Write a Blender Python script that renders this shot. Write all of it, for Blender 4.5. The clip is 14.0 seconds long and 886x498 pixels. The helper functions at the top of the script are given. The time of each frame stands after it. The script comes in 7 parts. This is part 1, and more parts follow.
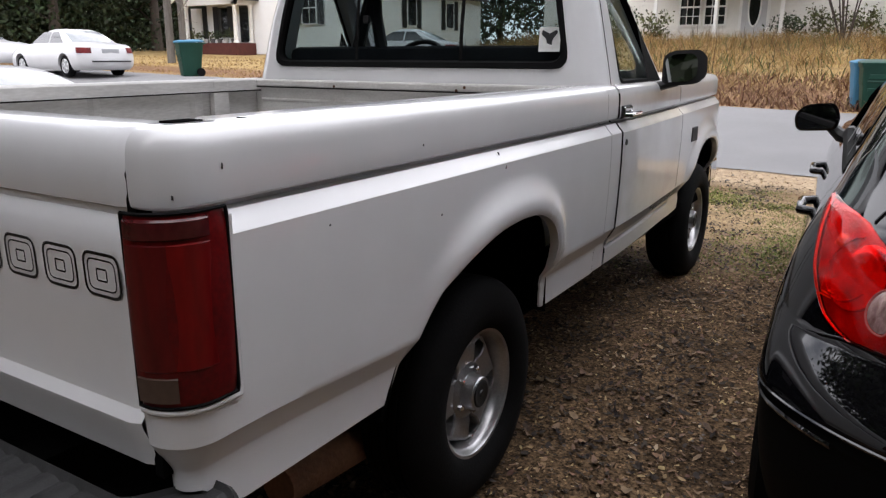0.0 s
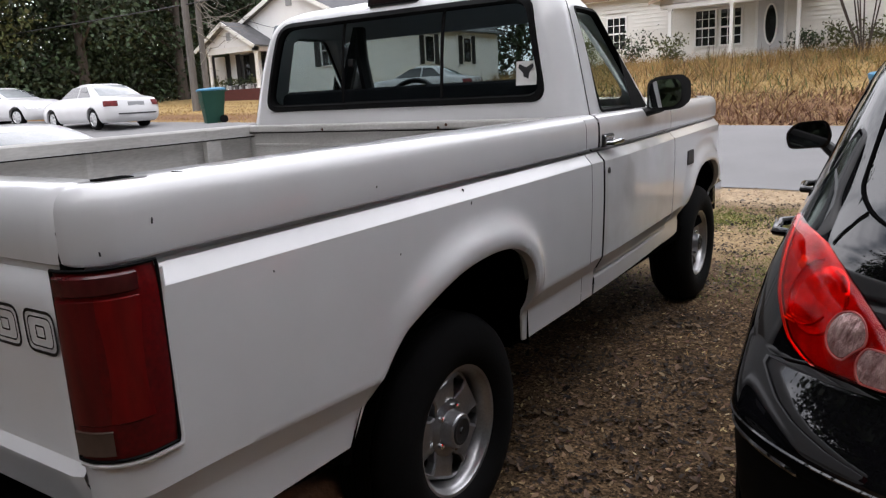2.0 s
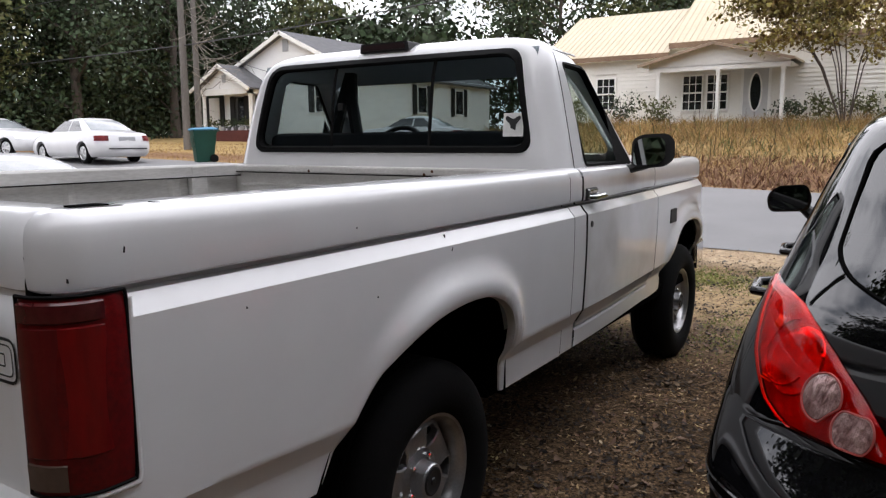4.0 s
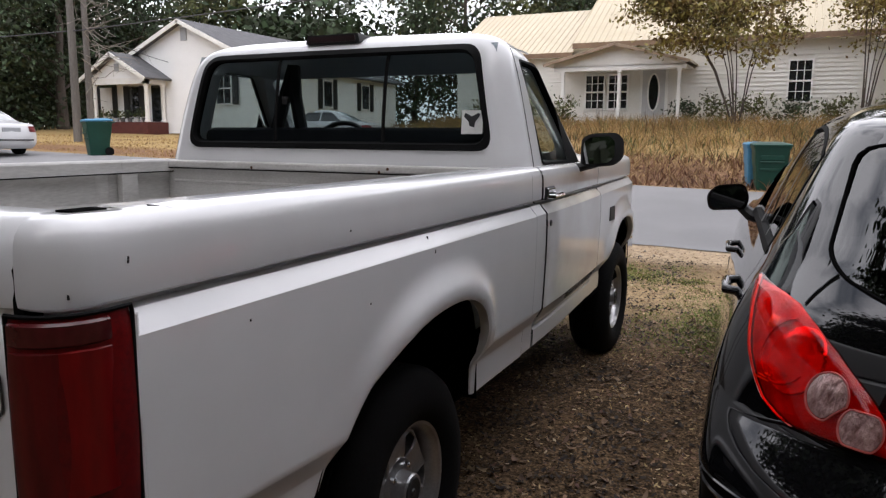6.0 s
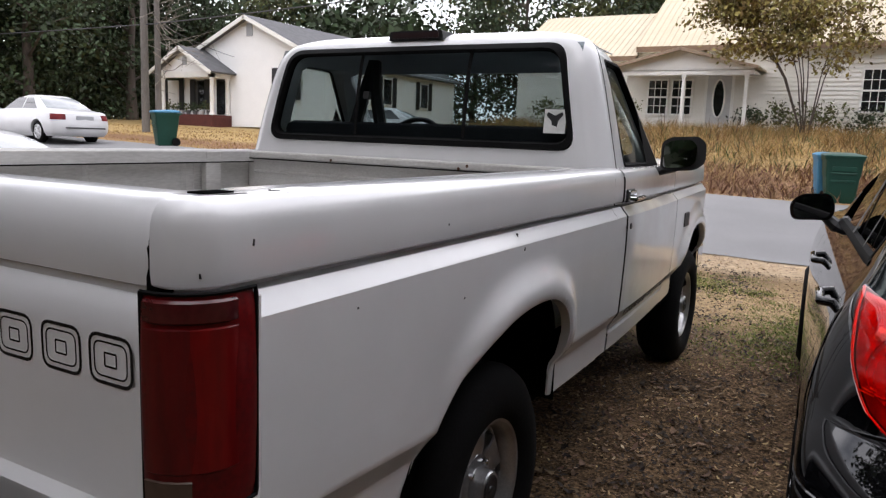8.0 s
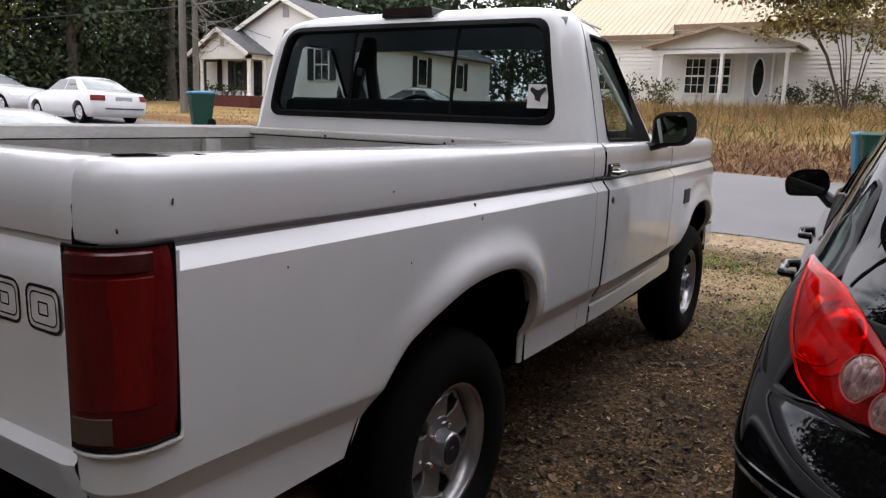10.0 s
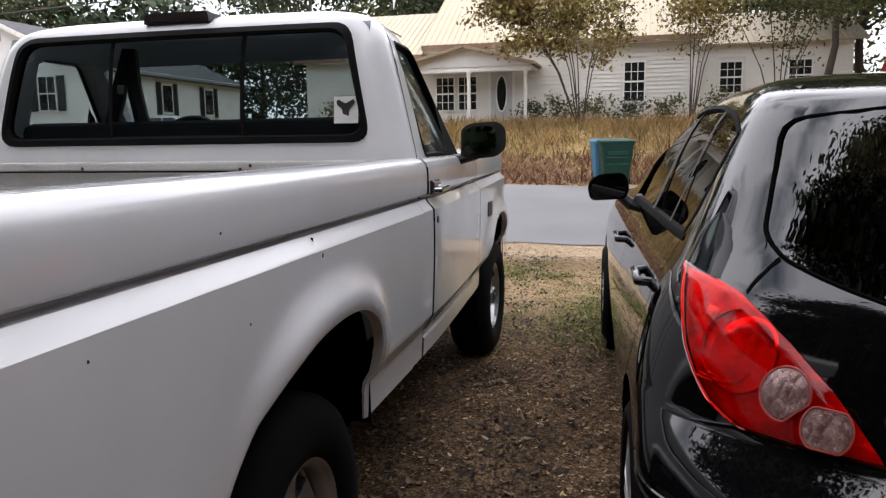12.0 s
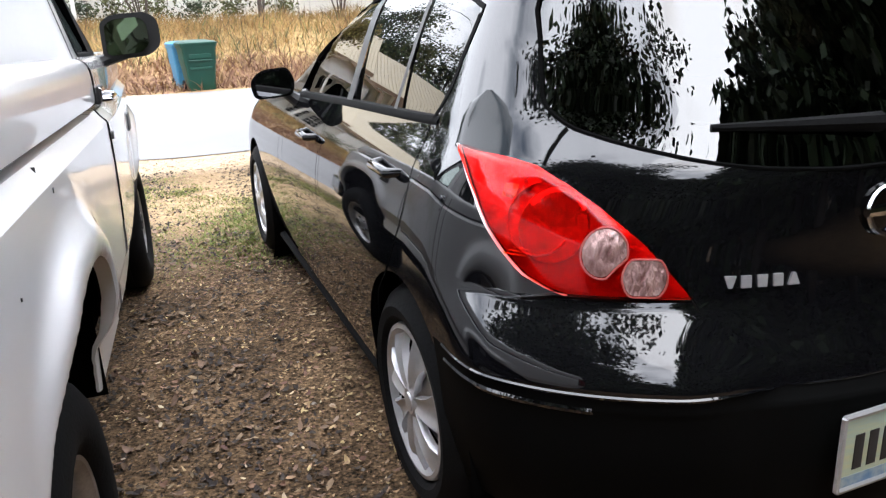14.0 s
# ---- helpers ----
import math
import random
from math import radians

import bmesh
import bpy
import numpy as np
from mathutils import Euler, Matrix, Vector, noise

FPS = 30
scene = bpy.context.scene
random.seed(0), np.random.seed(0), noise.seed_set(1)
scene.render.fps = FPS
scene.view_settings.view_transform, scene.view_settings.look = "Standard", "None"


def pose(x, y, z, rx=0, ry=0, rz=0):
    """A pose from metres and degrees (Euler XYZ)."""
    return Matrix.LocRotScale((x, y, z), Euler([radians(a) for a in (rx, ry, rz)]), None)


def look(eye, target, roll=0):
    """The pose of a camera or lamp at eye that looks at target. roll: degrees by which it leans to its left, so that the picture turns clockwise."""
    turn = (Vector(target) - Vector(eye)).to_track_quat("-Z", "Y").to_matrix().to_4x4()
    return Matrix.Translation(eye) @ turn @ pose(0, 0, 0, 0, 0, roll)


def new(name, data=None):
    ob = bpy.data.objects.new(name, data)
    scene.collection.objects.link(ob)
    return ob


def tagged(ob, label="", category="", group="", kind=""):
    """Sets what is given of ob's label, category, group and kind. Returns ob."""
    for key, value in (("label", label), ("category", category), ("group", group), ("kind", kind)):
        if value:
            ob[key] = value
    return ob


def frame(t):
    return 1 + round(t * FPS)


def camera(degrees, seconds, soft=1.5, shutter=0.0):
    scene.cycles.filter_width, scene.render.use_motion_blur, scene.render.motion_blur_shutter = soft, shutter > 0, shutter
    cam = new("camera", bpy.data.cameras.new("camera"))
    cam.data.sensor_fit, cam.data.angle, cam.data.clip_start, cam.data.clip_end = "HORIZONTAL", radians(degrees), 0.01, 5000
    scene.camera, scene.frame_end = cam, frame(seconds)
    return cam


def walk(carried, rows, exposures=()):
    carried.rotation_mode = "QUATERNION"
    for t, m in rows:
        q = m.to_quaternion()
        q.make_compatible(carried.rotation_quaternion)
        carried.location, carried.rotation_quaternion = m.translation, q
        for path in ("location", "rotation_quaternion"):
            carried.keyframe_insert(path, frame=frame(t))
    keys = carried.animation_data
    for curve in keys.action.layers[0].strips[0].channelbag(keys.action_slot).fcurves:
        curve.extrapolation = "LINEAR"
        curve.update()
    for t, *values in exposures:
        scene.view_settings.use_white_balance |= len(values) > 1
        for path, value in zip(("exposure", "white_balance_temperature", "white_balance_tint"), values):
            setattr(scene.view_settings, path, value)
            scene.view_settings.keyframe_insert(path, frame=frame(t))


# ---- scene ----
cam = camera(62.1, 14.0, soft=1.3)
PATH = [
    (0, (0.949, -1.813, 1.368), (-0.068, -0.166, 0.862), 0.1),
    (0.5, (1.024, -1.798, 1.381), (0.132, -0.062, 0.944), -2.3),
    (1, (1.06, -1.786, 1.403), (0.131, -0.042, 1.095), -3.7),
    (1.5, (1.083, -1.75, 1.399), (0.025, -0.083, 1.08), -3.7),
    (2, (1.1, -1.722, 1.381), (0.005, -0.101, 0.962), -3.0),
    (2.5, (1.12, -1.713, 1.376), (-0.032, -0.122, 1.003), -2.5),
    (2.7, (1.116, -1.712, 1.376), (-0.008, -0.09, 1.055), -1.8),
    (4.8, (1.1, -1.706, 1.363), (0.044, -0.032, 1.073), 0.2),
    (5, (1.082, -1.706, 1.363), (0.035, -0.03, 1.058), 0.6),
    (5.5, (0.99, -1.714, 1.364), (0.046, 0.021, 1.052), 1.5),
    (6, (0.876, -1.744, 1.374), (0.034, 0.045, 1.074), 0.4),
    (6.5, (0.825, -1.759, 1.355), (0.124, 0.087, 1.037), 0.1),
    (7, (0.805, -1.749, 1.346), (0.136, 0.101, 0.985), 1.4),
    (7.5, (0.782, -1.757, 1.353), (-0.082, 0.001, 0.95), 1.6),
    (8, (0.782, -1.791, 1.36), (-0.182, -0.065, 1.058), 2.1),
    (8.2, (0.793, -1.802, 1.361), (-0.228, -0.112, 1.045), 2.1),
    (10.3, (1.017, -1.736, 1.334), (-0.029, -0.069, 0.978), 2.0),
    (10.5, (0.993, -1.73, 1.326), (0.049, 0.005, 1.012), 3.1),
    (11, (0.859, -1.689, 1.325), (0.223, 0.177, 0.989), 1.4),
    (11.5, (0.74, -1.632, 1.324), (0.05, 0.208, 0.955), 0.0),
    (12, (0.678, -1.5, 1.32), (0.201, 0.421, 1.03), -0.8),
    (12.5, (0.623, -1.326, 1.319), (0.461, 0.643, 1.004), -1.6),
    (13, (0.504, -1.285, 1.291), (0.744, 0.671, 0.955), -1.8),
    (13.5, (0.299, -1.281, 1.291), (0.757, 0.605, 0.809), -3.1),
    (14, (0.247, -1.29, 1.287), (0.837, 0.533, 0.714), -3.1),
]
walk(cam, [(t, look(eye, target, roll)) for t, eye, target, roll in PATH],
     exposures=((0, -0.77, 6310, 14), (1.5, -0.88, 6310, 14), (5, -0.96, 6310, 14), (6.5, -1.12, 6310, 15), (7.5, -0.94, 6310, 15), (11, -1.03, 6310, 15), (12, -0.90, 6290, 15), (12.5, -0.94, 6260, 15), (13.2, -0.37, 6110, 14), (14, 0.46, 6040, 11)))

# ---- light ----
world = bpy.data.worlds.new("sky")
scene.world = world
world.use_nodes = True
SUN_EL, SUN_AZ = 58, 165
wn = world.node_tree
sky = wn.nodes.new("ShaderNodeTexSky")
sky.sky_type, sky.sun_disc = "NISHITA", False
sky.sun_elevation, sky.sun_rotation = radians(SUN_EL), radians(SUN_AZ)
sky.dust_density, sky.ozone_density, sky.air_density = 3.0, 1.0, 1.6
# broken white cloud over the blue
sky_co, sky_map, cloud, cloud_ramp, cloud_mix = (wn.nodes.new("ShaderNode" + k) for k in ("TexCoord", "Mapping", "TexNoise", "ValToRGB", "MixRGB"))
sky_map.inputs["Scale"].default_value = (1.6, 1.6, 3.2)
cloud.inputs["Scale"].default_value, cloud.inputs["Detail"].default_value = 1.7, 7
cloud_ramp.color_ramp.elements[0].position, cloud_ramp.color_ramp.elements[1].position = 0.24, 0.50
cloud_mix.inputs[2].default_value = (26, 26, 26.5, 1)
wn.links.new(sky_co.outputs["Generated"], sky_map.inputs[0])
wn.links.new(sky_map.outputs[0], cloud.inputs["Vector"])
wn.links.new(cloud.outputs[0], cloud_ramp.inputs[0])
wn.links.new(cloud_ramp.outputs[0], cloud_mix.inputs[0])
wn.links.new(sky.outputs[0], cloud_mix.inputs[1])
wn.links.new(cloud_mix.outputs[0], wn.nodes["Background"].inputs[0])
wn.nodes["Background"].inputs[1].default_value = 0.19
sun = new("sun", bpy.data.lights.new("sun", "SUN"))
sun.data.energy, sun.data.angle, sun.data.color = 0.9, radians(45), (1.0, 0.95, 0.87)
_az, _el = radians(SUN_AZ), radians(SUN_EL)
SUN_DIR = Vector((math.sin(_az) * math.cos(_el), math.cos(_az) * math.cos(_el), math.sin(_el)))
sun.matrix_basis = look(SUN_DIR * 50, (0, 0, 0))


# ---- materials ----
def mat(name, a, b=None, rough=0.5, metal=0.0, scale=6.0, fine=60.0, bump=0.0, coat=0.0, stain=None, amount=0.3, spec=0.5, trans=0.0, ior=1.45, rand=0.0, stretch=(1, 1, 1), coat_ior=1.5):
    """Base colours a and b mixed by coarse noise and fine noise; bump from the fine one."""
    m = bpy.data.materials.new(name)
    m.use_nodes = True
    t = m.node_tree
    bs = t.nodes["Principled BSDF"]
    b = b or tuple(c * 0.82 for c in a)
    co = t.nodes.new("ShaderNodeTexCoord")
    mp = t.nodes.new("ShaderNodeMapping")
    mp.inputs["Scale"].default_value = stretch
    t.links.new(co.outputs["Object"], mp.inputs[0])

    def noise_node(s, d=4):
        n = t.nodes.new("ShaderNodeTexNoise")
        n.inputs["Scale"].default_value, n.inputs["Detail"].default_value = s, d
        t.links.new(mp.outputs[0], n.inputs["Vector"])
        return n
    n1, n2 = noise_node(scale), noise_node(fine)
    ad = t.nodes.new("ShaderNodeMath")
    ad.operation = "MULTIPLY_ADD"
    ad.inputs[1].default_value = 0.45
    t.links.new(n2.outputs[0], ad.inputs[0])
    hf = t.nodes.new("ShaderNodeMath")
    hf.operation = "MULTIPLY"
    hf.inputs[1].default_value = 0.6
    t.links.new(n1.outputs[0], hf.inputs[0])
    t.links.new(hf.outputs[0], ad.inputs[2])
    rp = t.nodes.new("ShaderNodeValToRGB")
    rp.color_ramp.elements[0].position, rp.color_ramp.elements[1].position = 0.35, 0.7
    rp.color_ramp.elements[0].color, rp.color_ramp.elements[1].color = (*b, 1), (*a, 1)
    t.links.new(ad.outputs[0], rp.inputs[0])
    col = rp.outputs[0]
    if stain:
        n3 = noise_node(scale * 0.35, 8)
        r3 = t.nodes.new("ShaderNodeValToRGB")
        r3.color_ramp.elements[0].position, r3.color_ramp.elements[1].position = 0.52, 0.72
        r3.color_ramp.elements[0].color, r3.color_ramp.elements[1].color = (0, 0, 0, 1), (amount, amount, amount, 1)
        t.links.new(n3.outputs[0], r3.inputs[0])
        mx = t.nodes.new("ShaderNodeMixRGB")
        mx.inputs[2].default_value = (*stain, 1)
        t.links.new(r3.outputs[0], mx.inputs[0])
        t.links.new(col, mx.inputs[1])
        col = mx.outputs[0]
    if rand:
        oi = t.nodes.new("ShaderNodeNewGeometry")
        hs = t.nodes.new("ShaderNodeHueSaturation")
        mr = t.nodes.new("ShaderNodeMapRange")
        mr.inputs[3].default_value, mr.inputs[4].default_value = 1 - rand, 1 + rand
        t.links.new(oi.outputs["Random Per Island"], mr.inputs[0])
        t.links.new(mr.outputs[0], hs.inputs["Value"])
        mr2 = t.nodes.new("ShaderNodeMapRange")
        mr2.inputs[3].default_value, mr2.inputs[4].default_value = 0.5 - rand * 0.06, 0.5 + rand * 0.05
        t.links.new(oi.outputs["Random Per Island"], mr2.inputs[0])
        t.links.new(mr2.outputs[0], hs.inputs["Hue"])
        t.links.new(col, hs.inputs["Color"])
        col = hs.outputs[0]
    t.links.new(col, bs.inputs["Base Color"])
    bs.inputs["Roughness"].default_value, bs.inputs["Metallic"].default_value = rough, metal
    bs.inputs["Specular IOR Level"].default_value = spec
    bs.inputs["Coat Weight"].default_value, bs.inputs["Coat Roughness"].default_value = coat, 0.03
    bs.inputs["Coat IOR"].default_value = coat_ior
    bs.inputs["Transmission Weight"].default_value, bs.inputs["IOR"].default_value = trans, ior
    if bump:
        bp = t.nodes.new("ShaderNodeBump")
        bp.inputs["Strength"].default_value, bp.inputs["Distance"].default_value = bump, 0.01
        t.links.new(n2.outputs[0], bp.inputs["Height"])
        t.links.new(bp.outputs[0], bs.inputs["Normal"])
    return m


def clear_glass(name, tint, index=1.5):
    """A thin pane: tinted see-through with a mirror film."""
    m = bpy.data.materials.new(name)
    m.use_nodes = True
    t = m.node_tree
    t.nodes.remove(t.nodes["Principled BSDF"])
    tr, gl, mx, fr, pw, sc = (t.nodes.new("ShaderNode" + k) for k in ("BsdfTransparent", "BsdfGlossy", "MixShader", "LayerWeight", "Math", "Math"))
    tr.inputs[0].default_value = (*tint, 1)
    gl.inputs["Roughness"].default_value = 0.0
    # mirror share after Schlick
    f0 = ((index - 1) / (index + 1)) ** 2
    fr.inputs["Blend"].default_value = 0.5
    pw.operation, sc.operation = "POWER", "MULTIPLY_ADD"
    pw.inputs[1].default_value = 5.0
    sc.inputs[1].default_value, sc.inputs[2].default_value = 1 - f0, f0
    t.links.new(fr.outputs["Facing"], pw.inputs[0])
    t.links.new(pw.outputs[0], sc.inputs[0])
    t.links.new(sc.outputs[0], mx.inputs[0])
    t.links.new(tr.outputs[0], mx.inputs[1])
    t.links.new(gl.outputs[0], mx.inputs[2])
    t.links.new(mx.outputs[0], t.nodes["Material Output"].inputs[0])
    return m


WHITE_PAINT = mat("white_paint", (0.80, 0.80, 0.81), (0.75, 0.75, 0.76), rough=0.28, coat=0.9, scale=2.2, fine=7, bump=0.06, stain=(0.42, 0.37, 0.30), amount=0.16)
DOOR_PAINT = mat("door_paint", (0.80, 0.80, 0.81), (0.73, 0.73, 0.735), rough=0.24, coat=0.9, scale=4.5, fine=9, bump=0.06, stain=(0.34, 0.28, 0.21), amount=0.42)
RIM_METAL = mat("dull_alloy", (0.52, 0.52, 0.53), (0.36, 0.36, 0.37), rough=0.30, metal=0.85, scale=14, fine=160, stain=(0.10, 0.09, 0.08), amount=0.6)
# stained bed paint, its base greyed below the body white for the bed's shade
BED_GREY = mat("bed_grey", (0.62, 0.61, 0.59), (0.42, 0.41, 0.395), rough=0.6, scale=4, fine=70, stretch=(1, 0.4, 2.0), stain=(0.20, 0.17, 0.14), amount=0.6)
BLACK_PAINT = mat("black_paint", (0.004, 0.004, 0.005), (0.003, 0.003, 0.0035), rough=0.3, spec=0.0, coat=1.0, coat_ior=1.68, scale=3, fine=300)
CAR_WHITE = mat("car_white", (0.66, 0.66, 0.67), (0.58, 0.58, 0.59), rough=0.3, coat=0.5, scale=2)
CAR_GREY = mat("car_grey", (0.42, 0.42, 0.43), (0.36, 0.36, 0.37), rough=0.35, coat=0.6, metal=0.3)
RUBBER = mat("rubber", (0.007, 0.007, 0.0073), (0.004, 0.004, 0.0043), rough=0.8, spec=0.12, fine=120, bump=0.15)
TRIM = mat("black_trim", (0.02, 0.02, 0.021), (0.013, 0.013, 0.014), rough=0.5, fine=200, bump=0.1)
DARK = mat("near_black", (0.006, 0.006, 0.006), (0.004, 0.004, 0.004), rough=0.95, spec=0.0)
STEEL = mat("brushed_alloy", (0.52, 0.52, 0.53), (0.40, 0.40, 0.41), rough=0.34, metal=0.85, scale=9, fine=150, stain=(0.2, 0.18, 0.16), amount=0.4)
SILVER = mat("silver_plastic", (0.60, 0.60, 0.61), (0.52, 0.52, 0.53), rough=0.3, metal=0.55, coat=0.4, scale=7)
CHROME = mat("chrome", (0.75, 0.75, 0.76), (0.68, 0.68, 0.7), rough=0.08, metal=1.0)
RED_LENS = mat("dull_red_lens", (0.20, 0.004, 0.005), (0.055, 0.002, 0.003), rough=0.36, spec=0.2, coat=0.15, scale=5, fine=90, stain=(0.05, 0.012, 0.012), amount=0.6)
RUST = mat("rust", (0.10, 0.045, 0.02), (0.05, 0.02, 0.01), rough=0.9)
# one lens red in a shaded and a lit tone, then a darker top
RED_SHADED = mat("shaded_red_face", (0.13, 0.006, 0.007), (0.05, 0.003, 0.004), rough=0.28, spec=0.3, coat=0.3, scale=7, fine=60, stretch=(1, 1, 0.2))
RED_LIT = mat("lit_red_face", (0.23, 0.005, 0.005), (0.09, 0.002, 0.003), rough=0.28, spec=0.3, coat=0.25, scale=7, fine=60, stretch=(1, 1, 0.2))
RED_TOP = mat("dark_red_top", (0.10, 0.012, 0.014), (0.04, 0.004, 0.005), rough=0.22, spec=0.4, coat=0.5, scale=6, fine=60)
REVERSE_LENS = mat("smoked_lens", (0.085, 0.055, 0.042), (0.05, 0.03, 0.024), rough=0.3, coat=0.3)
GLASS = clear_glass("clear_glass", (0.74, 0.80, 0.77))
REAR_GLASS = clear_glass("tinted_glass", (0.30, 0.345, 0.365), 1.42)
DEEP_GLASS = clear_glass("deep_tint_glass", (0.04, 0.045, 0.045), 2.1)
SIDE_TINT = clear_glass("side_tint_glass", (0.06, 0.066, 0.066), 1.75)
SEAT_CLOTH = mat("grey_cloth", (0.045, 0.045, 0.05), (0.03, 0.03, 0.034), rough=0.9, fine=220, bump=0.3)
MIRROR = mat("mirror_glass", (0.85, 0.85, 0.86), (0.85, 0.85, 0.86), rough=0.02, metal=1.0)
DECAL_BLACK = mat("decal_black", (0.03, 0.03, 0.032), rough=0.5)
DECAL_WHITE = mat("decal_white", (0.78, 0.78, 0.76), rough=0.5)
SIDING = mat("white_siding", (0.74, 0.72, 0.67), (0.66, 0.64, 0.585), rough=0.6, scale=1.2, fine=18, stain=(0.45, 0.42, 0.34), amount=0.35)
WHITE_BOARD = mat("white_board", (0.82, 0.82, 0.81), (0.76, 0.76, 0.75), rough=0.6, scale=1.2, fine=18)
SIDING_TAN = mat("tan_siding", (0.62, 0.56, 0.42), (0.55, 0.49, 0.36), rough=0.65, scale=1.5, fine=20)
TRIM_WHITE = mat("white_trim", (0.80, 0.79, 0.76), (0.72, 0.71, 0.67), rough=0.5, scale=3, fine=30)
METAL_ROOF = mat("cream_metal_roof", (0.50, 0.43, 0.30), (0.44, 0.37, 0.25), rough=0.45, scale=0.8, fine=9, stain=(0.5, 0.40, 0.27), amount=0.3)
SHINGLE = mat("grey_shingle", (0.13, 0.13, 0.135), (0.08, 0.08, 0.085), rough=0.9, scale=3, fine=40, bump=0.4)
RED_ROOF = mat("red_metal_roof", (0.55, 0.13, 0.10), (0.46, 0.10, 0.08), rough=0.5, scale=2)
WINDOW_DARK = mat("dark_pane", (0.02, 0.022, 0.024), (0.012, 0.013, 0.014), rough=0.06, coat=0.6)
BELT_BLACK = mat("belt_black", (0.005, 0.005, 0.005), (0.003, 0.003, 0.003), rough=0.7, spec=0.05)
QUARTER_TINT = mat("quarter_tint", (0.006, 0.009, 0.010), (0.004, 0.006, 0.007), rough=0.06, spec=0.30)
SHUTTER = mat("black_shutter", (0.02, 0.02, 0.022), (0.014, 0.014, 0.015), rough=0.5)
BRICK_RED = mat("red_brick", (0.11, 0.03, 0.024), (0.07, 0.022, 0.018), rough=0.85, fine=30)
WOOD_POLE = mat("weathered_pole", (0.17, 0.155, 0.14), (0.085, 0.078, 0.07), rough=0.95, scale=4, fine=45, stretch=(1, 1, 0.12), bump=0.5)
BARK = mat("bark", (0.095, 0.075, 0.06), (0.045, 0.036, 0.03), rough=0.95, scale=6, fine=35, stretch=(1, 1, 0.25), bump=0.7)
LEAF_DARK = mat("dark_leaves", (0.040, 0.060, 0.022), (0.018, 0.030, 0.012), rough=0.7, scale=0.6, fine=4, rand=0.5)
LEAF_OLIVE = mat("olive_leaves", (0.11, 0.11, 0.03), (0.05, 0.062, 0.02), rough=0.7, scale=0.5, fine=4, rand=0.5)
LEAF_YELLOW = mat("yellowing_leaves", (0.26, 0.18, 0.05), (0.10, 0.10, 0.03), rough=0.7, scale=1.0, fine=5, rand=0.5)
BIN_GREEN = mat("bin_green", (0.005, 0.055, 0.036), (0.004, 0.042, 0.027), rough=0.5, scale=5, fine=40)
BIN_BLUE = mat("bin_blue", (0.06, 0.22, 0.36), (0.05, 0.18, 0.30), rough=0.5, scale=5, fine=40)
STRAW = mat("dry_grass", (0.42, 0.27, 0.105), (0.17, 0.10, 0.038), rough=0.9, scale=0.5, fine=3, rand=0.4)
GRASS_GREEN = mat("green_grass", (0.20, 0.22, 0.05), (0.10, 0.135, 0.03), rough=0.9, scale=1.2, fine=6, rand=0.45)
LITTER = mat("fallen_leaves", (0.36, 0.235, 0.135), (0.13, 0.078, 0.043), rough=0.85, scale=3, fine=25, rand=0.7)
PEBBLE = mat("gravel", (0.24, 0.21, 0.185), (0.12, 0.10, 0.085), rough=0.9, scale=8, rand=0.5)
GREY_SIDING = mat("grey_siding", (0.36, 0.37, 0.38), (0.30, 0.31, 0.32), rough=0.7, scale=1.5)


# ---- mesh helpers ----
def mesh_object(name, verts, faces, material, smooth=None):
    me = bpy.data.meshes.new(name)
    me.from_pydata([tuple(v) for v in verts], [], faces)
    me.update()
    me.materials.append(material)
    if smooth is not None:
        me.polygons.foreach_set("use_smooth", [True] * len(me.polygons))
        me.set_sharp_from_angle(angle=radians(smooth))
    return new(name, me)


def bm_object(name, bm, material, smooth=None):
    me = bpy.data.meshes.new(name)
    bm.to_mesh(me)
    bm.free()
    me.materials.append(material)
    if smooth is not None:
        me.polygons.foreach_set("use_smooth", [True] * len(me.polygons))
        me.set_sharp_from_angle(angle=radians(smooth))
    return new(name, me)


def part(name, geo, material, parent=None, label="", smooth=None):
    """geo: a bmesh, or (verts, faces). One mesh object under its thing or part."""
    ob = bm_object(name, geo, material, smooth) if isinstance(geo, bmesh.types.BMesh) else mesh_object(name, geo[0], geo[1], material, smooth)
    if parent:
        ob.parent = parent
    return tagged(ob, label) if label else ob


def thing(name, label, category, group="", m=None):
    ob = new(name)
    ob.empty_display_size = 0.2
    if m is not None:
        ob.matrix_basis = m
    return tagged(ob, label, category, group)


def sheet(rows, closed=False):
    """Quads over a grid of points."""
    n, k = len(rows), len(rows[0])
    verts = [p for r in rows for p in r]
    faces = []
    for i in range(n - 1):
        for j in range(k if closed else k - 1):
            a, b = i * k + j, i * k + (j + 1) % k
            faces.append((a, b, b + k, a + k))
    return verts, faces


def clean(geo, dist=1e-4, flip=False):
    bm = bmesh.new()
    vs = [bm.verts.new(p) for p in geo[0]]
    for f in geo[1]:
        try:
            bm.faces.new([vs[i] for i in f])
        except ValueError:
            pass
    bmesh.ops.remove_doubles(bm, verts=bm.verts, dist=dist)
    bmesh.ops.dissolve_degenerate(bm, edges=bm.edges, dist=dist)
    bmesh.ops.recalc_face_normals(bm, faces=bm.faces)
    if flip:
        bmesh.ops.reverse_faces(bm, faces=bm.faces)
    return bm


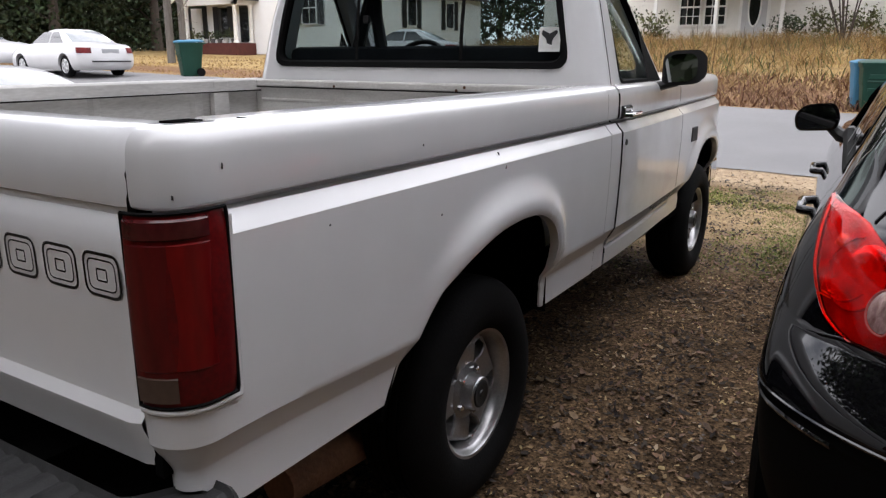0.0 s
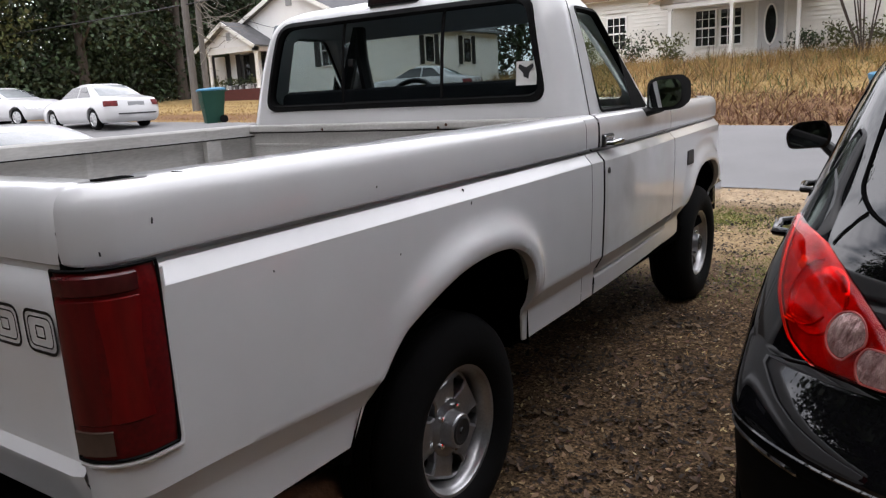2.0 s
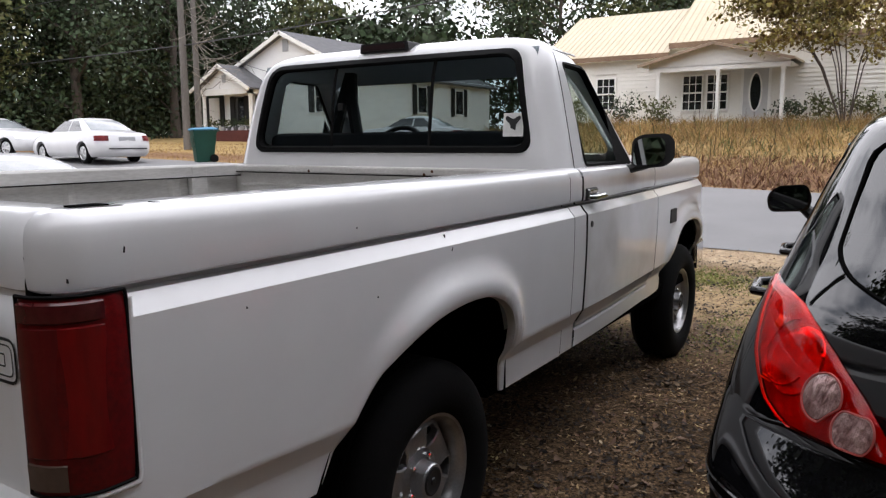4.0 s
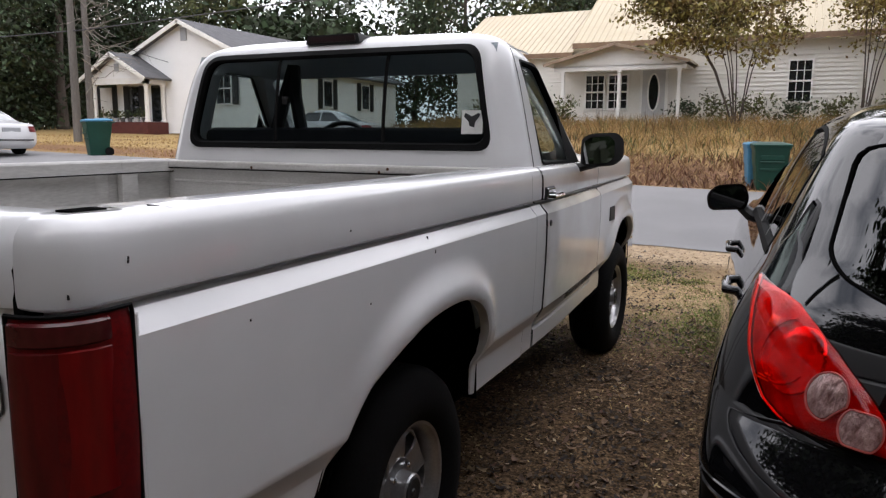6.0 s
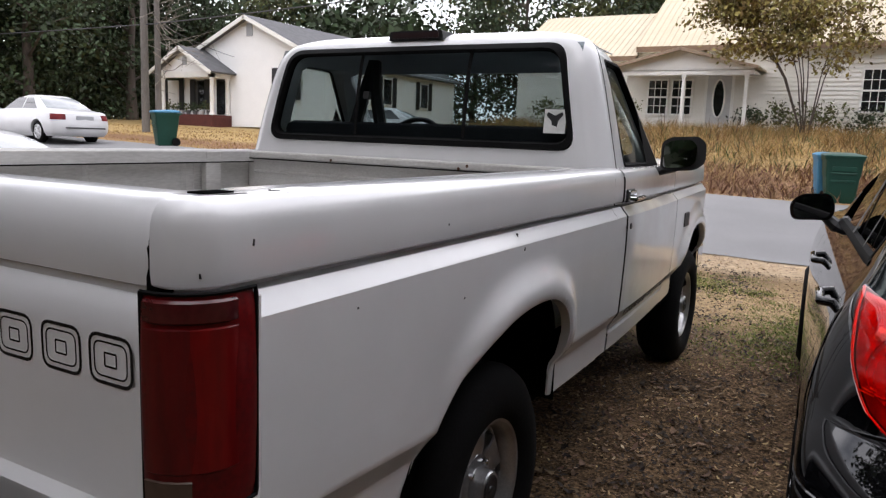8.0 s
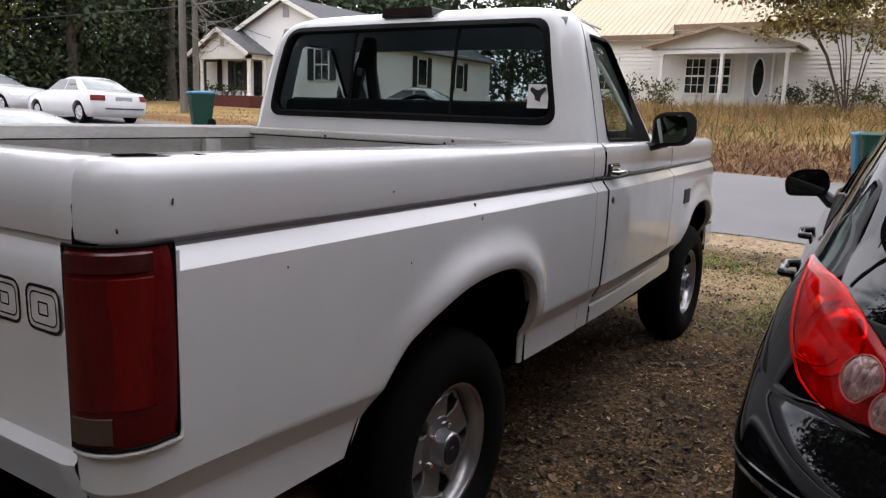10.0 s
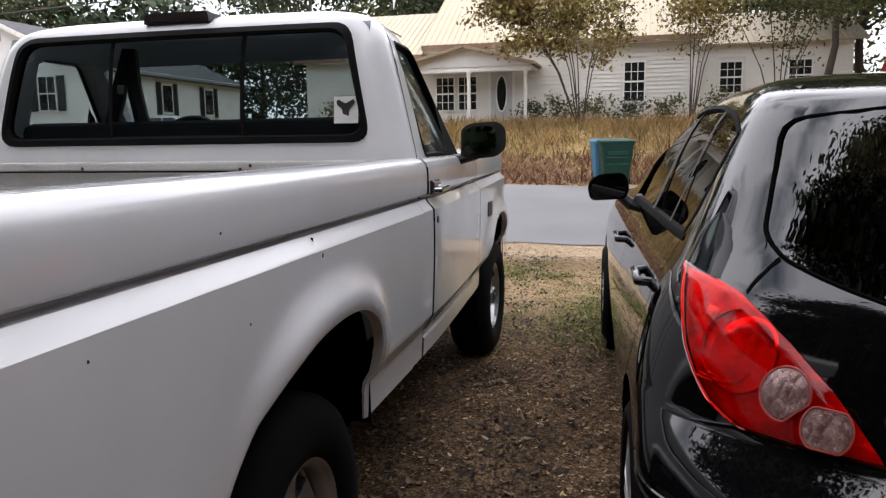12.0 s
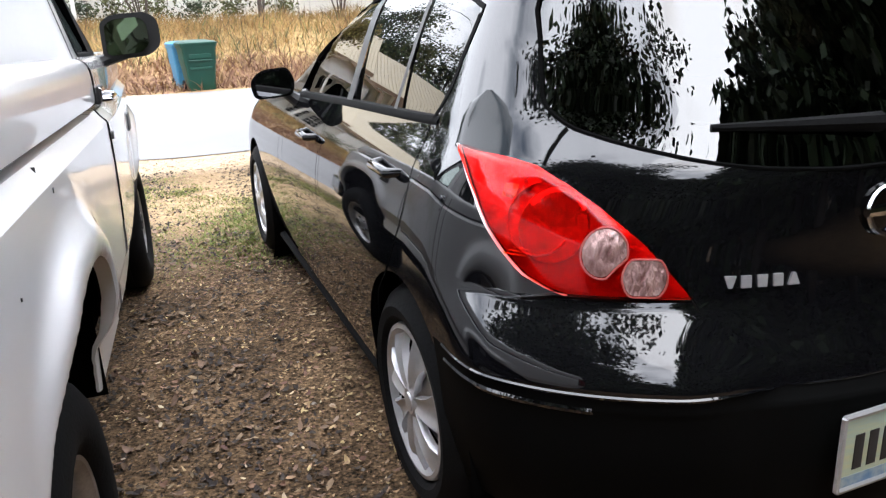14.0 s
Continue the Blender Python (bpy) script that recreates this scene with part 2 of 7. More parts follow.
def box(bm, lo, hi, bevel=0.0, m=None):
    r = bmesh.ops.create_cube(bm, size=1.0)
    vs = r["verts"]
    for v in vs:
        v.co = Vector([lo[i] + (v.co[i] + 0.5) * (hi[i] - lo[i]) for i in range(3)])
    if bevel:
        es = list({e for v in vs for e in v.link_edges})
        r2 = bmesh.ops.bevel(bm, geom=es, offset=bevel, segments=2, affect="EDGES", profile=0.5)
        vs = list({v for f in r2["faces"] for v in f.verts} | {v for v in vs if v.is_valid})
    if m is not None:
        for v in vs:
            v.co = m @ v.co
    return bm


def boxes(*items, bevel=0.0):
    bm = bmesh.new()
    for lo, hi in items:
        box(bm, lo, hi, bevel)
    return bm


def tube(points, radius, n=8, cap=True):
    """A round bar along points; radius a number or one per point."""
    pts = [Vector(p) for p in points]
    rs = radius if isinstance(radius, (list, tuple)) else [radius] * len(pts)
    rows = []
    for i, p in enumerate(pts):
        d = (pts[min(i + 1, len(pts) - 1)] - pts[max(i - 1, 0)]).normalized()
        u = d.orthogonal().normalized() if i == 0 else (u - d * u.dot(d)).normalized()
        w = d.cross(u)
        rows.append([p + rs[i] * (math.cos(a) * u + math.sin(a) * w) for a in (2 * math.pi * j / n for j in range(n))])
    v, f = sheet(rows, True)
    if cap:
        f += [tuple(range(n))[::-1], tuple(range((len(rows) - 1) * n, len(rows) * n))]
    return v, f


def joined(*geos):
    vs, fs = [], []
    for v, f in geos:
        k = len(vs)
        vs += list(v)
        fs += [tuple(i + k for i in g) for g in f]
    return vs, fs


def moved(geo, m):
    return [m @ Vector(v) for v in geo[0]], geo[1]


def lathe(profile, n=40):
    """(radius, x) pairs turned about the x axis."""
    rows = [[(x, r * math.cos(2 * math.pi * j / n), r * math.sin(2 * math.pi * j / n)) for j in range(n)] for r, x in profile]
    return sheet(rows, True)


def prism(poly, lo, hi, axis):
    """A polygon in the two other axes, drawn out along axis from lo to hi."""
    def p(a, b, c):
        return {"x": (c, a, b), "y": (a, c, b), "z": (a, b, c)}[axis]
    n = len(poly)
    v = [p(a, b, lo) for a, b in poly] + [p(a, b, hi) for a, b in poly]
    f = [tuple(range(n))[::-1], tuple(range(n, 2 * n))] + [(i, (i + 1) % n, n + (i + 1) % n, n + i) for i in range(n)]
    return v, f


def rounded(poly, radius, k=5):
    """Rounds the corners of a polygon."""
    out = []
    n = len(poly)
    for i in range(n):
        p, a, b = Vector(poly[i]), Vector(poly[i - 1]), Vector(poly[(i + 1) % n])
        d1, d2 = (a - p), (b - p)
        r = min(radius, d1.length * 0.45, d2.length * 0.45)
        s, e = p + d1.normalized() * r, p + d2.normalized() * r
        for j in range(k + 1):
            t = j / k
            out.append(tuple((1 - t) ** 2 * s + 2 * t * (1 - t) * p + t * t * e))
    return out


def carve(ob, geos):
    """Cuts closed shapes out of ob's mesh."""
    cutters, holder = [], ob.parent
    ob.parent = None
    for g in geos:
        c = bm_object("cutter", clean(g), DARK)
        md = ob.modifiers.new("cut", "BOOLEAN")
        md.operation, md.solver, md.object = "DIFFERENCE", "EXACT", c
        cutters.append(c)
    bpy.context.view_layer.update()
    me = bpy.data.meshes.new_from_object(ob.evaluated_get(bpy.context.evaluated_depsgraph_get()))
    ob.modifiers.clear()
    ob.data, ob.parent = me, holder
    for c in cutters:
        d = c.data
        bpy.data.objects.remove(c)
        bpy.data.meshes.remove(d)
    return ob


def smooth_table(rows, k=5):
    """Catmull-Rom through rows of numbers."""
    a = np.array(rows, float)
    a = np.vstack([2 * a[0] - a[1], a, 2 * a[-1] - a[-2]])
    out = []
    for i in range(1, len(a) - 2):
        for j in range(k):
            t = j / k
            out.append(0.5 * (2 * a[i] + (a[i + 1] - a[i - 1]) * t + (2 * a[i - 1] - 5 * a[i] + 4 * a[i + 1] - a[i + 2]) * t * t + (3 * a[i] - a[i - 1] - 3 * a[i + 1] + a[i + 2]) * t ** 3))
    out.append(a[-2])
    return np.array(out)


def sstep(a, b, x):
    t = min(1.0, max(0.0, (x - a) / (b - a)))
    return t * t * (3 - 2 * t)


def facing_out(ob, centre):
    """Turns the faces of a pane away from a point inside."""
    me = ob.data
    c = Vector(centre)
    if sum((p.center - c).dot(p.normal) * p.area for p in me.polygons) < 0:
        me.flip_normals()
    return ob


# ---- ground ----
ROAD_NEAR, ROAD_FAR = 7.75, 14.0


def ground_z(x, y):
    """Height of the land: the yard, the road's slope, the lawn and the bank before the house."""
    yard = sstep(-0.1, 0.6, x) * max(-0.06, min(0.03, -0.037 + 0.018 * (y - 0.45))) * (1 - sstep(4.5, 7.5, y))
    road = 0.055 * (min(max(y, ROAD_NEAR), ROAD_FAR) - ROAD_NEAR)
    left = -0.024 * max(min(x, 0), -45) * sstep(4.0, 8.0, y)
    bank = 0.03 * max(0, min(y, 30) - ROAD_FAR)
    if y > ROAD_FAR:
        b = sstep(-15, -11, x)
        rise = 1.45 * sstep(ROAD_FAR + 0.2, 24, y) * b
        bank = bank * (1 - b) + rise + 0.02 * max(0, min(y, 60) - 24) * b
        left *= 1 - 0.8 * b * sstep(ROAD_FAR, 22, y)
    return yard + road + left + bank


def ground_material():
    m = mat("yard_soil", (0.195, 0.132, 0.078), (0.030, 0.019, 0.0115), rough=0.95, spec=0.12, scale=2.2, fine=60, bump=1.0, stain=(0.095, 0.07, 0.044), amount=0.6)
    t = m.node_tree
    bs = t.nodes["Principled BSDF"]
    co = t.nodes.new("ShaderNodeNewGeometry")
    sp = t.nodes.new("ShaderNodeSeparateXYZ")
    t.links.new(co.outputs["Position"], sp.inputs[0])
    base = bs.inputs["Base Color"].links[0].from_socket
    # crumbs and dark bits of rotten leaf
    for size, stops in ((85, ((0.36, 0.18), (0.44, 0.9), (0.60, 1.05), (0.66, 2.0))), (34, ((0.38, 0.45), (0.5, 1.0), (0.6, 1.05), (0.68, 1.5)))):
        nz, rm, mu = t.nodes.new("ShaderNodeTexNoise"), t.nodes.new("ShaderNodeValToRGB"), t.nodes.new("ShaderNodeMixRGB")
        nz.inputs["Scale"].default_value, nz.inputs["Detail"].default_value, nz.inputs["Roughness"].default_value = size, 2, 0.6
        t.links.new(co.outputs["Position"], nz.inputs["Vector"])
        for k, (p, v) in enumerate(stops):
            el = rm.color_ramp.elements[k] if k < 2 else rm.color_ramp.elements.new(p)
            el.position = p
            el.color = (v, v * 0.98, v * 0.95, 1)
        t.links.new(nz.outputs[0], rm.inputs[0])
        mu.blend_type = "MULTIPLY"
        mu.inputs[0].default_value = 1.0
        t.links.new(base, mu.inputs[1])
        t.links.new(rm.outputs[0], mu.inputs[2])
        base = mu.outputs[0]

    def band(lo, hi, soft, colour, prev, nscale, wob):
        n = t.nodes.new("ShaderNodeTexNoise")
        n.inputs["Scale"].default_value, n.inputs["Detail"].default_value = nscale, 6
        t.links.new(co.outputs["Position"], n.inputs["Vector"])
        ad = t.nodes.new("ShaderNodeMath")
        ad.operation = "MULTIPLY_ADD"
        ad.inputs[1].default_value = wob
        t.links.new(n.outputs[0], ad.inputs[0])
        t.links.new(sp.outputs[1], ad.inputs[2])
        r1, r2, mu = (t.nodes.new("ShaderNodeMapRange"), t.nodes.new("ShaderNodeMapRange"), t.nodes.new("ShaderNodeMath"))
        r1.inputs[1].default_value, r1.inputs[2].default_value = lo + wob / 2, lo + soft + wob / 2
        r2.inputs[1].default_value, r2.inputs[2].default_value = hi + wob / 2, hi - soft + wob / 2
        for r in (r1, r2):
            t.links.new(ad.outputs[0], r.inputs[0])
        mu.operation = "MULTIPLY"
        t.links.new(r1.outputs[0], mu.inputs[0])
        t.links.new(r2.outputs[0], mu.inputs[1])
        mx = t.nodes.new("ShaderNodeMixRGB")
        rp = t.nodes.new("ShaderNodeValToRGB")
        rp.color_ramp.elements[0].position, rp.color_ramp.elements[1].position = 0.3, 0.7
        rp.color_ramp.elements[0].color, rp.color_ramp.elements[1].color = (*[c * 0.55 for c in colour], 1), (*colour, 1)
        n2 = t.nodes.new("ShaderNodeTexNoise")
        n2.inputs["Scale"].default_value, n2.inputs["Detail"].default_value = nscale * 6, 5
        t.links.new(co.outputs["Position"], n2.inputs["Vector"])
        t.links.new(n2.outputs[0], rp.inputs[0])
        t.links.new(mu.outputs[0], mx.inputs[0])
        t.links.new(prev, mx.inputs[1])
        t.links.new(rp.outputs[0], mx.inputs[2])
        return mx.outputs[0]
    c = band(3.0, 7.2, 1.8, (0.42, 0.30, 0.165), base, 1.5, 2.0)
    c = band(6.4, 8.4, 0.6, (0.50, 0.38, 0.25), c, 2.0, 0.7)
    c = band(13.2, 200, 0.5, (0.44, 0.31, 0.14), c, 0.8, 0.5)
    c = band(13.6, 18.2, 1.4, (0.25, 0.145, 0.08), c, 1.0, 1.2)
    t.links.new(c, bs.inputs["Base Color"])
    return m


def axis_steps(stops):
    out = []
    for lo, hi, st in stops:
        out += list(np.arange(lo, hi, st))
    return out + [stops[-1][1]]


gx = axis_steps([(-400, -100, 50), (-100, -40, 6), (-40, -12, 1.4), (-12, -3, 0.8), (-3, 4, 0.12), (4, 14, 0.8), (14, 60, 4), (60, 400, 50)])
gy = axis_steps([(-300, -60, 40), (-60, -8, 4), (-8, -3, 0.6), (-3, 7.6, 0.12), (7.6, 14.4, 0.15), (14.4, 34, 0.7), (34, 70, 4), (70, 600, 60)])


def rough_z(x, y):
    z = ground_z(x, y)
    if -4 < x < 5 and -4 < y < 7.6:
        z += 0.012 * noise.noise((x * 1.7, y * 1.7, 3.0)) + 0.005 * noise.noise((x * 7, y * 7, 1.0))
    elif ROAD_NEAR + 0.2 <= y <= ROAD_FAR - 0.2:
        z -= 0.05
    elif y > ROAD_FAR:
        z += 0.06 * noise.noise((x * 0.6, y * 0.6, 7.0))
    return z


ground = part("ground", sheet([[(x, y, rough_z(x, y)) for x in gx] for y in gy]), ground_material(), smooth=60)
tagged(ground, "brown dirt yard with leaf litter and worn grass", "ground", kind="structure")
ASPHALT = mat("asphalt", (0.225, 0.222, 0.224), (0.17, 0.168, 0.17), rough=0.9, scale=0.5, fine=70, bump=0.5, stain=(0.14, 0.14, 0.15), amount=0.4)
road_rows = []
for y in np.linspace(ROAD_NEAR, ROAD_FAR, 17):
    road_rows.append([(x, y + (0.10 * noise.noise((x * 0.9, y, 0)) if y in (ROAD_NEAR, ROAD_FAR) else 0), ground_z(x, y) + 0.012 + 0.03 * (1 - ((y - 10.9) / 3.2) ** 2)) for x in np.linspace(-90, 60, 301)])
road = part("road", sheet(road_rows), ASPHALT, smooth=40)
tagged(road, "worn pale grey asphalt street", "road", kind="structure")

# ---- pickup truck: right flank at x = 0, rear axle at y = 0, nose towards +y ----
XC = -0.985
truck = thing("pickup_truck", "white regular-cab pickup truck with worn paint parked on dirt", "truck")
# height and outward offset of the flank
BED_PROFILE = [(0.50, -0.045), (0.52, -0.044), (0.545, -0.042), (0.58, -0.040), (0.61, -0.038), (0.623, -0.037), (0.628, -0.035), (0.682, -0.003), (0.688, 0.0), (0.74, 0.003), (0.80, 0.006), (0.88, 0.009),
               (0.96, 0.011), (1.03, 0.011), (1.077, 0.010), (1.083, 0.006), (1.098, -0.008), (1.113, -0.018), (1.1155, -0.045), (1.1265, -0.050), (1.129, -0.018), (1.134, -0.012), (1.15, -0.010), (1.18, -0.0102), (1.205, -0.0106),
               (1.222, -0.0122), (1.236, -0.0160), (1.247, -0.0230), (1.255, -0.0335), (1.260, -0.048), (1.262, -0.067)]
BED_PROFILE = sorted(BED_PROFILE + [(float(z), float(np.interp(z, [p[0] for p in BED_PROFILE], [p[1] for p in BED_PROFILE]))) for z in np.arange(0.7025, 1.06, 0.0125)])
REAR_ARCH = smooth_table([(-0.50, 0.49), (-0.457, 0.549), (-0.385, 0.672), (-0.305, 0.772), (-0.25, 0.808), (-0.147, 0.857), (-0.04, 0.888), (0.1, 0.903), (0.235, 0.896), (0.335, 0.860), (0.395, 0.805), (0.42, 0.72), (0.43, 0.60), (0.447, 0.49)], 4)
FRONT_ARCH = smooth_table([(2.44, 0.49), (2.46, 0.62), (2.53, 0.74), (2.64, 0.83), (2.78, 0.875), (2.95, 0.885), (3.12, 0.87), (3.26, 0.82), (3.34, 0.74), (3.40, 0.62), (3.42, 0.49)], 4)
REAR_ARCH = np.array([(y, np.interp(y, REAR_ARCH[:, 0], REAR_ARCH[:, 1])) for y in np.linspace(-0.50, 0.447, 700)])
FRONT_ARCH = np.array([(y, np.interp(y, FRONT_ARCH[:, 0], FRONT_ARCH[:, 1])) for y in np.linspace(2.44, 3.42, 500)])
_pz, _po = [p[0] for p in BED_PROFILE], [p[1] for p in BED_PROFILE]


def flank(path, arch=None, side=1, zmin=0.520, zmax=2.0, inner=0.03, tip=True):
    """A body side over a plan path of (x, y, nx, ny), with the arch cut out and flared, mirrored for side -1."""
    rows = []
    for x, y, nx, ny in path:
        zb = zmin + 0.018 * sstep(0.0, -0.5, y) + 0.07 * (1 - sstep(-1.06, -0.94, y)) if y < 0 else zmin
        if arch is not None and arch[0][0] < y < arch[-1][0]:
            zb = max(zb, float(np.interp(y, arch[:, 0], arch[:, 1])))
        col = []
        for k, (z, o) in enumerate(BED_PROFILE):
            if z > zmax:
                break
            rise = 0.033 * sstep(-0.30, -0.98, y) * max(0.0, 1 - abs(z - 0.66) / 0.13)
            zz = max(z + rise, zb)
            o = float(np.interp(zz - rise, _pz, _po))
            if arch is not None:
                d = float(np.min(np.hypot(arch[:, 0] - y, arch[:, 1] - zz)))
                o += 0.030 * math.exp(-(max(0, d - 0.035) / 0.05) ** 2) * (1 - sstep(1.0, 1.06, zz)) * sstep(-0.42, -0.08, y if y < 1.5 else 0.0) * sstep(0.63, 0.77, zz)
                o -= 0.006 * (1 - sstep(0.0, 0.012, d))
            if k == 0:
                fold = 0.006 + (inner - 0.006) * sstep(0.60, 0.74, zz)
                col.append((x + nx * (o - fold), y + ny * (o - fold), zz))
            col.append((x + nx * o, y + ny * o, zz))
        rows.append(col)
    if side < 0:
        rows = [[(2 * XC - x, y, z) for x, y, z in c] for c in rows]
    return clean(sheet(rows))


def straight(y0, y1, step=0.02, x=0.0):
    n = max(2, int(round((y1 - y0) / step)) + 1)
    return [(x, float(y), 1.0, 0.0) for y in np.linspace(y0, y1, n)]


def rear_corner(r=0.075, xe=-0.090, ye=-1.10):
    out = [(xe, ye, 0.0, -1.0)]
    for k in range(0, 9):
        a = math.radians(90 * k / 8)
        out.append((-r + r * math.sin(a), ye + r - r * math.cos(a), math.sin(a), -math.cos(a)))
    return out


bed_path = rear_corner() + straight(-1.0, -0.62, 0.03) + [p for a, b, st in ((-0.61, -0.30, 0.005), (-0.295, 0.29, 0.012), (0.295, 0.460, 0.0022), (0.47, 0.58, 0.012)) for p in straight(a, b, st)] + straight(0.60, 0.936, 0.03)
BED_TOP = 1.262
for s in (1, -1):
    def mx(x):
        return x if s > 0 else 2 * XC - x
    bed_side = part("bed_side", flank(bed_path, REAR_ARCH, s), WHITE_PAINT, truck, smooth=28)
    # rail top with stake holes, and inner wall
    rail = bmesh.new()
    hole = [(-0.098, -1.018), (-0.064, -1.018), (-0.064, -0.945), (-0.098, -0.945)]
    outer = [(-0.102, -1.042), (-0.058, -1.030), (-0.050, -0.93), (-0.112, -0.93)]
    hv = [rail.verts.new((mx(x), y, BED_TOP)) for x, y in hole]
    tv = [rail.verts.new((mx(x), y, BED_TOP)) for x, y in outer]
    for k in range(4):
        rail.faces.new((tv[k], tv[(k + 1) % 4], hv[(k + 1) % 4], hv[k]))
    cols = [(-0.93, -0.112)] + [(float(y), -0.150) for y in np.linspace(-0.90, 0.95, 30)]
    prev = None
    for y, xi in cols:
        dent = 0.006 * math.exp(-((y + 0.86) / 0.03) ** 2)
        now = [rail.verts.new((mx(x), y, BED_TOP + z)) for x, z in ((-0.070, -dent), (-0.085, 0.001 - dent * 0.5), (xi + 0.01, 0.0), (xi, -0.008), (xi - 0.002, -0.055))]
        if prev:
            for k in range(4):
                rail.faces.new((prev[k], prev[k + 1], now[k + 1], now[k]))
        prev = now
    bmesh.ops.recalc_face_normals(rail, faces=rail.faces)
    # far rail takes the greyed tone: its shade is in the colour
    part("bed_rail", rail, WHITE_PAINT if s > 0 else BED_GREY, truck)
    # near-black bar drawn as the shading line under the rail
    part("rail_shade_line", tube([(mx(-0.1515), -0.90, BED_TOP - 0.057), (mx(-0.1515), 0.94, BED_TOP - 0.057)], 0.003, 5), DARK, truck)
    # black plug just proud of the rail stands in for the hole's shade
    hb = bmesh.new()
    box(hb, (min(mx(-0.099), mx(-0.063)), -1.012, BED_TOP - 0.06), (max(mx(-0.099), mx(-0.063)), -0.952, BED_TOP + 0.0025))
    part("stake_hole_plug", hb, DARK, truck)
    # inner wall with pressed ribs
    rows = []
    for y in np.linspace(-1.02, 0.94, 105):
        rib = 0.012 * (1 if (y % 0.52) < 0.05 else 0)
        rows.append([(mx(-0.15), y, 1.207), (mx(-0.115 - rib), y, 1.20), (mx(-0.115 - rib), y, 1.08), (mx(-0.128 - rib), y, 1.07), (mx(-0.128 - rib), y, 0.98), (mx(-0.115 - rib), y, 0.97), (mx(-0.115), y, 0.70 if abs(y) > 0.56 else 0.935)])
    part("bed_inner_wall", clean(sheet(rows)), BED_GREY, truck, "scuffed bed wall", smooth=25)
    well = prism(rounded([(-0.56, 0.915), (0.56, 0.915), (0.50, 0.965), (-0.50, 0.965)], 0.02), *(sorted((mx(-0.112), mx(-0.43)))), "x")
    part("wheel_housing", clean(well), BED_GREY, truck, smooth=40)
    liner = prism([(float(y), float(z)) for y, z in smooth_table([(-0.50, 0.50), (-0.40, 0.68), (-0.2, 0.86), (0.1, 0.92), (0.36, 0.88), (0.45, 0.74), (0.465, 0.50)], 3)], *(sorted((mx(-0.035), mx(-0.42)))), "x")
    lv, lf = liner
    part("housing_side", boxes(((min(mx(-0.425), mx(-0.435)), -0.56, 0.69), (max(mx(-0.425), mx(-0.435)), 0.56, 0.935))), BED_GREY, truck)
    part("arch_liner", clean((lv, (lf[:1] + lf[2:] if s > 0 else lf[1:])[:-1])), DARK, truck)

# tailgate
gate_prof = [(0.655, -0.03), (0.66, -0.012), (0.70, -0.006), (0.740, 0.010), (0.752, 0.012), (0.772, -0.004), (0.785, -0.006), (0.9, 0.000), (1.05, 0.002), (1.085, 0.0), (1.110, -0.014), (1.114, -0.020), (1.126, -0.020), (1.130, -0.012),
             (1.16, -0.008), (1.195, -0.010), (1.220, -0.016), (1.238, -0.026), (1.251, -0.040), (1.259, -0.055), (1.262, -0.075), (1.262, -0.11), (1.24, -0.115)]
rows = []
for x in np.linspace(-0.101, 2 * XC + 0.101, 80):
    e = min(abs(x + 0.101), abs(x - 2 * XC - 0.101))
    o = -0.008 * (1 - sstep(0, 0.02, e))
    rows.append([(x, -1.10 - (k + o), z) for z, k in gate_prof])
for x0, x1 in ((-0.106, -0.084), (2 * XC + 0.084, 2 * XC + 0.106)):
    part("gate_gap", clean(prism([(-1.0835, 0.64), (-1.0835, 1.185), (-1.077, 1.212), (-1.066, 1.231), (-1.052, 1.244), (-1.037, 1.252), (-1.0, 1.255), (-1.0, 0.64)], x0, x1, "x")), DARK, truck)
tailgate = part("tailgate", clean(sheet(rows)), WHITE_PAINT, truck, "dented white tailgate", smooth=28)
part("tailgate_inside", boxes(((2 * XC + 0.10, -1.03, 0.66), (-0.10, -0.988, 1.255)), bevel=0.008), BED_GREY, truck)
part("tailgate_latch", boxes(((XC - 0.10, -1.1115, 1.035), (XC + 0.10, -1.096, 1.10)), bevel=0.006), TRIM, tailgate)


def outlined_letter(x, z, w, hgt, shape):
    """A double outline in thin strokes standing for one mark of the maker's badge."""
    bm = bmesh.new()
    for inset, th in ((0.0, 0.0058), (0.0105, 0.0030)):
        pts = [(x + inset, z + inset), (x + w - inset, z + inset), (x + w - inset, z + hgt - inset), (x + inset, z + hgt - inset)]
        pts = rounded(pts, shape - inset * 0.5, 4)
        n = len(pts)
        for k in range(n):
            a, b = Vector(pts[k]), Vector(pts[(k + 1) % n])
            d = (b - a)
            if d.length < 1e-5:
                continue
            nrm = Vector((-d.y, d.x)).normalized() * th / 2
            q = [a + nrm, b + nrm, b - nrm, a - nrm]
            bm.faces.new([bm.verts.new((p.x, -1.1025 - 0.012 * (p.y - 1.0), p.y)) for p in q])
    for lo, hi in (((x + w * 0.36, z + hgt * 0.36), (x + w * 0.64, z + hgt * 0.64)),):
        ring = [(lo[0], lo[1]), (hi[0], lo[1]), (hi[0], hi[1]), (lo[0], hi[1])]
        for k in range(4):
            a, b = Vector(ring[k]), Vector(ring[(k + 1) % 4])
            nrm = Vector((-(b - a).y, (b - a).x)).normalized() * 0.0016
            bm.faces.new([bm.verts.new((p.x, -1.1025 - 0.012 * (p.y - 1.0), p.y)) for p in (a + nrm, b + nrm, b - nrm, a - nrm)])
    bmesh.ops.solidify(bm, geom=bm.faces[:], thickness=0.0008)
    return bm


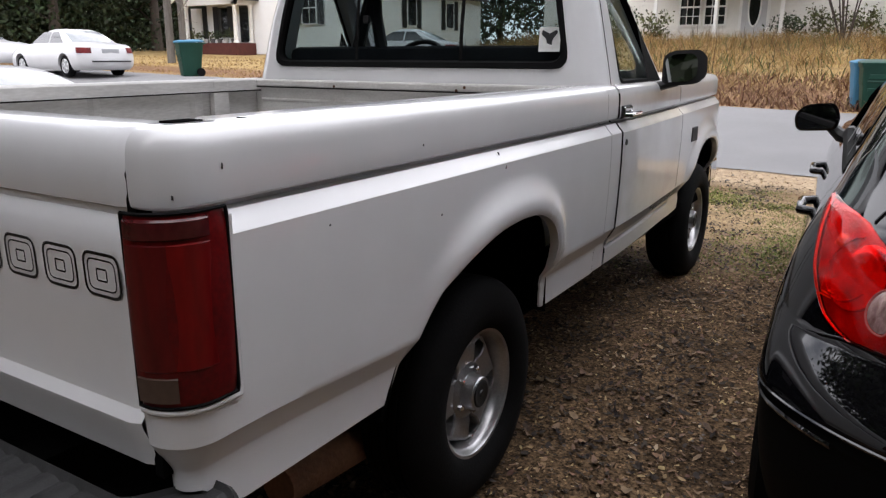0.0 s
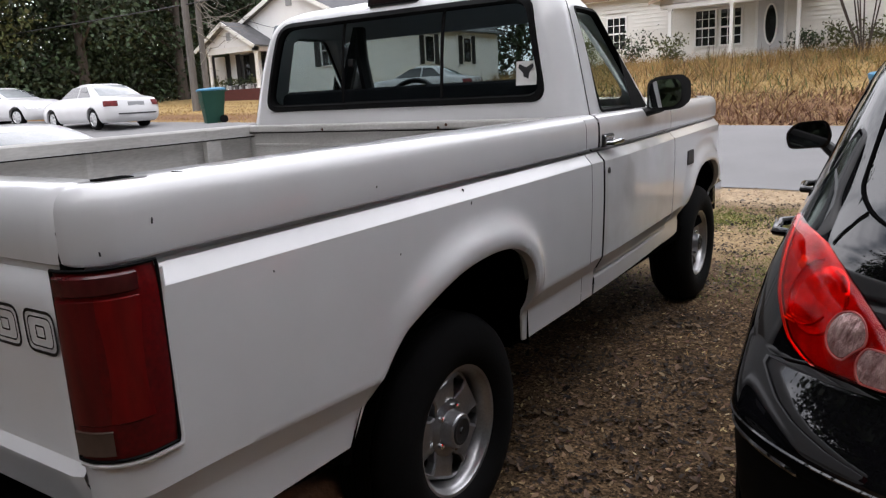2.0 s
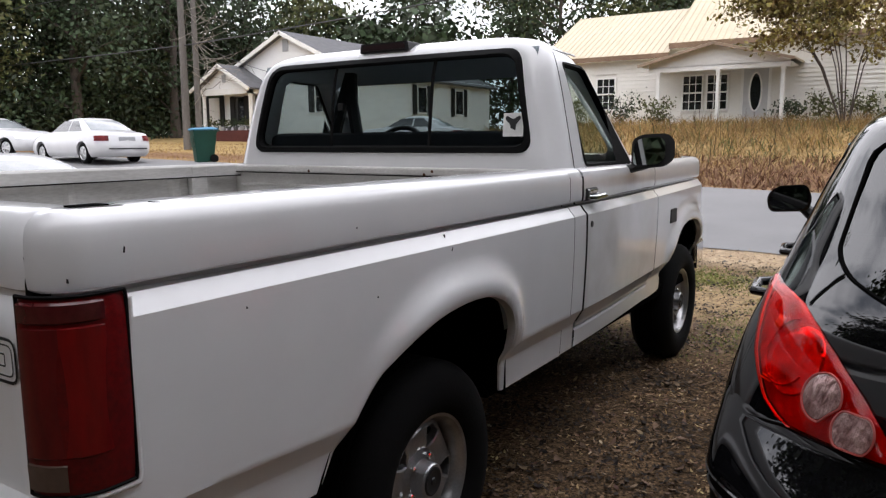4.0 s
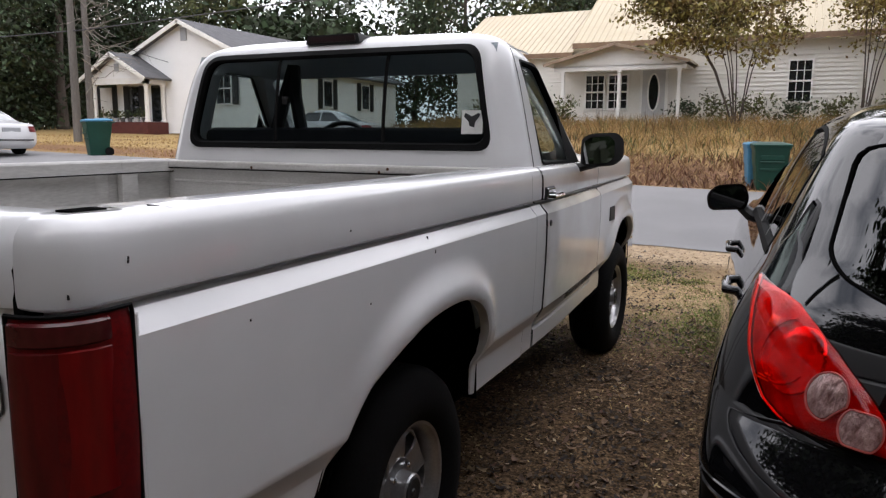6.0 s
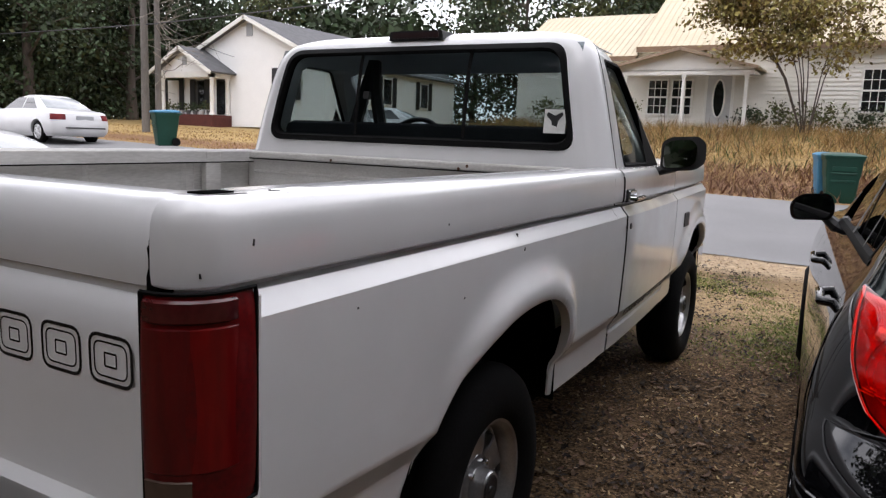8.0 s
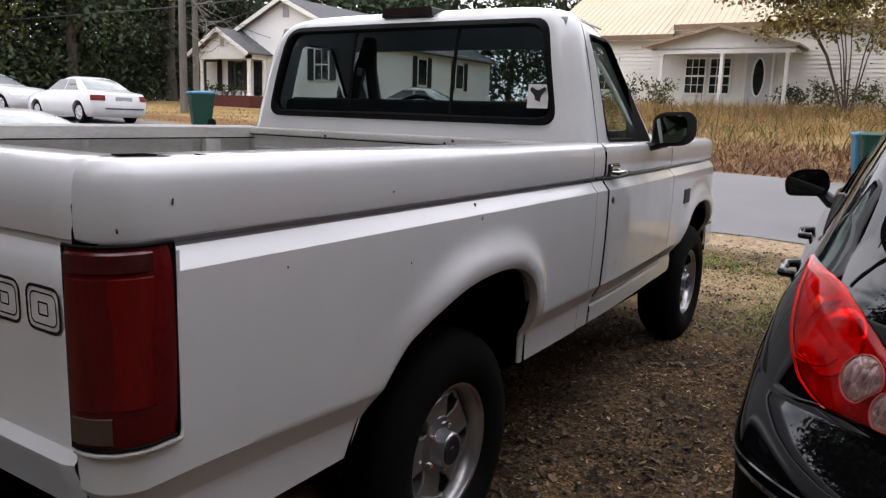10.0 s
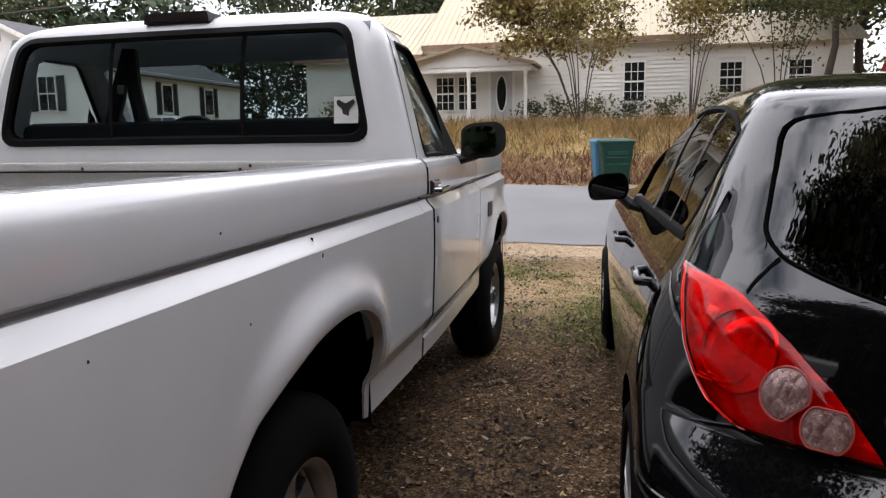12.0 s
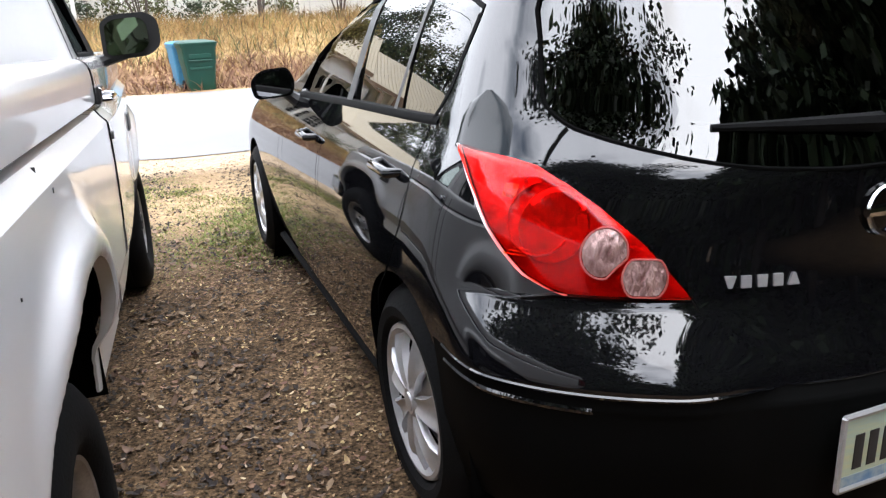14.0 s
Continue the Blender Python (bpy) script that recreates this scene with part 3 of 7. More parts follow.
for x in (-0.215, -0.335, -0.460, -0.580):
    part("badge_mark", outlined_letter(x, 0.972, 0.096, 0.075, 0.02), DECAL_BLACK, tailgate, "outlined black decal mark")

# tail lights
for s in (1, -1):
    cols = []
    lp = [(-0.085, -1.10, 0, -1)] + rear_corner(0.075)[1:] + straight(-1.01, -0.984, 0.013)
    for k, (x, y, nx, ny) in enumerate(lp):
        e = min(k, len(lp) - 1 - k)
        sh = 0.0 if e > 0 else -0.005
        col = []
        for z in np.linspace(0.797, 1.127, 15):
            ez = min(z - 0.797, 1.127 - z)
            o = 0.0155 + sh - 0.004 * (1 - sstep(0, 0.02, ez)) + 0.004 * math.sin((z - 0.797) / 0.330 * math.pi)
            col.append((x + nx * o, y + ny * o, z))
        cols.append(col if s > 0 else [(2 * XC - a, b, c) for a, b, c in col])
    lamp = part("tail_light", clean(sheet(cols)), RED_LENS, truck, "faded dark red tail light", smooth=50)
    # rubber seal all round the lens
    seal = [(x + nx * 0.0115, y + ny * 0.0115, 1.1285) for x, y, nx, ny in lp]
    seal += [(lp[-1][0] + 0.0115, lp[-1][1] + 0.002, float(z)) for z in np.linspace(1.119, 0.806, 8)]
    seal += [(x + nx * 0.0115, y + ny * 0.0115, 0.7965) for x, y, nx, ny in lp[::-1]]
    seal += [(lp[0][0] - 0.001, lp[0][1] - 0.0105, float(z)) for z in np.linspace(0.806, 1.119, 8)]
    seal = [(p if s > 0 else (2 * XC - p[0], p[1], p[2])) for p in seal + seal[:1]]
    part("gasket", tube(seal, 0.0036, 6, False), RUBBER, lamp, smooth=50)
    # pressed lip of the body round the lamp
    lip = [(lp[-1][0] + 0.004, lp[-1][1] + 0.010, float(z)) for z in np.linspace(1.112, 0.800, 10)]
    lip += [(x + nx * 0.006, y + ny * 0.006 + (0.008 if k == 0 else 0.0), 0.787) for k, (x, y, nx, ny) in enumerate(lp[::-1])]
    part("lamp_lip", tube([(p if s > 0 else (2 * XC - p[0], p[1], p[2])) for p in lip], 0.0075, 8), WHITE_PAINT, truck, smooth=60)
    # moulded faces of the lens; the rear one coloured as shaded, the side one as lit
    for k0, k1, z0, z1, tone in ((1, 5, 0.862, 1.082, RED_SHADED), (5, 9, 0.862, 1.082, RED_LIT), (1, 9, 1.085, 1.121, RED_TOP)):
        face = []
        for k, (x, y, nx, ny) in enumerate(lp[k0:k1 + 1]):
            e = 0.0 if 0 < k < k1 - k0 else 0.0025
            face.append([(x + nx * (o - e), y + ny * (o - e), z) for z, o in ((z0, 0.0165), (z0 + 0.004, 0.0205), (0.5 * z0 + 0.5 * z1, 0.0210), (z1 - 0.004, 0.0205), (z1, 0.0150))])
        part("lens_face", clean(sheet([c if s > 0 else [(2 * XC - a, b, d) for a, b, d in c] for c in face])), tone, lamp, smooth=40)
    cols = []
    for x, y, nx, ny in lp[1:6]:
        col = [(x + nx * o, y + ny * o, z) for z, o in ((0.806, 0.010), (0.809, 0.0190), (0.852, 0.0205), (0.857, 0.012))]
        cols.append(col if s > 0 else [(2 * XC - a, b, c) for a, b, c in col])
    part("reversing_lens", clean(sheet(cols)), REVERSE_LENS, lamp, smooth=40)

part("tail_pipe", joined(tube([(-0.30, -0.15, 0.25), (-0.30, -0.60, 0.29)], 0.055, 14), tube([(-0.45, 0.2, 0.36), (-0.34, 0.0, 0.30), (-0.30, -0.15, 0.26)], 0.028, 10)), mat("rusty_pipe", (0.22, 0.10, 0.05), (0.11, 0.05, 0.028), rough=0.85, scale=9, fine=70, bump=0.3), truck, "rusty brown exhaust pipe", smooth=50)
# bed floor, bulkhead, rear bumper
rows = []
for x in np.linspace(2 * XC + 0.43, -0.43, 85):
    z = 0.70 + (0.012 if (x % 0.11) < 0.055 else 0.0)
    rows.append([(x, -1.03, z), (x, 0.96, z)])
part("bed_floor", clean(sheet(rows)), BED_GREY, truck)
for x0, x1 in ((2 * XC + 0.115, 2 * XC + 0.43), (-0.43, -0.115)):
    for y0, y1 in ((-1.03, -0.56), (0.56, 0.96)):
        part("bed_floor_side", boxes(((x0, y0, 0.69), (x1, y1, 0.705))), BED_GREY, truck)
part("bulkhead", boxes(((2 * XC + 0.115, 0.925, 0.70), (-0.115, 0.945, 1.235)), bevel=0.006), BED_GREY, truck)
part("bulkhead_rail", boxes(((2 * XC + 0.06, 0.895, 1.222), (-0.06, 0.958, 1.258)), bevel=0.008), BED_GREY, truck)
# same dark bar for the shaded gap below the bulkhead rail
part("rail_shade_line", tube([(2 * XC + 0.155, 0.8935, 1.223), (-0.155, 0.8935, 1.223)], 0.003, 5), DARK, truck)
for z in (1.16, 1.06, 0.96):
    part("pressed_rib", tube([(2 * XC + 0.16, 0.925, z), (-0.16, 0.925, z)], 0.008, 8), BED_GREY, truck, smooth=50)
# bent spot on the rail
part("rail_dent", tube([(-0.060, -0.872, 1.2600), (-0.045, -0.850, 1.2570), (-0.034, -0.835, 1.2530)], [0.0015, 0.0035, 0.0015], 8), WHITE_PAINT, truck, smooth=60)
part("paint_chip", tube([(-0.064, -0.874, 1.2625), (-0.052, -0.858, 1.2605)], 0.0012, 5), DARK, truck)
for x in (-0.62, -0.66, -1.32):
    part("rust_spot", clean(lathe([(0.0, 0.002), (0.006, 0.0015), (0.008, -0.002)], 8)), RUST, truck).matrix_basis = pose(x, 0.8945, 1.240 + 0.01 * math.sin(x * 40), 0, 0, -90)
for s in (0, 1):
    for y in (0.62,):
        x0, x1 = (-0.152, -0.118) if s == 0 else (2 * XC + 0.118, 2 * XC + 0.152)
        part("stake_post", boxes(((x0, y, 0.95), (x1, y + 0.09, 1.255)), bevel=0.004), BED_GREY, truck)
bump = []
for x in np.linspace(2 * XC - 0.012, 0.012, 161):
    e = min(abs(x - 0.012), abs(x - 2 * XC + 0.012))
    q = 1 - math.sqrt(max(0.0, 1 - (1 - min(1, e / 0.17)) ** 2))
    back, front = -1.345 + 0.20 * q, (-1.125 + 0.13 * (1 - sstep(0.05, 0.16, e)))
    rib = 0.007 * sstep(0.2, 0.6, math.cos((x % 0.062) / 0.062 * 2 * math.pi)) * sstep(0.20, 0.26, e)
    lip = 0.016 * sstep(0.0, 0.05, e)
    end = -0.03 * (1 - sstep(0, 0.02, e))
    bump.append([(x, front, 0.47), (x, front, 0.60 + end), (x, front - 0.012, 0.612 + end), (x, front - 0.02, 0.600 - rib + end), (x, min(front - 0.03, back + 0.085), 0.596 - rib + end), (x, min(front - 0.035, back + 0.075), 0.598 + lip + end),
                 (x, back + 0.03, 0.603 + lip + end), (x, back + 0.010, 0.596 + lip * 0.6 + end), (x, back, 0.575 + end), (x, back, 0.50), (x, back + 0.025, 0.455), (x, front, 0.455)])
rear_bumper = part("rear_bumper", clean(sheet(bump)), mat("bumper_plastic", (0.040, 0.040, 0.041), (0.022, 0.022, 0.023), rough=0.55, fine=240, bump=0.2), truck, "black ribbed step bumper", smooth=35)
part("bumper_edge", tube([(float(x), -1.343, 0.545) for x in np.linspace(2 * XC + 0.25, -0.25, 5)], 0.012, 8), STEEL, rear_bumper)

# cab lower sides, door, fender: the front half narrows towards the nose
NOSE = smooth_table([(1.0, 0.0), (1.25, -0.002), (1.6, -0.014), (2.0, -0.034), (2.5, -0.062), (3.0, -0.090), (3.3, -0.108), (3.44, -0.128), (3.54, -0.180), (3.60, -0.30)], 6)


def fender_x(y):
    return float(np.interp(y, NOSE[:, 0], NOSE[:, 1]))


def tapering(y0, y1, step, x=0.0):
    out = []
    for y in np.linspace(y0, y1, max(2, int(round((y1 - y0) / step)) + 1)):
        d = Vector((fender_x(y + 0.01) - fender_x(y - 0.01), 0.02)).normalized()
        out.append((fender_x(y) + x, float(y), d.y, -d.x))
    return out


def nose_path(y0):
    return tapering(y0, 3.30, 0.011) + tapering(3.31, 3.59, 0.012)


for s in (1, -1):
    def mx(x):
        return x if s > 0 else 2 * XC - x
    part("cab_corner", flank(straight(0.950, 1.066, 0.02, -0.004), None, s), WHITE_PAINT, truck, smooth=20)
    door = part("door", flank(tapering(1.075, 2.160, 0.03), None, s, zmin=0.612), DOOR_PAINT, truck, "white door with muddy scuffs", smooth=20)
    sill = [[(mx(x + o), y, z) for z, o in ((0.516, -0.11), (0.517, -0.052), (0.524, -0.044), (0.560, -0.041), (0.592, -0.040), (0.600, -0.046), (0.602, -0.11))] for x, y, nx, ny in tapering(1.076, 2.46, 0.06)]
    part("rocker_panel", clean(sheet(sill)), WHITE_PAINT, truck, smooth=30)
    part("front_fender", flank(nose_path(2.168), FRONT_ARCH, s), WHITE_PAINT, truck, smooth=20)
    # added near-black sheet behind the cab side, so panel gaps read as shade
    part("gap_backing", boxes(((min(mx(-0.085), mx(-0.10)), 0.93, 0.54), (max(mx(-0.085), mx(-0.10)), 2.0, 1.235))), DARK, truck)
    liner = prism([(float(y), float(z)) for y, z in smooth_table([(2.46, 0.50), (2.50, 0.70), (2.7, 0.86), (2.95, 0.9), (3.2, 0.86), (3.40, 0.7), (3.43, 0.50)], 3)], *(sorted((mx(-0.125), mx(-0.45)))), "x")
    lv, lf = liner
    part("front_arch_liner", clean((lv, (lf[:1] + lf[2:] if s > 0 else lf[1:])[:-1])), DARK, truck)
    # handle and lock
    part("handle_recess", boxes(((min(mx(-0.002), mx(-0.03)), 1.093, 1.128), (max(mx(-0.002), mx(-0.03)), 1.207, 1.18)), bevel=0.006), TRIM, door)
    hx = sorted((mx(0.004), mx(-0.02)))
    handle = part("door_handle", boxes(((hx[0], 1.100, 1.135), (hx[1], 1.200, 1.175)), bevel=0.006), CHROME, door, "chrome door handle")
    part("grip", tube([(mx(0.0), 1.105, 1.142), (mx(0.022), 1.12, 1.142), (mx(0.024), 1.23, 1.146), (mx(0.0), 1.25, 1.15)], 0.009, 8), CHROME, door)
    part("lock", clean(lathe([(0.0, 0.006), (0.012, 0.006), (0.013, 0.0), (0.013, -0.02)], 14)), TRIM, door).matrix_basis = pose(mx(0.008), 1.115, 1.035, 0, 0, 0 if s > 0 else 180)
    part("fender_badge", boxes(((min(mx(-0.045), mx(-0.07)), 2.465, 0.905), (max(mx(-0.045), mx(-0.07)), 2.585, 0.985)), bevel=0.003), DECAL_BLACK, truck)
    # mirror
    mir = part("door_mirror", clean(prism(rounded([(-0.030, 1.235), (0.13, 1.250), (0.172, 1.285), (0.170, 1.372), (0.135, 1.402), (0.015, 1.396), (-0.028, 1.372)], 0.03), 1.70, 1.80, "y")), TRIM, truck, "black door mirror", smooth=35)
    bm = bmesh.new()
    bm.from_mesh(mir.data)
    for v in bm.verts:
        if v.co.y > 1.75:
            v.co.x, v.co.z = 0.07 + (v.co.x - 0.07) * 0.72, 1.32 + (v.co.z - 1.32) * 0.68
    if s < 0:
        for v in bm.verts:
            v.co.x = 2 * XC - v.co.x
        bmesh.ops.reverse_faces(bm, faces=bm.faces)
    bm.to_mesh(mir.data)
    bm.free()
    face = prism(rounded([(-0.014, 1.254), (0.102, 1.262), (0.132, 1.29), (0.130, 1.362), (0.105, 1.385), (0.020, 1.380), (-0.012, 1.36)], 0.025), 1.694, 1.7, "y")
    face = ([(mx(x), y - 0.006 + 0.05 * (x - 0.13) + 0.09 * (z - 1.32), z) for x, y, z in face[0]], face[1])
    part("mirror_glass", clean(face), MIRROR, mir)
    part("mirror_arm", tube([(mx(-0.06), 1.70, 1.232), (mx(-0.03), 1.715, 1.240), (mx(0.03), 1.74, 1.262)], [0.026, 0.022, 0.026], 8), TRIM, mir)

hood = []
for t_ in np.linspace(0, 1, 16):
    y = 1.96 + (3.585 - 1.96) * t_
    half = 0.937 + fender_x(y)
    top = 1.27 + 0.035 * math.sin(math.pi * min(1, t_ * 0.9 + 0.1)) - 0.08 * t_ ** 3
    hood.append([(XC + half * u, y, top - 0.045 * abs(u) ** 4 - (0.03 if abs(u) > 0.99 else 0)) for u in np.linspace(-1, 1, 19)])
part("hood", clean(sheet(hood)), WHITE_PAINT, truck, smooth=35)
part("front_panel", boxes(((2 * XC + 0.26, 3.48, 0.60), (-0.26, 3.62, 1.17)), bevel=0.03), TRIM, truck)
part("front_bumper", boxes(((2 * XC + 0.17, 3.55, 0.47), (-0.17, 3.70, 0.69)), bevel=0.03), CHROME, truck)
part("front_bumper_end", boxes(((-0.20, 3.40, 0.53), (-0.128, 3.62, 0.69)), bevel=0.02), CHROME, truck)
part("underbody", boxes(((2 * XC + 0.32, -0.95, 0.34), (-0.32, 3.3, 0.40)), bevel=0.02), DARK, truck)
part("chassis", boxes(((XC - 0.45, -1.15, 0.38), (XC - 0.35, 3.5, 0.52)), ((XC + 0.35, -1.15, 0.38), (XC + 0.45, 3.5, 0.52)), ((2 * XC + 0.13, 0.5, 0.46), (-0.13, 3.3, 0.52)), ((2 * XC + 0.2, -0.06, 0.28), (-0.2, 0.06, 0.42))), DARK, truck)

# cab greenhouse: rings at heights
CAB_RINGS = smooth_table([(1.225, 0.938, 0.982, 2.02), (1.30, 0.922, 0.990, 1.955), (1.40, 0.898, 0.998, 1.86), (1.50, 0.873, 1.008, 1.76), (1.60, 0.846, 1.022, 1.655), (1.68, 0.820, 1.038, 1.57), (1.735, 0.792, 1.058, 1.51), (1.775, 0.745, 1.09, 1.46), (1.803, 0.65, 1.15, 1.40), (1.818, 0.48, 1.22, 1.34), (1.822, 0.25, 1.27, 1.30)], 3)


def cab_ring(w, yr, yf, z, k=8):
    pts = []
    r1, r2 = min(0.085, w * 0.4, (yf - yr) * 0.4), min(0.16, w * 0.45, (yf - yr) * 0.4)
    for cx, cy, r, a0 in ((XC + w - r1, yr + r1, r1, -90), (XC + w - 0.022 - r2, yf - r2, r2, 0), (XC - w + 0.022 + r2, yf - r2, r2, 90), (XC - w + r1, yr + r1, r1, 180)):
        for j in range(k + 1):
            a = math.radians(a0 + 90 * j / k)
            pts.append((cx + r * math.cos(a), cy + r * math.sin(a), z))
    out = []
    for j, p in enumerate(pts):
        q = pts[(j + 1) % len(pts)]
        out.append(p)
        if j % (k + 1) == k:
            for u in (0.25, 0.5, 0.75):
                out.append(tuple(p[i] + (q[i] - p[i]) * u for i in range(3)))
    # rear wall and sides bow out slightly
    return [(x, y - (0.022 * (1 - ((x - XC) / w) ** 2) if y < yr + 0.09 else 0), zz) for x, y, zz in out]


def ring_solid(rings):
    v, f = sheet(rings, True)
    n = len(rings[0])
    return v, f + [tuple(range(n))[::-1], tuple(range((len(rings) - 1) * n, len(rings) * n))]


cab_outer = ring_solid([cab_ring(w, yr, yf, z) for z, w, yr, yf in CAB_RINGS])
cab_inner = ring_solid([cab_ring(w - 0.045, yr + 0.045, yf - 0.045, z - (0.03 if z > 1.7 else 0)) for z, w, yr, yf in [(1.15, 0.94, 0.98, 2.05)] + [tuple(r) for r in CAB_RINGS[:-7]]])
cab = part("cab", clean(cab_outer), WHITE_PAINT, truck, smooth=35)
REAR_WIN = [(XC - 0.775, 1.335), (XC + 0.775, 1.335), (XC + 0.69, 1.735), (XC - 0.69, 1.735)]
SIDE_WIN = [(1.205, 1.272), (1.80, 1.272), (1.47, 1.685), (1.215, 1.69)]
WIND = [(XC - 0.80, 1.30), (XC + 0.80, 1.30), (XC + 0.68, 1.715), (XC - 0.68, 1.715)]
carve(cab, [cab_inner, prism(rounded(REAR_WIN, 0.07), 0.8, 1.25, "y"), prism(rounded(SIDE_WIN, 0.03), -3.0, 1.0, "x"), prism(rounded(WIND, 0.08), 1.52, 2.4, "y")])
cab.data.polygons.foreach_set("use_smooth", [True] * len(cab.data.polygons))
cab.data.set_sharp_from_angle(angle=radians(35))


def rear_y(x, z):
    r = [float(np.interp(z, CAB_RINGS[:, 0], CAB_RINGS[:, i])) for i in (1, 2)]
    return r[1] - 0.022 * (1 - ((x - XC) / r[0]) ** 2)


def frame_strip(poly, inner, lift, depth):
    """A strip between two outlines laid on the cab's rear wall."""
    n = len(poly)
    rows = []
    for k in range(n + 1):
        (ax, az), (bx, bz) = poly[k % n], inner[k % n]
        rows.append([(ax, rear_y(ax, az) + 0.004, az), (ax + (bx - ax) * 0.15, rear_y(ax, az) - lift, az + (bz - az) * 0.15), (ax + (bx - ax) * 0.7, rear_y(bx, bz) - lift, az + (bz - az) * 0.7), (bx, rear_y(bx, bz) + depth, bz)])
    return sheet(rows)


def grown(poly, d):
    c = Vector((XC, 1.535))
    return [(c.x + (x - c.x) * (1 + d / 0.78), c.y + (z - c.y) * (1 + d / 0.2)) for x, z in poly]


def dense(poly, step=0.04):
    out = []
    for k in range(len(poly)):
        a, b = Vector(poly[k]), Vector(poly[(k + 1) % len(poly)])
        n = max(1, int((b - a).length / step))
        out += [tuple(a.lerp(b, j / n)) for j in range(n)]
    return out


rw = dense(rounded(REAR_WIN, 0.07))
rear_window = part("rear_window", clean(frame_strip(grown(rw, 0.016), grown(rw, -0.020), 0.010, 0.026)), RUBBER, truck, "black rubber window surround", smooth=40)
def pane(x0, x1, name="pane", dy=0.012):
    rows = [[(x, rear_y(x, z) + dy, z) for z in np.linspace(1.315, 1.75, 8)] for x in np.linspace(x0, x1, 10)]
    p = facing_out(part(name, sheet(rows), REAR_GLASS, rear_window, smooth=60), (XC, 1.5, 1.4))
    p.visible_shadow = False
    return p


pane(XC - 0.77, XC - 0.27)
pane(XC - 0.27, XC + 0.29, dy=0.020)
pane(XC + 0.29, XC + 0.77)
for x in (XC - 0.27, XC + 0.29):
    part("mullion", sheet([[(x + u, rear_y(x, z) + 0.010 + 0.002 * abs(u) / 0.008, z) for z in np.linspace(1.32, 1.745, 8)] for u in (-0.009, 0, 0.009)]), RUBBER, rear_window)
part("slider_latch", boxes(((XC - 0.245, rear_y(XC, 1.53) + 0.02, 1.515), (XC - 0.215, rear_y(XC, 1.53) + 0.04, 1.55)), bevel=0.003), TRIM, rear_window)
# window sticker: a pale square with a dark mark
sx0, sx1, sz0, sz1 = -0.336, -0.246, 1.388, 1.482
sticker = part("window_sticker", sheet([[(x, rear_y(x, z) + 0.008, z) for z in (sz0, sz1)] for x in (sx0, sx1)]), DECAL_WHITE, rear_window, "white square sticker with a dark mark")
blot = rounded([(-0.010, -0.036), (0.008, -0.036), (0.014, 0.0), (0.036, 0.024), (0.03, 0.036), (0.0, 0.02), (-0.03, 0.036), (-0.036, 0.02), (-0.014, 0.0)], 0.006, 2)
part("mark", ([(-0.291 + a, rear_y(-0.291, 1.435) + 0.0065, 1.437 + b) for a, b in blot], [tuple(range(len(blot)))]), DECAL_BLACK, sticker)
# high brake light
bx = (-1.125, -0.845)
brake = part("high_brake_light", clean(prism(rounded([(bx[0], 1.776), (bx[1], 1.776), (bx[1] - 0.008, 1.816), (bx[0] + 0.008, 1.816)], 0.008), 1.055, 1.16, "y")), TRIM, truck, smooth=35)
part("lens", clean(prism(rounded([(bx[0] + 0.02, 1.784), (bx[1] - 0.02, 1.784), (bx[1] - 0.024, 1.808), (bx[0] + 0.024, 1.808)], 0.006), 1.050, 1.06, "y")), mat("dark_red_lens", (0.030, 0.016, 0.017), rough=0.35, coat=0.4), brake, "dark smoked red lens")
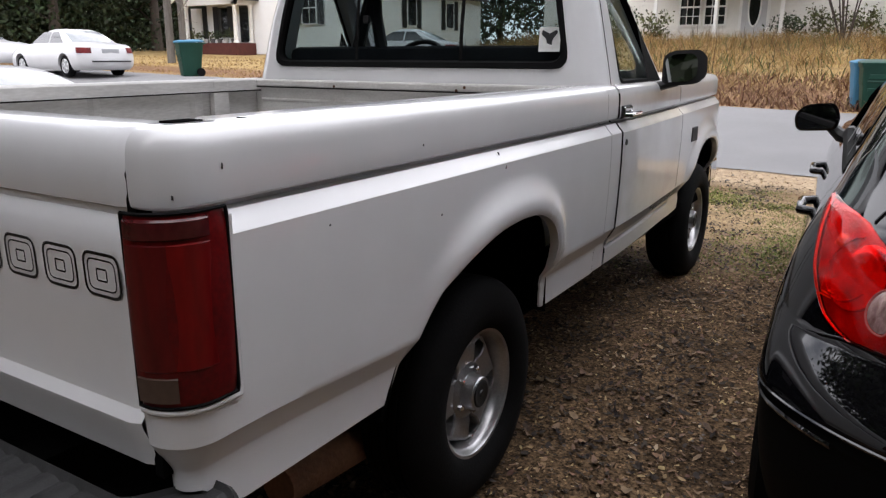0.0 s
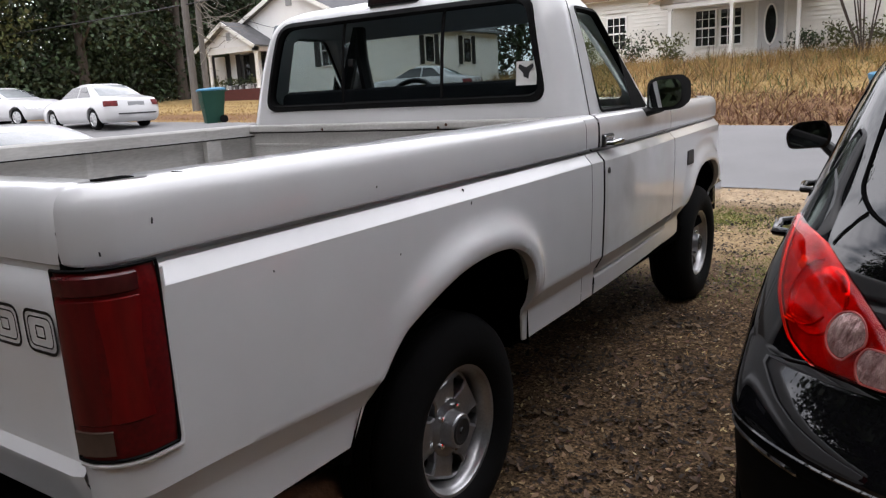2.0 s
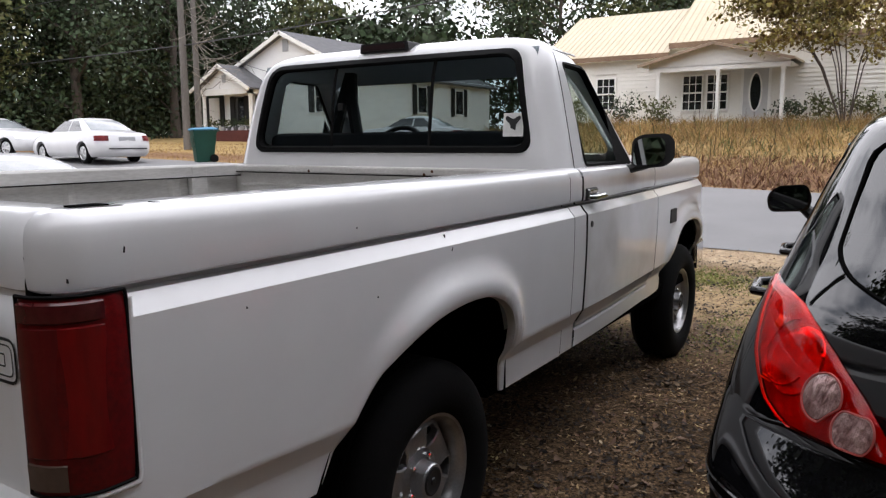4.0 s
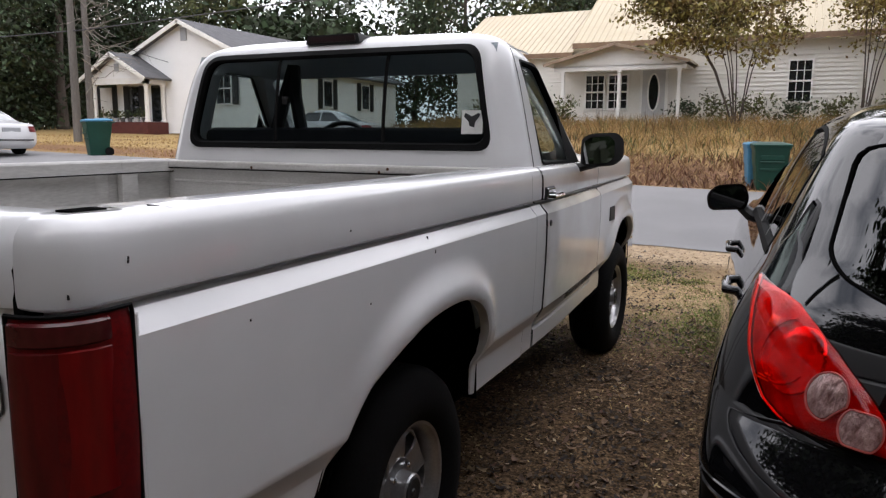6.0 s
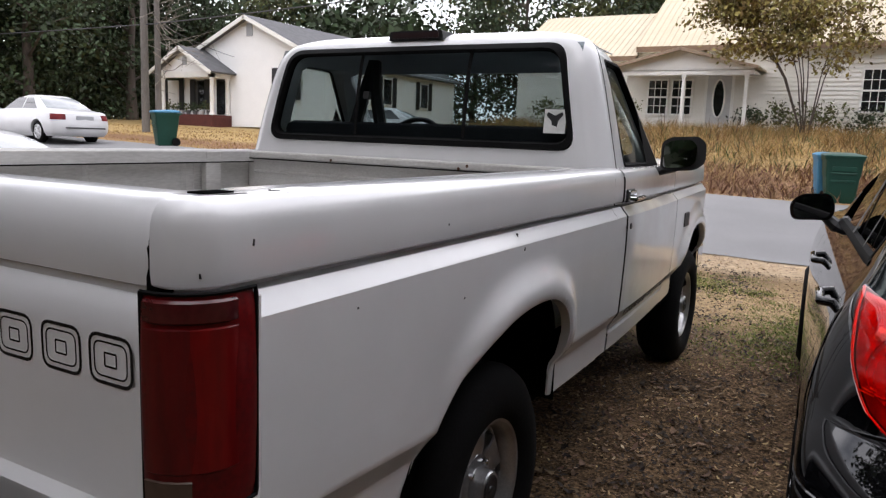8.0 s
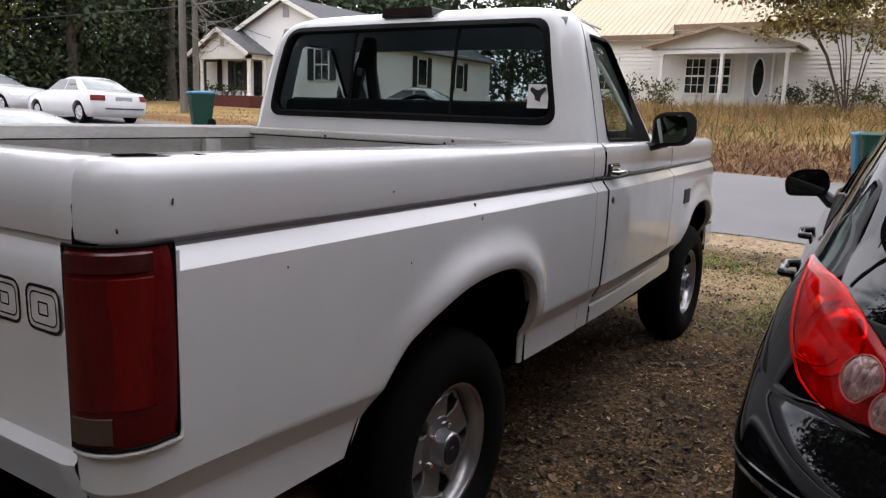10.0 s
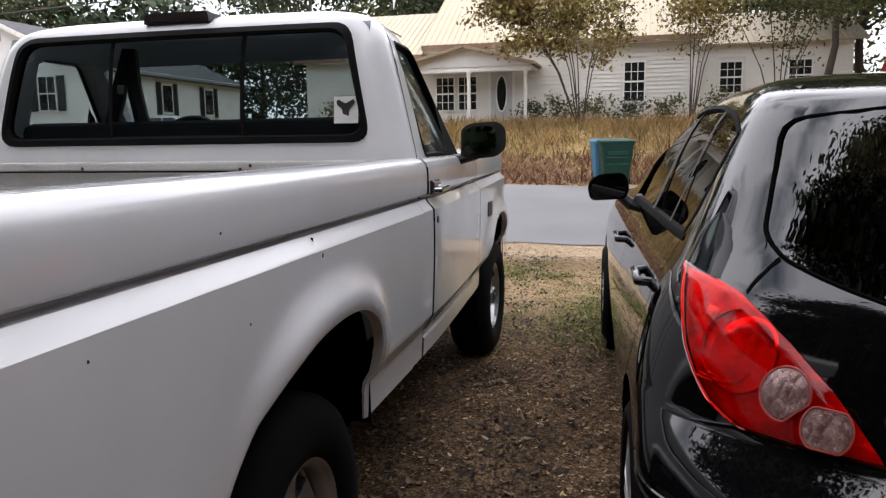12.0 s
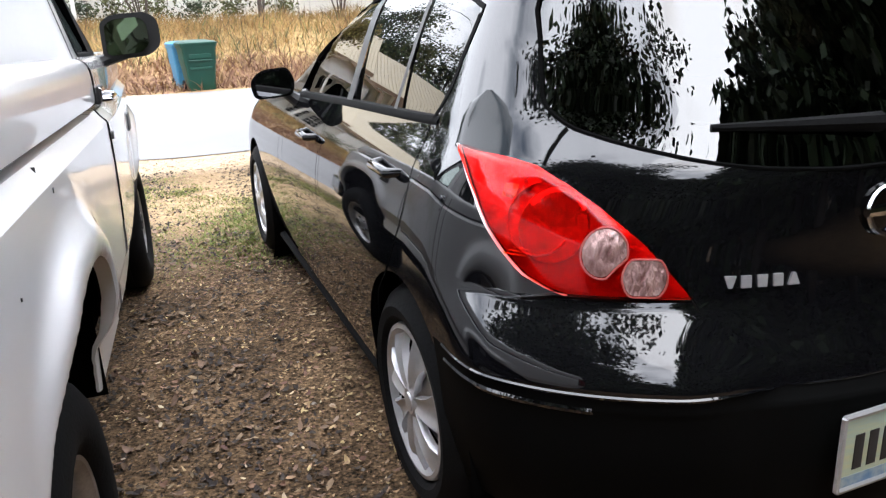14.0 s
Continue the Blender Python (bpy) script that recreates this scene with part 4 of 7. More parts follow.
# windshield and side glass
for poly, ax in ((WIND, "front"),):
    rows = []
    for z in np.linspace(1.28, 1.73, 8):
        yf = float(np.interp(z, CAB_RINGS[:, 0], CAB_RINGS[:, 3])) - 0.02
        w = float(np.interp(z, CAB_RINGS[:, 0], CAB_RINGS[:, 1])) - 0.08
        rows.append([(XC + w * u, yf - 0.03 * u * u, z) for u in np.linspace(-1, 1, 9)])
    p = facing_out(part("windshield", sheet(rows), GLASS, truck, smooth=60), (XC, 1.3, 1.3))
    p.visible_shadow = False
for s in (1, -1):
    rows = []
    for z in np.linspace(1.255, 1.70, 8):
        w = float(np.interp(z, CAB_RINGS[:, 0], CAB_RINGS[:, 1])) - 0.02
        rows.append([(XC + s * (w - q), y, z) for y, q in ((1.19, 0.003), (1.83 - (z - 1.26) * 0.8, 0.020))])
    p = facing_out(part("side_glass", sheet(rows), GLASS, truck, smooth=60), (XC, 1.4, 1.3))
    p.visible_shadow = False

    def side_x(z, lift, y=1.1):
        yf = float(np.interp(z, CAB_RINGS[:, 0], CAB_RINGS[:, 3])) - 0.16
        return XC + s * (float(np.interp(z, CAB_RINGS[:, 0], CAB_RINGS[:, 1])) - 0.022 * min(1.0, max(0.0, (y - 1.07) / (yf - 1.07))) + lift)
    # black seals round the side glass, and the door's upper seam
    sw = rounded(SIDE_WIN, 0.03)
    n = len(sw)
    cen = Vector((1.42, 1.46))
    rows = []
    for k in range(n + 1):
        y, z = sw[k % n]
        d = (Vector((y, z)) - cen).normalized()
        g = 0.030 if (d.x > 0.2 and z < 1.66) else 0.014
        rows.append([(side_x(z + d.y * g, 0.002, y), y + d.x * g, z + d.y * g), (side_x(z, 0.006, y), y, z), (side_x(z - d.y * 0.01, -0.025, y), y - d.x * 0.01, z - d.y * 0.01)])
    part("window_seal", clean(sheet(rows)), RUBBER, truck, smooth=40)
    part("mirror_sail", [[(side_x(z, 0.005, y), y, z) for y, z in ((1.60, 1.262), (1.83, 1.262), (1.60, 1.50))], [(0, 1, 2)]], RUBBER, truck)
    seam = [(1.074, 1.24), (1.090, 1.40), (1.112, 1.55), (1.135, 1.68), (1.155, 1.735)]
    rows = [[(side_x(z, 0.0015), y - 0.004, z), (side_x(z, 0.003), y, z), (side_x(z, 0.0015), y + 0.004, z)] for y, z in smooth_table(seam, 4)]
    part("door_seam", sheet(rows), DARK, truck)
    rows = [[(side_x(z, 0.002, y), y, z), (side_x(z + 0.008, 0.009, y), y, z + 0.006), (side_x(z + 0.016, 0.003, y), y, z + 0.014)] for y, z in ((1.14, 1.738), (1.3, 1.742), (1.45, 1.738))]
    part("drip_rail", sheet(rows), WHITE_PAINT, truck)

# interior
part("cab_floor", boxes(((2 * XC + 0.12, 1.02, 0.60), (-0.12, 2.2, 0.64))), DARK, truck)
seat = part("bench_seat", boxes(((2 * XC + 0.20, 1.08, 0.64), (-0.20, 1.62, 0.95)), ((2 * XC + 0.20, 1.08, 0.9), (-0.20, 1.24, 1.415)), bevel=0.04), SEAT_CLOTH, truck, "dark cloth bench seat", smooth=40)
part("dashboard", boxes(((2 * XC + 0.14, 1.72, 0.95), (-0.14, 2.0, 1.265)), bevel=0.03), TRIM, truck, smooth=40)
ring = [(0.185 * math.cos(a), 0.185 * math.sin(a), 0) for a in np.linspace(0, 2 * math.pi, 33)]
wheel_m = pose(XC - 0.36, 1.62, 1.285, 62, 0, 0)
part("steering_wheel", moved(joined(tube(ring, 0.014, 8, False), tube([(-0.18, 0, 0), (0, 0, -0.03), (0.18, 0, 0)], 0.013, 6), tube([(0, 0, -0.03), (0, 0, -0.3)], 0.03, 8)), wheel_m), TRIM, truck, smooth=50)
part("belt_frame", joined(tube([(XC - 0.40, 1.12, 1.3), (XC - 0.34, 1.16, 1.56), (XC - 0.30, 1.18, 1.70)], 0.03, 6), tube([(XC - 0.20, 1.12, 1.3), (XC - 0.28, 1.16, 1.56), (XC - 0.30, 1.18, 1.70)], 0.03, 6)), TRIM, truck)


# wheels
def wheel_parts(holder, R, W, rim_r, kind):
    """Tyre and rim about the x axis; the outer face looks to +x at x = 0."""
    shoulder = [(rim_r, -0.02), (rim_r + 0.012, -0.004), (rim_r + (R - rim_r) * 0.25, 0.012), (rim_r + (R - rim_r) * 0.48, 0.016), (R - 0.045, 0.008), (R - 0.016, -0.012), (R - 0.003, -0.035)]
    tread = []
    for k in range(5):
        x = -0.045 - k * (W - 0.09) / 4.5
        tread += [(R, x), (R, x - (W - 0.09) / 7), (R - 0.008, x - (W - 0.09) / 6.9), (R - 0.008, x - (W - 0.09) / 4.7)]
    back = [(R - 0.003, -W + 0.035), (R - 0.04, -W), (rim_r, -W + 0.01)]
    part("tyre", clean(lathe(shoulder + tread + back, 56)), RUBBER, holder, smooth=30)
    if kind == "slots":
        rim = part("rim", clean(lathe([(rim_r + 0.016, -0.016), (rim_r + 0.010, -0.008), (rim_r, -0.011), (rim_r - 0.006, -0.020), (rim_r - 0.012, -0.024), (rim_r - 0.016, -0.034), (rim_r - 0.022, -0.052), (rim_r - 0.028, -0.10)], 64)), RIM_METAL, holder, "dull alloy rim", smooth=35)
        part("hub", clean(lathe([(0.094, -0.070), (0.090, -0.052), (0.074, -0.046), (0.060, -0.046), (0.057, -0.040), (0.054, -0.008), (0.050, -0.003), (0.044, -0.004)], 40)), RIM_METAL, rim, smooth=30)
        part("centre_cap", clean(lathe([(0.0445, -0.012), (0.043, -0.002), (0.038, 0.000), (0.030, -0.003), (0.012, -0.003), (0.010, 0.001), (0.0, 0.002)], 32)), TRIM, rim, "dark centre cap", smooth=35)
        for k in range(5):
            a = 2 * math.pi * k / 5 + 0.3
            g = []
            for r, hw, x in ((0.076, 0.63, -0.056), (0.092, 0.60, -0.050), (0.106, 0.54, -0.046), (0.120, 0.445, -0.043), (0.148, 0.415, -0.042), (rim_r - 0.040, 0.43, -0.043), (rim_r - 0.029, 0.63, -0.046), (rim_r - 0.018, 0.635, -0.054)):
                g.append([(x - 0.030, r * math.cos(a - hw * 1.02), r * math.sin(a - hw * 1.02)), (x - 0.004, r * math.cos(a - hw), r * math.sin(a - hw)), (x, r * math.cos(a - hw * 0.90), r * math.sin(a - hw * 0.90)), (x - 0.003, r * math.cos(a - hw * 0.72), r * math.sin(a - hw * 0.72)), (x - 0.003, r * math.cos(a + hw * 0.72), r * math.sin(a + hw * 0.72)), (x, r * math.cos(a + hw * 0.90), r * math.sin(a + hw * 0.90)), (x - 0.004, r * math.cos(a + hw), r * math.sin(a + hw)), (x - 0.030, r * math.cos(a + hw * 1.02), r * math.sin(a + hw * 1.02))])
            part("spoke", clean(sheet(g)), RIM_METAL, rim, smooth=25)
            nut = part("wheel_nut", clean(lathe([(0.010, -0.060), (0.010, -0.034), (0.006, -0.031), (0.0, -0.031)], 8)), CHROME, rim, smooth=25)
            nut.location = (0.0, 0.070 * math.cos(a + 0.6), 0.070 * math.sin(a + 0.6))
        part("brake_drum", clean(lathe([(0.0, -0.10), (rim_r - 0.03, -0.10), (rim_r - 0.03, -0.16)], 24)), DARK, holder)
    else:
        cover = part("hubcap", clean(lathe([(rim_r + 0.010, -0.008), (rim_r + 0.006, 0.002), (rim_r - 0.006, 0.004), (rim_r - 0.014, -0.006), (rim_r - 0.02, -0.016)], 56)), SILVER, holder, "silver plastic wheel cover", smooth=40)
        part("hub", clean(lathe([(0.05, 0.0), (0.034, 0.010), (0.026, 0.008), (0.024, 0.012), (0.0, 0.014)], 28)), SILVER, cover, smooth=35)
        for k in range(7):
            a = 2 * math.pi * k / 7 + 0.12
            g = []
            for r, hw, x in ((0.030, 0.44, 0.006), (0.07, 0.33, 0.011), (0.11, 0.25, 0.012), (0.15, 0.235, 0.008), (rim_r - 0.012, 0.27, -0.004)):
                g.append([(x - 0.02, r * math.cos(a + hw * u), r * math.sin(a + hw * u)) if abs(u) > 1 else (x - 0.014 * (1 - u * u) * (1 if r > 0.06 else 0), r * math.cos(a + hw * u), r * math.sin(a + hw * u)) for u in (-1.12, -1, -0.5, 0, 0.5, 1, 1.12)])
            part("spoke", clean(sheet(g)), SILVER, cover, smooth=35)
            g = []
            am = a + math.pi / 7
            for r, hw in ((0.045, 0.12), (0.09, 0.17), (0.135, 0.20), (0.165, 0.21)):
                g.append([({0.045: -0.002, 0.09: -0.012, 0.135: -0.022, 0.165: -0.028}[r], r * math.cos(am + hw * u), r * math.sin(am + hw * u)) for u in (-1.3, 0, 1.3)])
            part("web", clean(sheet(g)), RIM_METAL, cover, smooth=40)
        part("backing", clean(lathe([(0.0, -0.03), (rim_r, -0.03)], 24)), DARK, holder)


for y in (0.03, 2.975):
    for s in (1, -1):
        w = new("wheel")
        w.parent = truck
        inset = 0.046 if y < 1 else 0.10
        w.matrix_basis = pose(-inset, y, 0.358, 12, 0, 0) if s > 0 else pose(2 * XC + inset, y, 0.358, 40, 0, 180)
        wheel_parts(w, 0.362, 0.225, 0.196, "slots")

# paint chips and dents on the bed corner
for k, (y, z, ln) in enumerate(((-1.05, 1.215, 0.006), (-1.045, 1.19, 0.008), (-1.05, 1.165, 0.009), (-1.06, 1.15, 0.010), (-0.965, 1.19, 0.014), (0.038, 1.10, 0.018), (0.045, 1.065, 0.012), (-0.72, 1.045, 0.006), (-0.35, 1.165, 0.006), (-0.3, 0.99, 0.006), (0.36, 0.905, 0.008))):
    o = float(np.interp(z, _pz, _po)) + 0.002 + (0.0 if y > -1.0 else -0.003)
    if y < -1.03:
        o -= 0.008
    a = random.uniform(-0.4, 0.4)
    bm = clean(prism([(y - 0.0018, z - ln / 3), (y + 0.0008, z - ln / 2.6), (y + 0.0018 + a * ln, z + ln / 3), (y + a * ln, z + ln / 2.4)], o - 0.006, o, "x"))
    part("paint_chip", bm, TRIM, truck)

# ---- black hatchback: local u to its right from the left wheel face, v ahead of the rear axle ----
HATCH_POSE = pose(0.700, 0.507, -0.034, 1.05, 0, 3.05) @ Matrix.Scale(1.065, 4)
hatch = thing("hatchback_car", "glossy black five-door hatchback parked on dirt", "car", m=HATCH_POSE)
UC = 0.80
# height, half width, rear end, front end, rear rounding, front rounding
HRINGS = smooth_table([(0.17, 0.695, -0.66, 3.3, 0.52, 0.5), (0.22, 0.755, -0.745, 3.4, 0.54, 0.55), (0.3, 0.78, -0.785, 3.44, 0.56, 0.6), (0.4, 0.793, -0.8, 3.46, 0.56, 0.6), (0.48, 0.8, -0.8, 3.46, 0.56, 0.6),
                       (0.56, 0.803, -0.785, 3.45, 0.56, 0.6), (0.62, 0.803, -0.765, 3.43, 0.56, 0.6), (0.68, 0.8, -0.735, 3.4, 0.56, 0.6), (0.74, 0.791, -0.715, 3.36, 0.57, 0.6), (0.8, 0.777, -0.705, 3.28, 0.58, 0.6),
                       (0.86, 0.76, -0.7, 3.15, 0.59, 0.6), (0.91, 0.74, -0.695, 2.98, 0.6, 0.6), (0.95, 0.72, -0.69, 2.72, 0.6, 0.5), (0.985, 0.7, -0.68, 2.35, 0.6, 0.42), (1.02, 0.683, -0.64, 2.12, 0.58, 0.36),
                       (1.06, 0.667, -0.59, 2.0, 0.55, 0.34), (1.126, 0.639, -0.535, 1.82, 0.5, 0.32), (1.193, 0.612, -0.49, 1.64, 0.46, 0.3), (1.259, 0.583, -0.445, 1.45, 0.43, 0.28), (1.317, 0.555, -0.405, 1.26, 0.4, 0.28),
                       (1.359, 0.525, -0.345, 1.1, 0.36, 0.3), (1.388, 0.49, -0.17, 0.98, 0.34, 0.32), (1.412, 0.43, 0.04, 0.88, 0.28, 0.3), (1.428, 0.33, 0.24, 0.74, 0.18, 0.2), (1.434, 0.18, 0.4, 0.6, 0.06, 0.06)], 3)


def hatch_at(z):
    return [float(np.interp(z, HRINGS[:, 0], HRINGS[:, i])) for i in range(1, 6)]


def hatch_ring(z, w, vr, vf, L, F, d=0.0):
    w, vr, vf = w - d, vr + d, vf - d
    half = []
    for k in range(17):
        a = math.radians(90 * k / 16)
        half.append((w * math.sin(a), vr + L * (1 - math.cos(a))))
    v0, v1 = vr + L, vf - F
    for k in range(1, 22):
        t = k / 22
        half.append((w - 0.02 * t * t, v0 + (v1 - v0) * t))
    for k in range(13):
        a = math.radians(90 * k / 12)
        half.append(((w - 0.02) * math.cos(a), v1 + F * math.sin(a)))
    right = [(UC + o, v, z) for o, v in half]
    left = [(UC - o, v, z) for o, v in half[-2:0:-1]]
    return right + left


def hatch_point(phi, z, lift=0.0):
    """A point of the left rear skin: phi 0 at the middle of the tail, 90 on the flank, past it metres/100 ahead."""
    w, vr, vf, L, F = hatch_at(z)
    if phi <= 90:
        a = math.radians(phi)
        n = Vector((-math.sin(a) * L, -math.cos(a) * w)).normalized()
        return (UC - w * math.sin(a) + n.x * lift, vr + L * (1 - math.cos(a)) + n.y * lift, z)
    return (UC - w - lift, vr + L + (phi - 90) / 100, z)


def flank_u(z, lift=0.0):
    return UC - hatch_at(z)[0] - lift


def flank_at(v, z, lift=0.0):
    """Left skin at v, round both ends."""
    w, vr, vf, L, F = hatch_at(z)
    v0, v1 = vr + L, vf - F
    if v < v0:
        c = min(1.0, 1 - (v - vr) / L)
        o = w * math.sqrt(max(0.0, 1 - c * c))
    elif v <= v1:
        o = w - 0.02 * ((v - v0) / (v1 - v0)) ** 2
    else:
        o = (w - 0.02) * math.sqrt(max(0.0, 1 - min(1.0, (v - v1) / F) ** 2))
    return UC - o - lift


body = part("body", clean(ring_solid([hatch_ring(*r) for r in HRINGS])), BLACK_PAINT, hatch, smooth=40)
inner_solid = ring_solid([[(UC - w, v0, z), (UC + w, v0, z), (UC + w, v1, z), (UC - w, v1, z)] for z, w, v0, v1 in ((0.40, 0.66, 0.36, 2.0), (0.74, 0.66, -0.36, 2.0), (1.02, 0.58, -0.34, 1.72), (1.18, 0.53, -0.30, 1.45), (1.33, 0.46, -0.22, 1.05))])
# side glass outline in (v, z)
SIDE_GLASS = [(0.015, 1.032), (0.10, 1.028), (0.80, 1.008), (1.62, 0.975), (1.52, 1.12), (1.30, 1.25), (0.98, 1.335), (0.52, 1.352), (0.16, 1.328), (-0.045, 1.285), (-0.025, 1.16)]
side_cut = prism(rounded(SIDE_GLASS, 0.05, 3), UC - 1.2, UC + 1.2, "x")
REAR_GLASS_POLY = [(-0.565, 1.085), (-0.545, 1.046), (-0.487, 1.020), (-0.40, 0.994), (-0.30, 0.978), (-0.15, 0.968), (0.15, 0.968), (0.30, 0.978), (0.40, 0.994), (0.487, 1.020), (0.545, 1.046), (0.565, 1.085), (0.51, 1.31), (0.3, 1.335), (-0.3, 1.335), (-0.51, 1.31)]
rear_cut = prism([(UC + a, b) for a, b in rounded(REAR_GLASS_POLY, 0.04, 3)], -1.0, -0.12, "y")
wind_cut = prism([(UC + a, b) for a, b in ((-0.58, 1.06), (0.58, 1.06), (0.45, 1.34), (-0.45, 1.34))], 1.0, 2.6, "y")
arches = []
for v in (0.0, 2.6):
    circle = [(v + 0.345 * math.cos(a), 0.315 + 0.345 * math.sin(a)) for a in np.linspace(0, 2 * math.pi, 41)[:-1]]
    arches += [prism(circle, -0.2, 0.26, "x"), prism(circle, 2 * UC - 0.26, 2 * UC + 0.2, "x")]
carve(body, [inner_solid] + arches + [side_cut, rear_cut, wind_cut])
body.data.polygons.foreach_set("use_smooth", [True] * len(body.data.polygons))
body.data.set_sharp_from_angle(angle=radians(35))


def skin_patch(z0, z1, lo, hi, lift, nz=14, nu=14, edge=0.012, crown=0.0):
    """A patch of the left rear skin between phi bounds lo(z) and hi(z), raised by lift and rounded at its rim."""
    rows = []
    for i in range(nz + 1):
        z = z0 + (z1 - z0) * i / nz
        a, b = lo(z), hi(z)
        row = []
        for j in range(nu + 1):
            u = j / nu
            e = min(i, nz - i, j, nu - j)
            row.append(hatch_point(a + (b - a) * u, z, (lift if e > 0 else lift - edge) + crown * math.sin(math.pi * u) ** 0.8))
        rows.append(row)
    return clean(sheet(rows))


def curve_of(*pts):
    zs, ps = [p[0] for p in pts], [p[1] for p in pts]
    return lambda z: float(np.interp(z, zs, ps))


def mirror_u(ob_name, geo_bm):
    bm = geo_bm.copy()
    for v in bm.verts:
        v.co.x = 2 * UC - v.co.x
    bmesh.ops.reverse_faces(bm, faces=bm.faces)
    return bm


LAMP_RED = mat("bright_red_lens", (0.55, 0.008, 0.005), (0.36, 0.004, 0.003), rough=0.10, coat=1.0, scale=7, fine=60)
LAMP_COVER = clear_glass("red_cover", (0.98, 0.12, 0.07), 1.42)
LAMP_AMBER = mat("amber", (0.95, 0.35, 0.05), (0.8, 0.25, 0.03), rough=0.2, metal=0.3)
LAMP_INNER = mat("lamp_reflector", (0.95, 0.075, 0.045), (0.30, 0.010, 0.008), rough=0.25, metal=0.5, scale=11, fine=30, bump=0.6)
LAMP_BOWL = mat("lamp_bowl", (1.0, 0.11, 0.06), (0.45, 0.02, 0.015), rough=0.22, metal=0.75, scale=16, fine=60)
LAMP_CLEAR = mat("clear_lamp", (0.75, 0.50, 0.47), (0.20, 0.075, 0.07), rough=0.12, metal=0.55, coat=1.0, scale=34, fine=90, bump=0.9, stretch=(1, 1, 0.5))
LAMP_RING = mat("pink_lens_ring", (0.55, 0.14, 0.125), (0.4, 0.08, 0.07), rough=0.2, coat=0.5)


def lens_edge(a, pointed):
    """Outline of the clear lenses: one round with a bite below its inner side, the other round outside and pointed inside."""
    if not pointed:
        d = abs((a - math.radians(225) + math.pi) % (2 * math.pi) - math.pi)
        return 1.0 - 0.20 * max(0.0, 1 - (d / 0.62) ** 2)
    c, n = math.cos(a), abs(math.sin(a))
    return min(1.0, 0.80 / max(0.05, n), 1.30 / max(0.05, -c + 0.72 * n) if c < 0.1 else 1.0)


lamp_out = curve_of((0.748, 52), (0.757, 55), (0.78, 60), (0.82, 64.5), (0.86, 68.5), (0.915, 73), (0.96, 78), (1.0, 82.5))
lamp_in = curve_of((0.748, 33), (0.76, 33.6), (0.808, 37), (0.85, 40.5), (0.88, 44), (0.912, 48), (0.948, 54), (0.979, 61), (0.993, 70), (1.0, 80.5))
for s in (1, -1):
    g = skin_patch(0.750, 0.998, lambda z: lamp_in(z) + 0.3, lambda z: lamp_out(z) - 0.3, 0.004, 26, 18, 0.004)
    lamp = part("tail_light", g if s > 0 else mirror_u("", g), LAMP_INNER, hatch, "bright red teardrop tail light", smooth=50)
    g = skin_patch(0.748, 1.0, lamp_in, lamp_out, 0.016, 26, 18, crown=0.010)
    cover = part("cover_lens", g if s > 0 else mirror_u("", g), LAMP_COVER, lamp, "clear red cover lens", smooth=50)
    facing_out(cover, (UC, 0.6, 0.8))
    cover.visible_shadow = False
    # bowls and amber reflectors behind the cover
    for pc, zc, rad, tone in ((58, 0.885, 0.085, LAMP_INNER),):
        ring = [hatch_point(pc + math.degrees(rad * 0.9 * math.cos(a) / 0.72), zc + rad * 0.8 * math.sin(a), 0.008) for a in np.linspace(-2.6, 1.4, 22)]
        if s < 0:
            ring = [(2 * UC - p[0], p[1], p[2]) for p in ring]
        part("bowl_rim", tube(ring, 0.0026, 6), tone, lamp, smooth=50)
        rows = []
        for rr, lift in ((0.02, 0.003), (0.35, 0.0025), (0.7, 0.0015), (0.93, 0.0035), (1.0, -0.003)):
            row = [hatch_point(pc - 2.5 + math.degrees(rad * 0.95 * rr * math.cos(a) / 0.72), zc - 0.012 + rad * 0.85 * rr * math.sin(a), lift + 0.006) for a in np.linspace(0, 2 * math.pi, 33)[:-1]]
            rows.append(row if s > 0 else [(2 * UC - p[0], p[1], p[2]) for p in row])
        part("bowl", clean(sheet(rows, True)), LAMP_BOWL, lamp, smooth=50)
    for p0, p1, z0, z1 in ((63.5, 66.5, 0.918, 0.944), (59.5, 64, 0.812, 0.8155), (58.8, 63, 0.8185, 0.822), (58.2, 62, 0.825, 0.8285)):
        g = skin_patch(z0, z1, lambda z: p0, lambda z: p1, 0.010, 3, 3, 0.004)
        part("amber_reflector", g if s > 0 else mirror_u("", g), LAMP_AMBER, lamp, "amber reflector")
    for (pc, zc, rad, nm, mt, square) in ((46.4, 0.836, 0.047, "indicator_lens", LAMP_CLEAR, 0), (40.2, 0.793, 0.043, "reversing_lens", LAMP_CLEAR, 1)):
        rows = []
        for i, rr in enumerate((0.0, 0.55, 0.92, 1.0)):
            row = []
            for j in range(24):
                a = 2 * math.pi * j / 24
                k = lens_edge(a, square)
                row.append(hatch_point(pc + math.degrees(rad * rr * k * math.cos(a) / 0.76), zc + rad * rr * k * math.sin(a), 0.0265 + 0.003 * (1 - rr) - (0.004 if i == 3 else 0)))
            rows.append(row)
        g = clean(sheet(rows, True))
        part(nm, g if s > 0 else mirror_u("", g), mt, lamp, "pink-clear round lens", smooth=40)
        loop = [((p[0] if s > 0 else 2 * UC - p[0]), p[1], p[2]) for p in [hatch_point(pc + math.degrees(rad * lens_edge(a, square) * math.cos(a) / 0.76), zc + rad * lens_edge(a, square) * math.sin(a), 0.026) for a in np.linspace(0, 2 * math.pi, 37)]]
        part("lens_ring", tube(loop, 0.0022, 5, False), LAMP_RING, lamp, smooth=50)
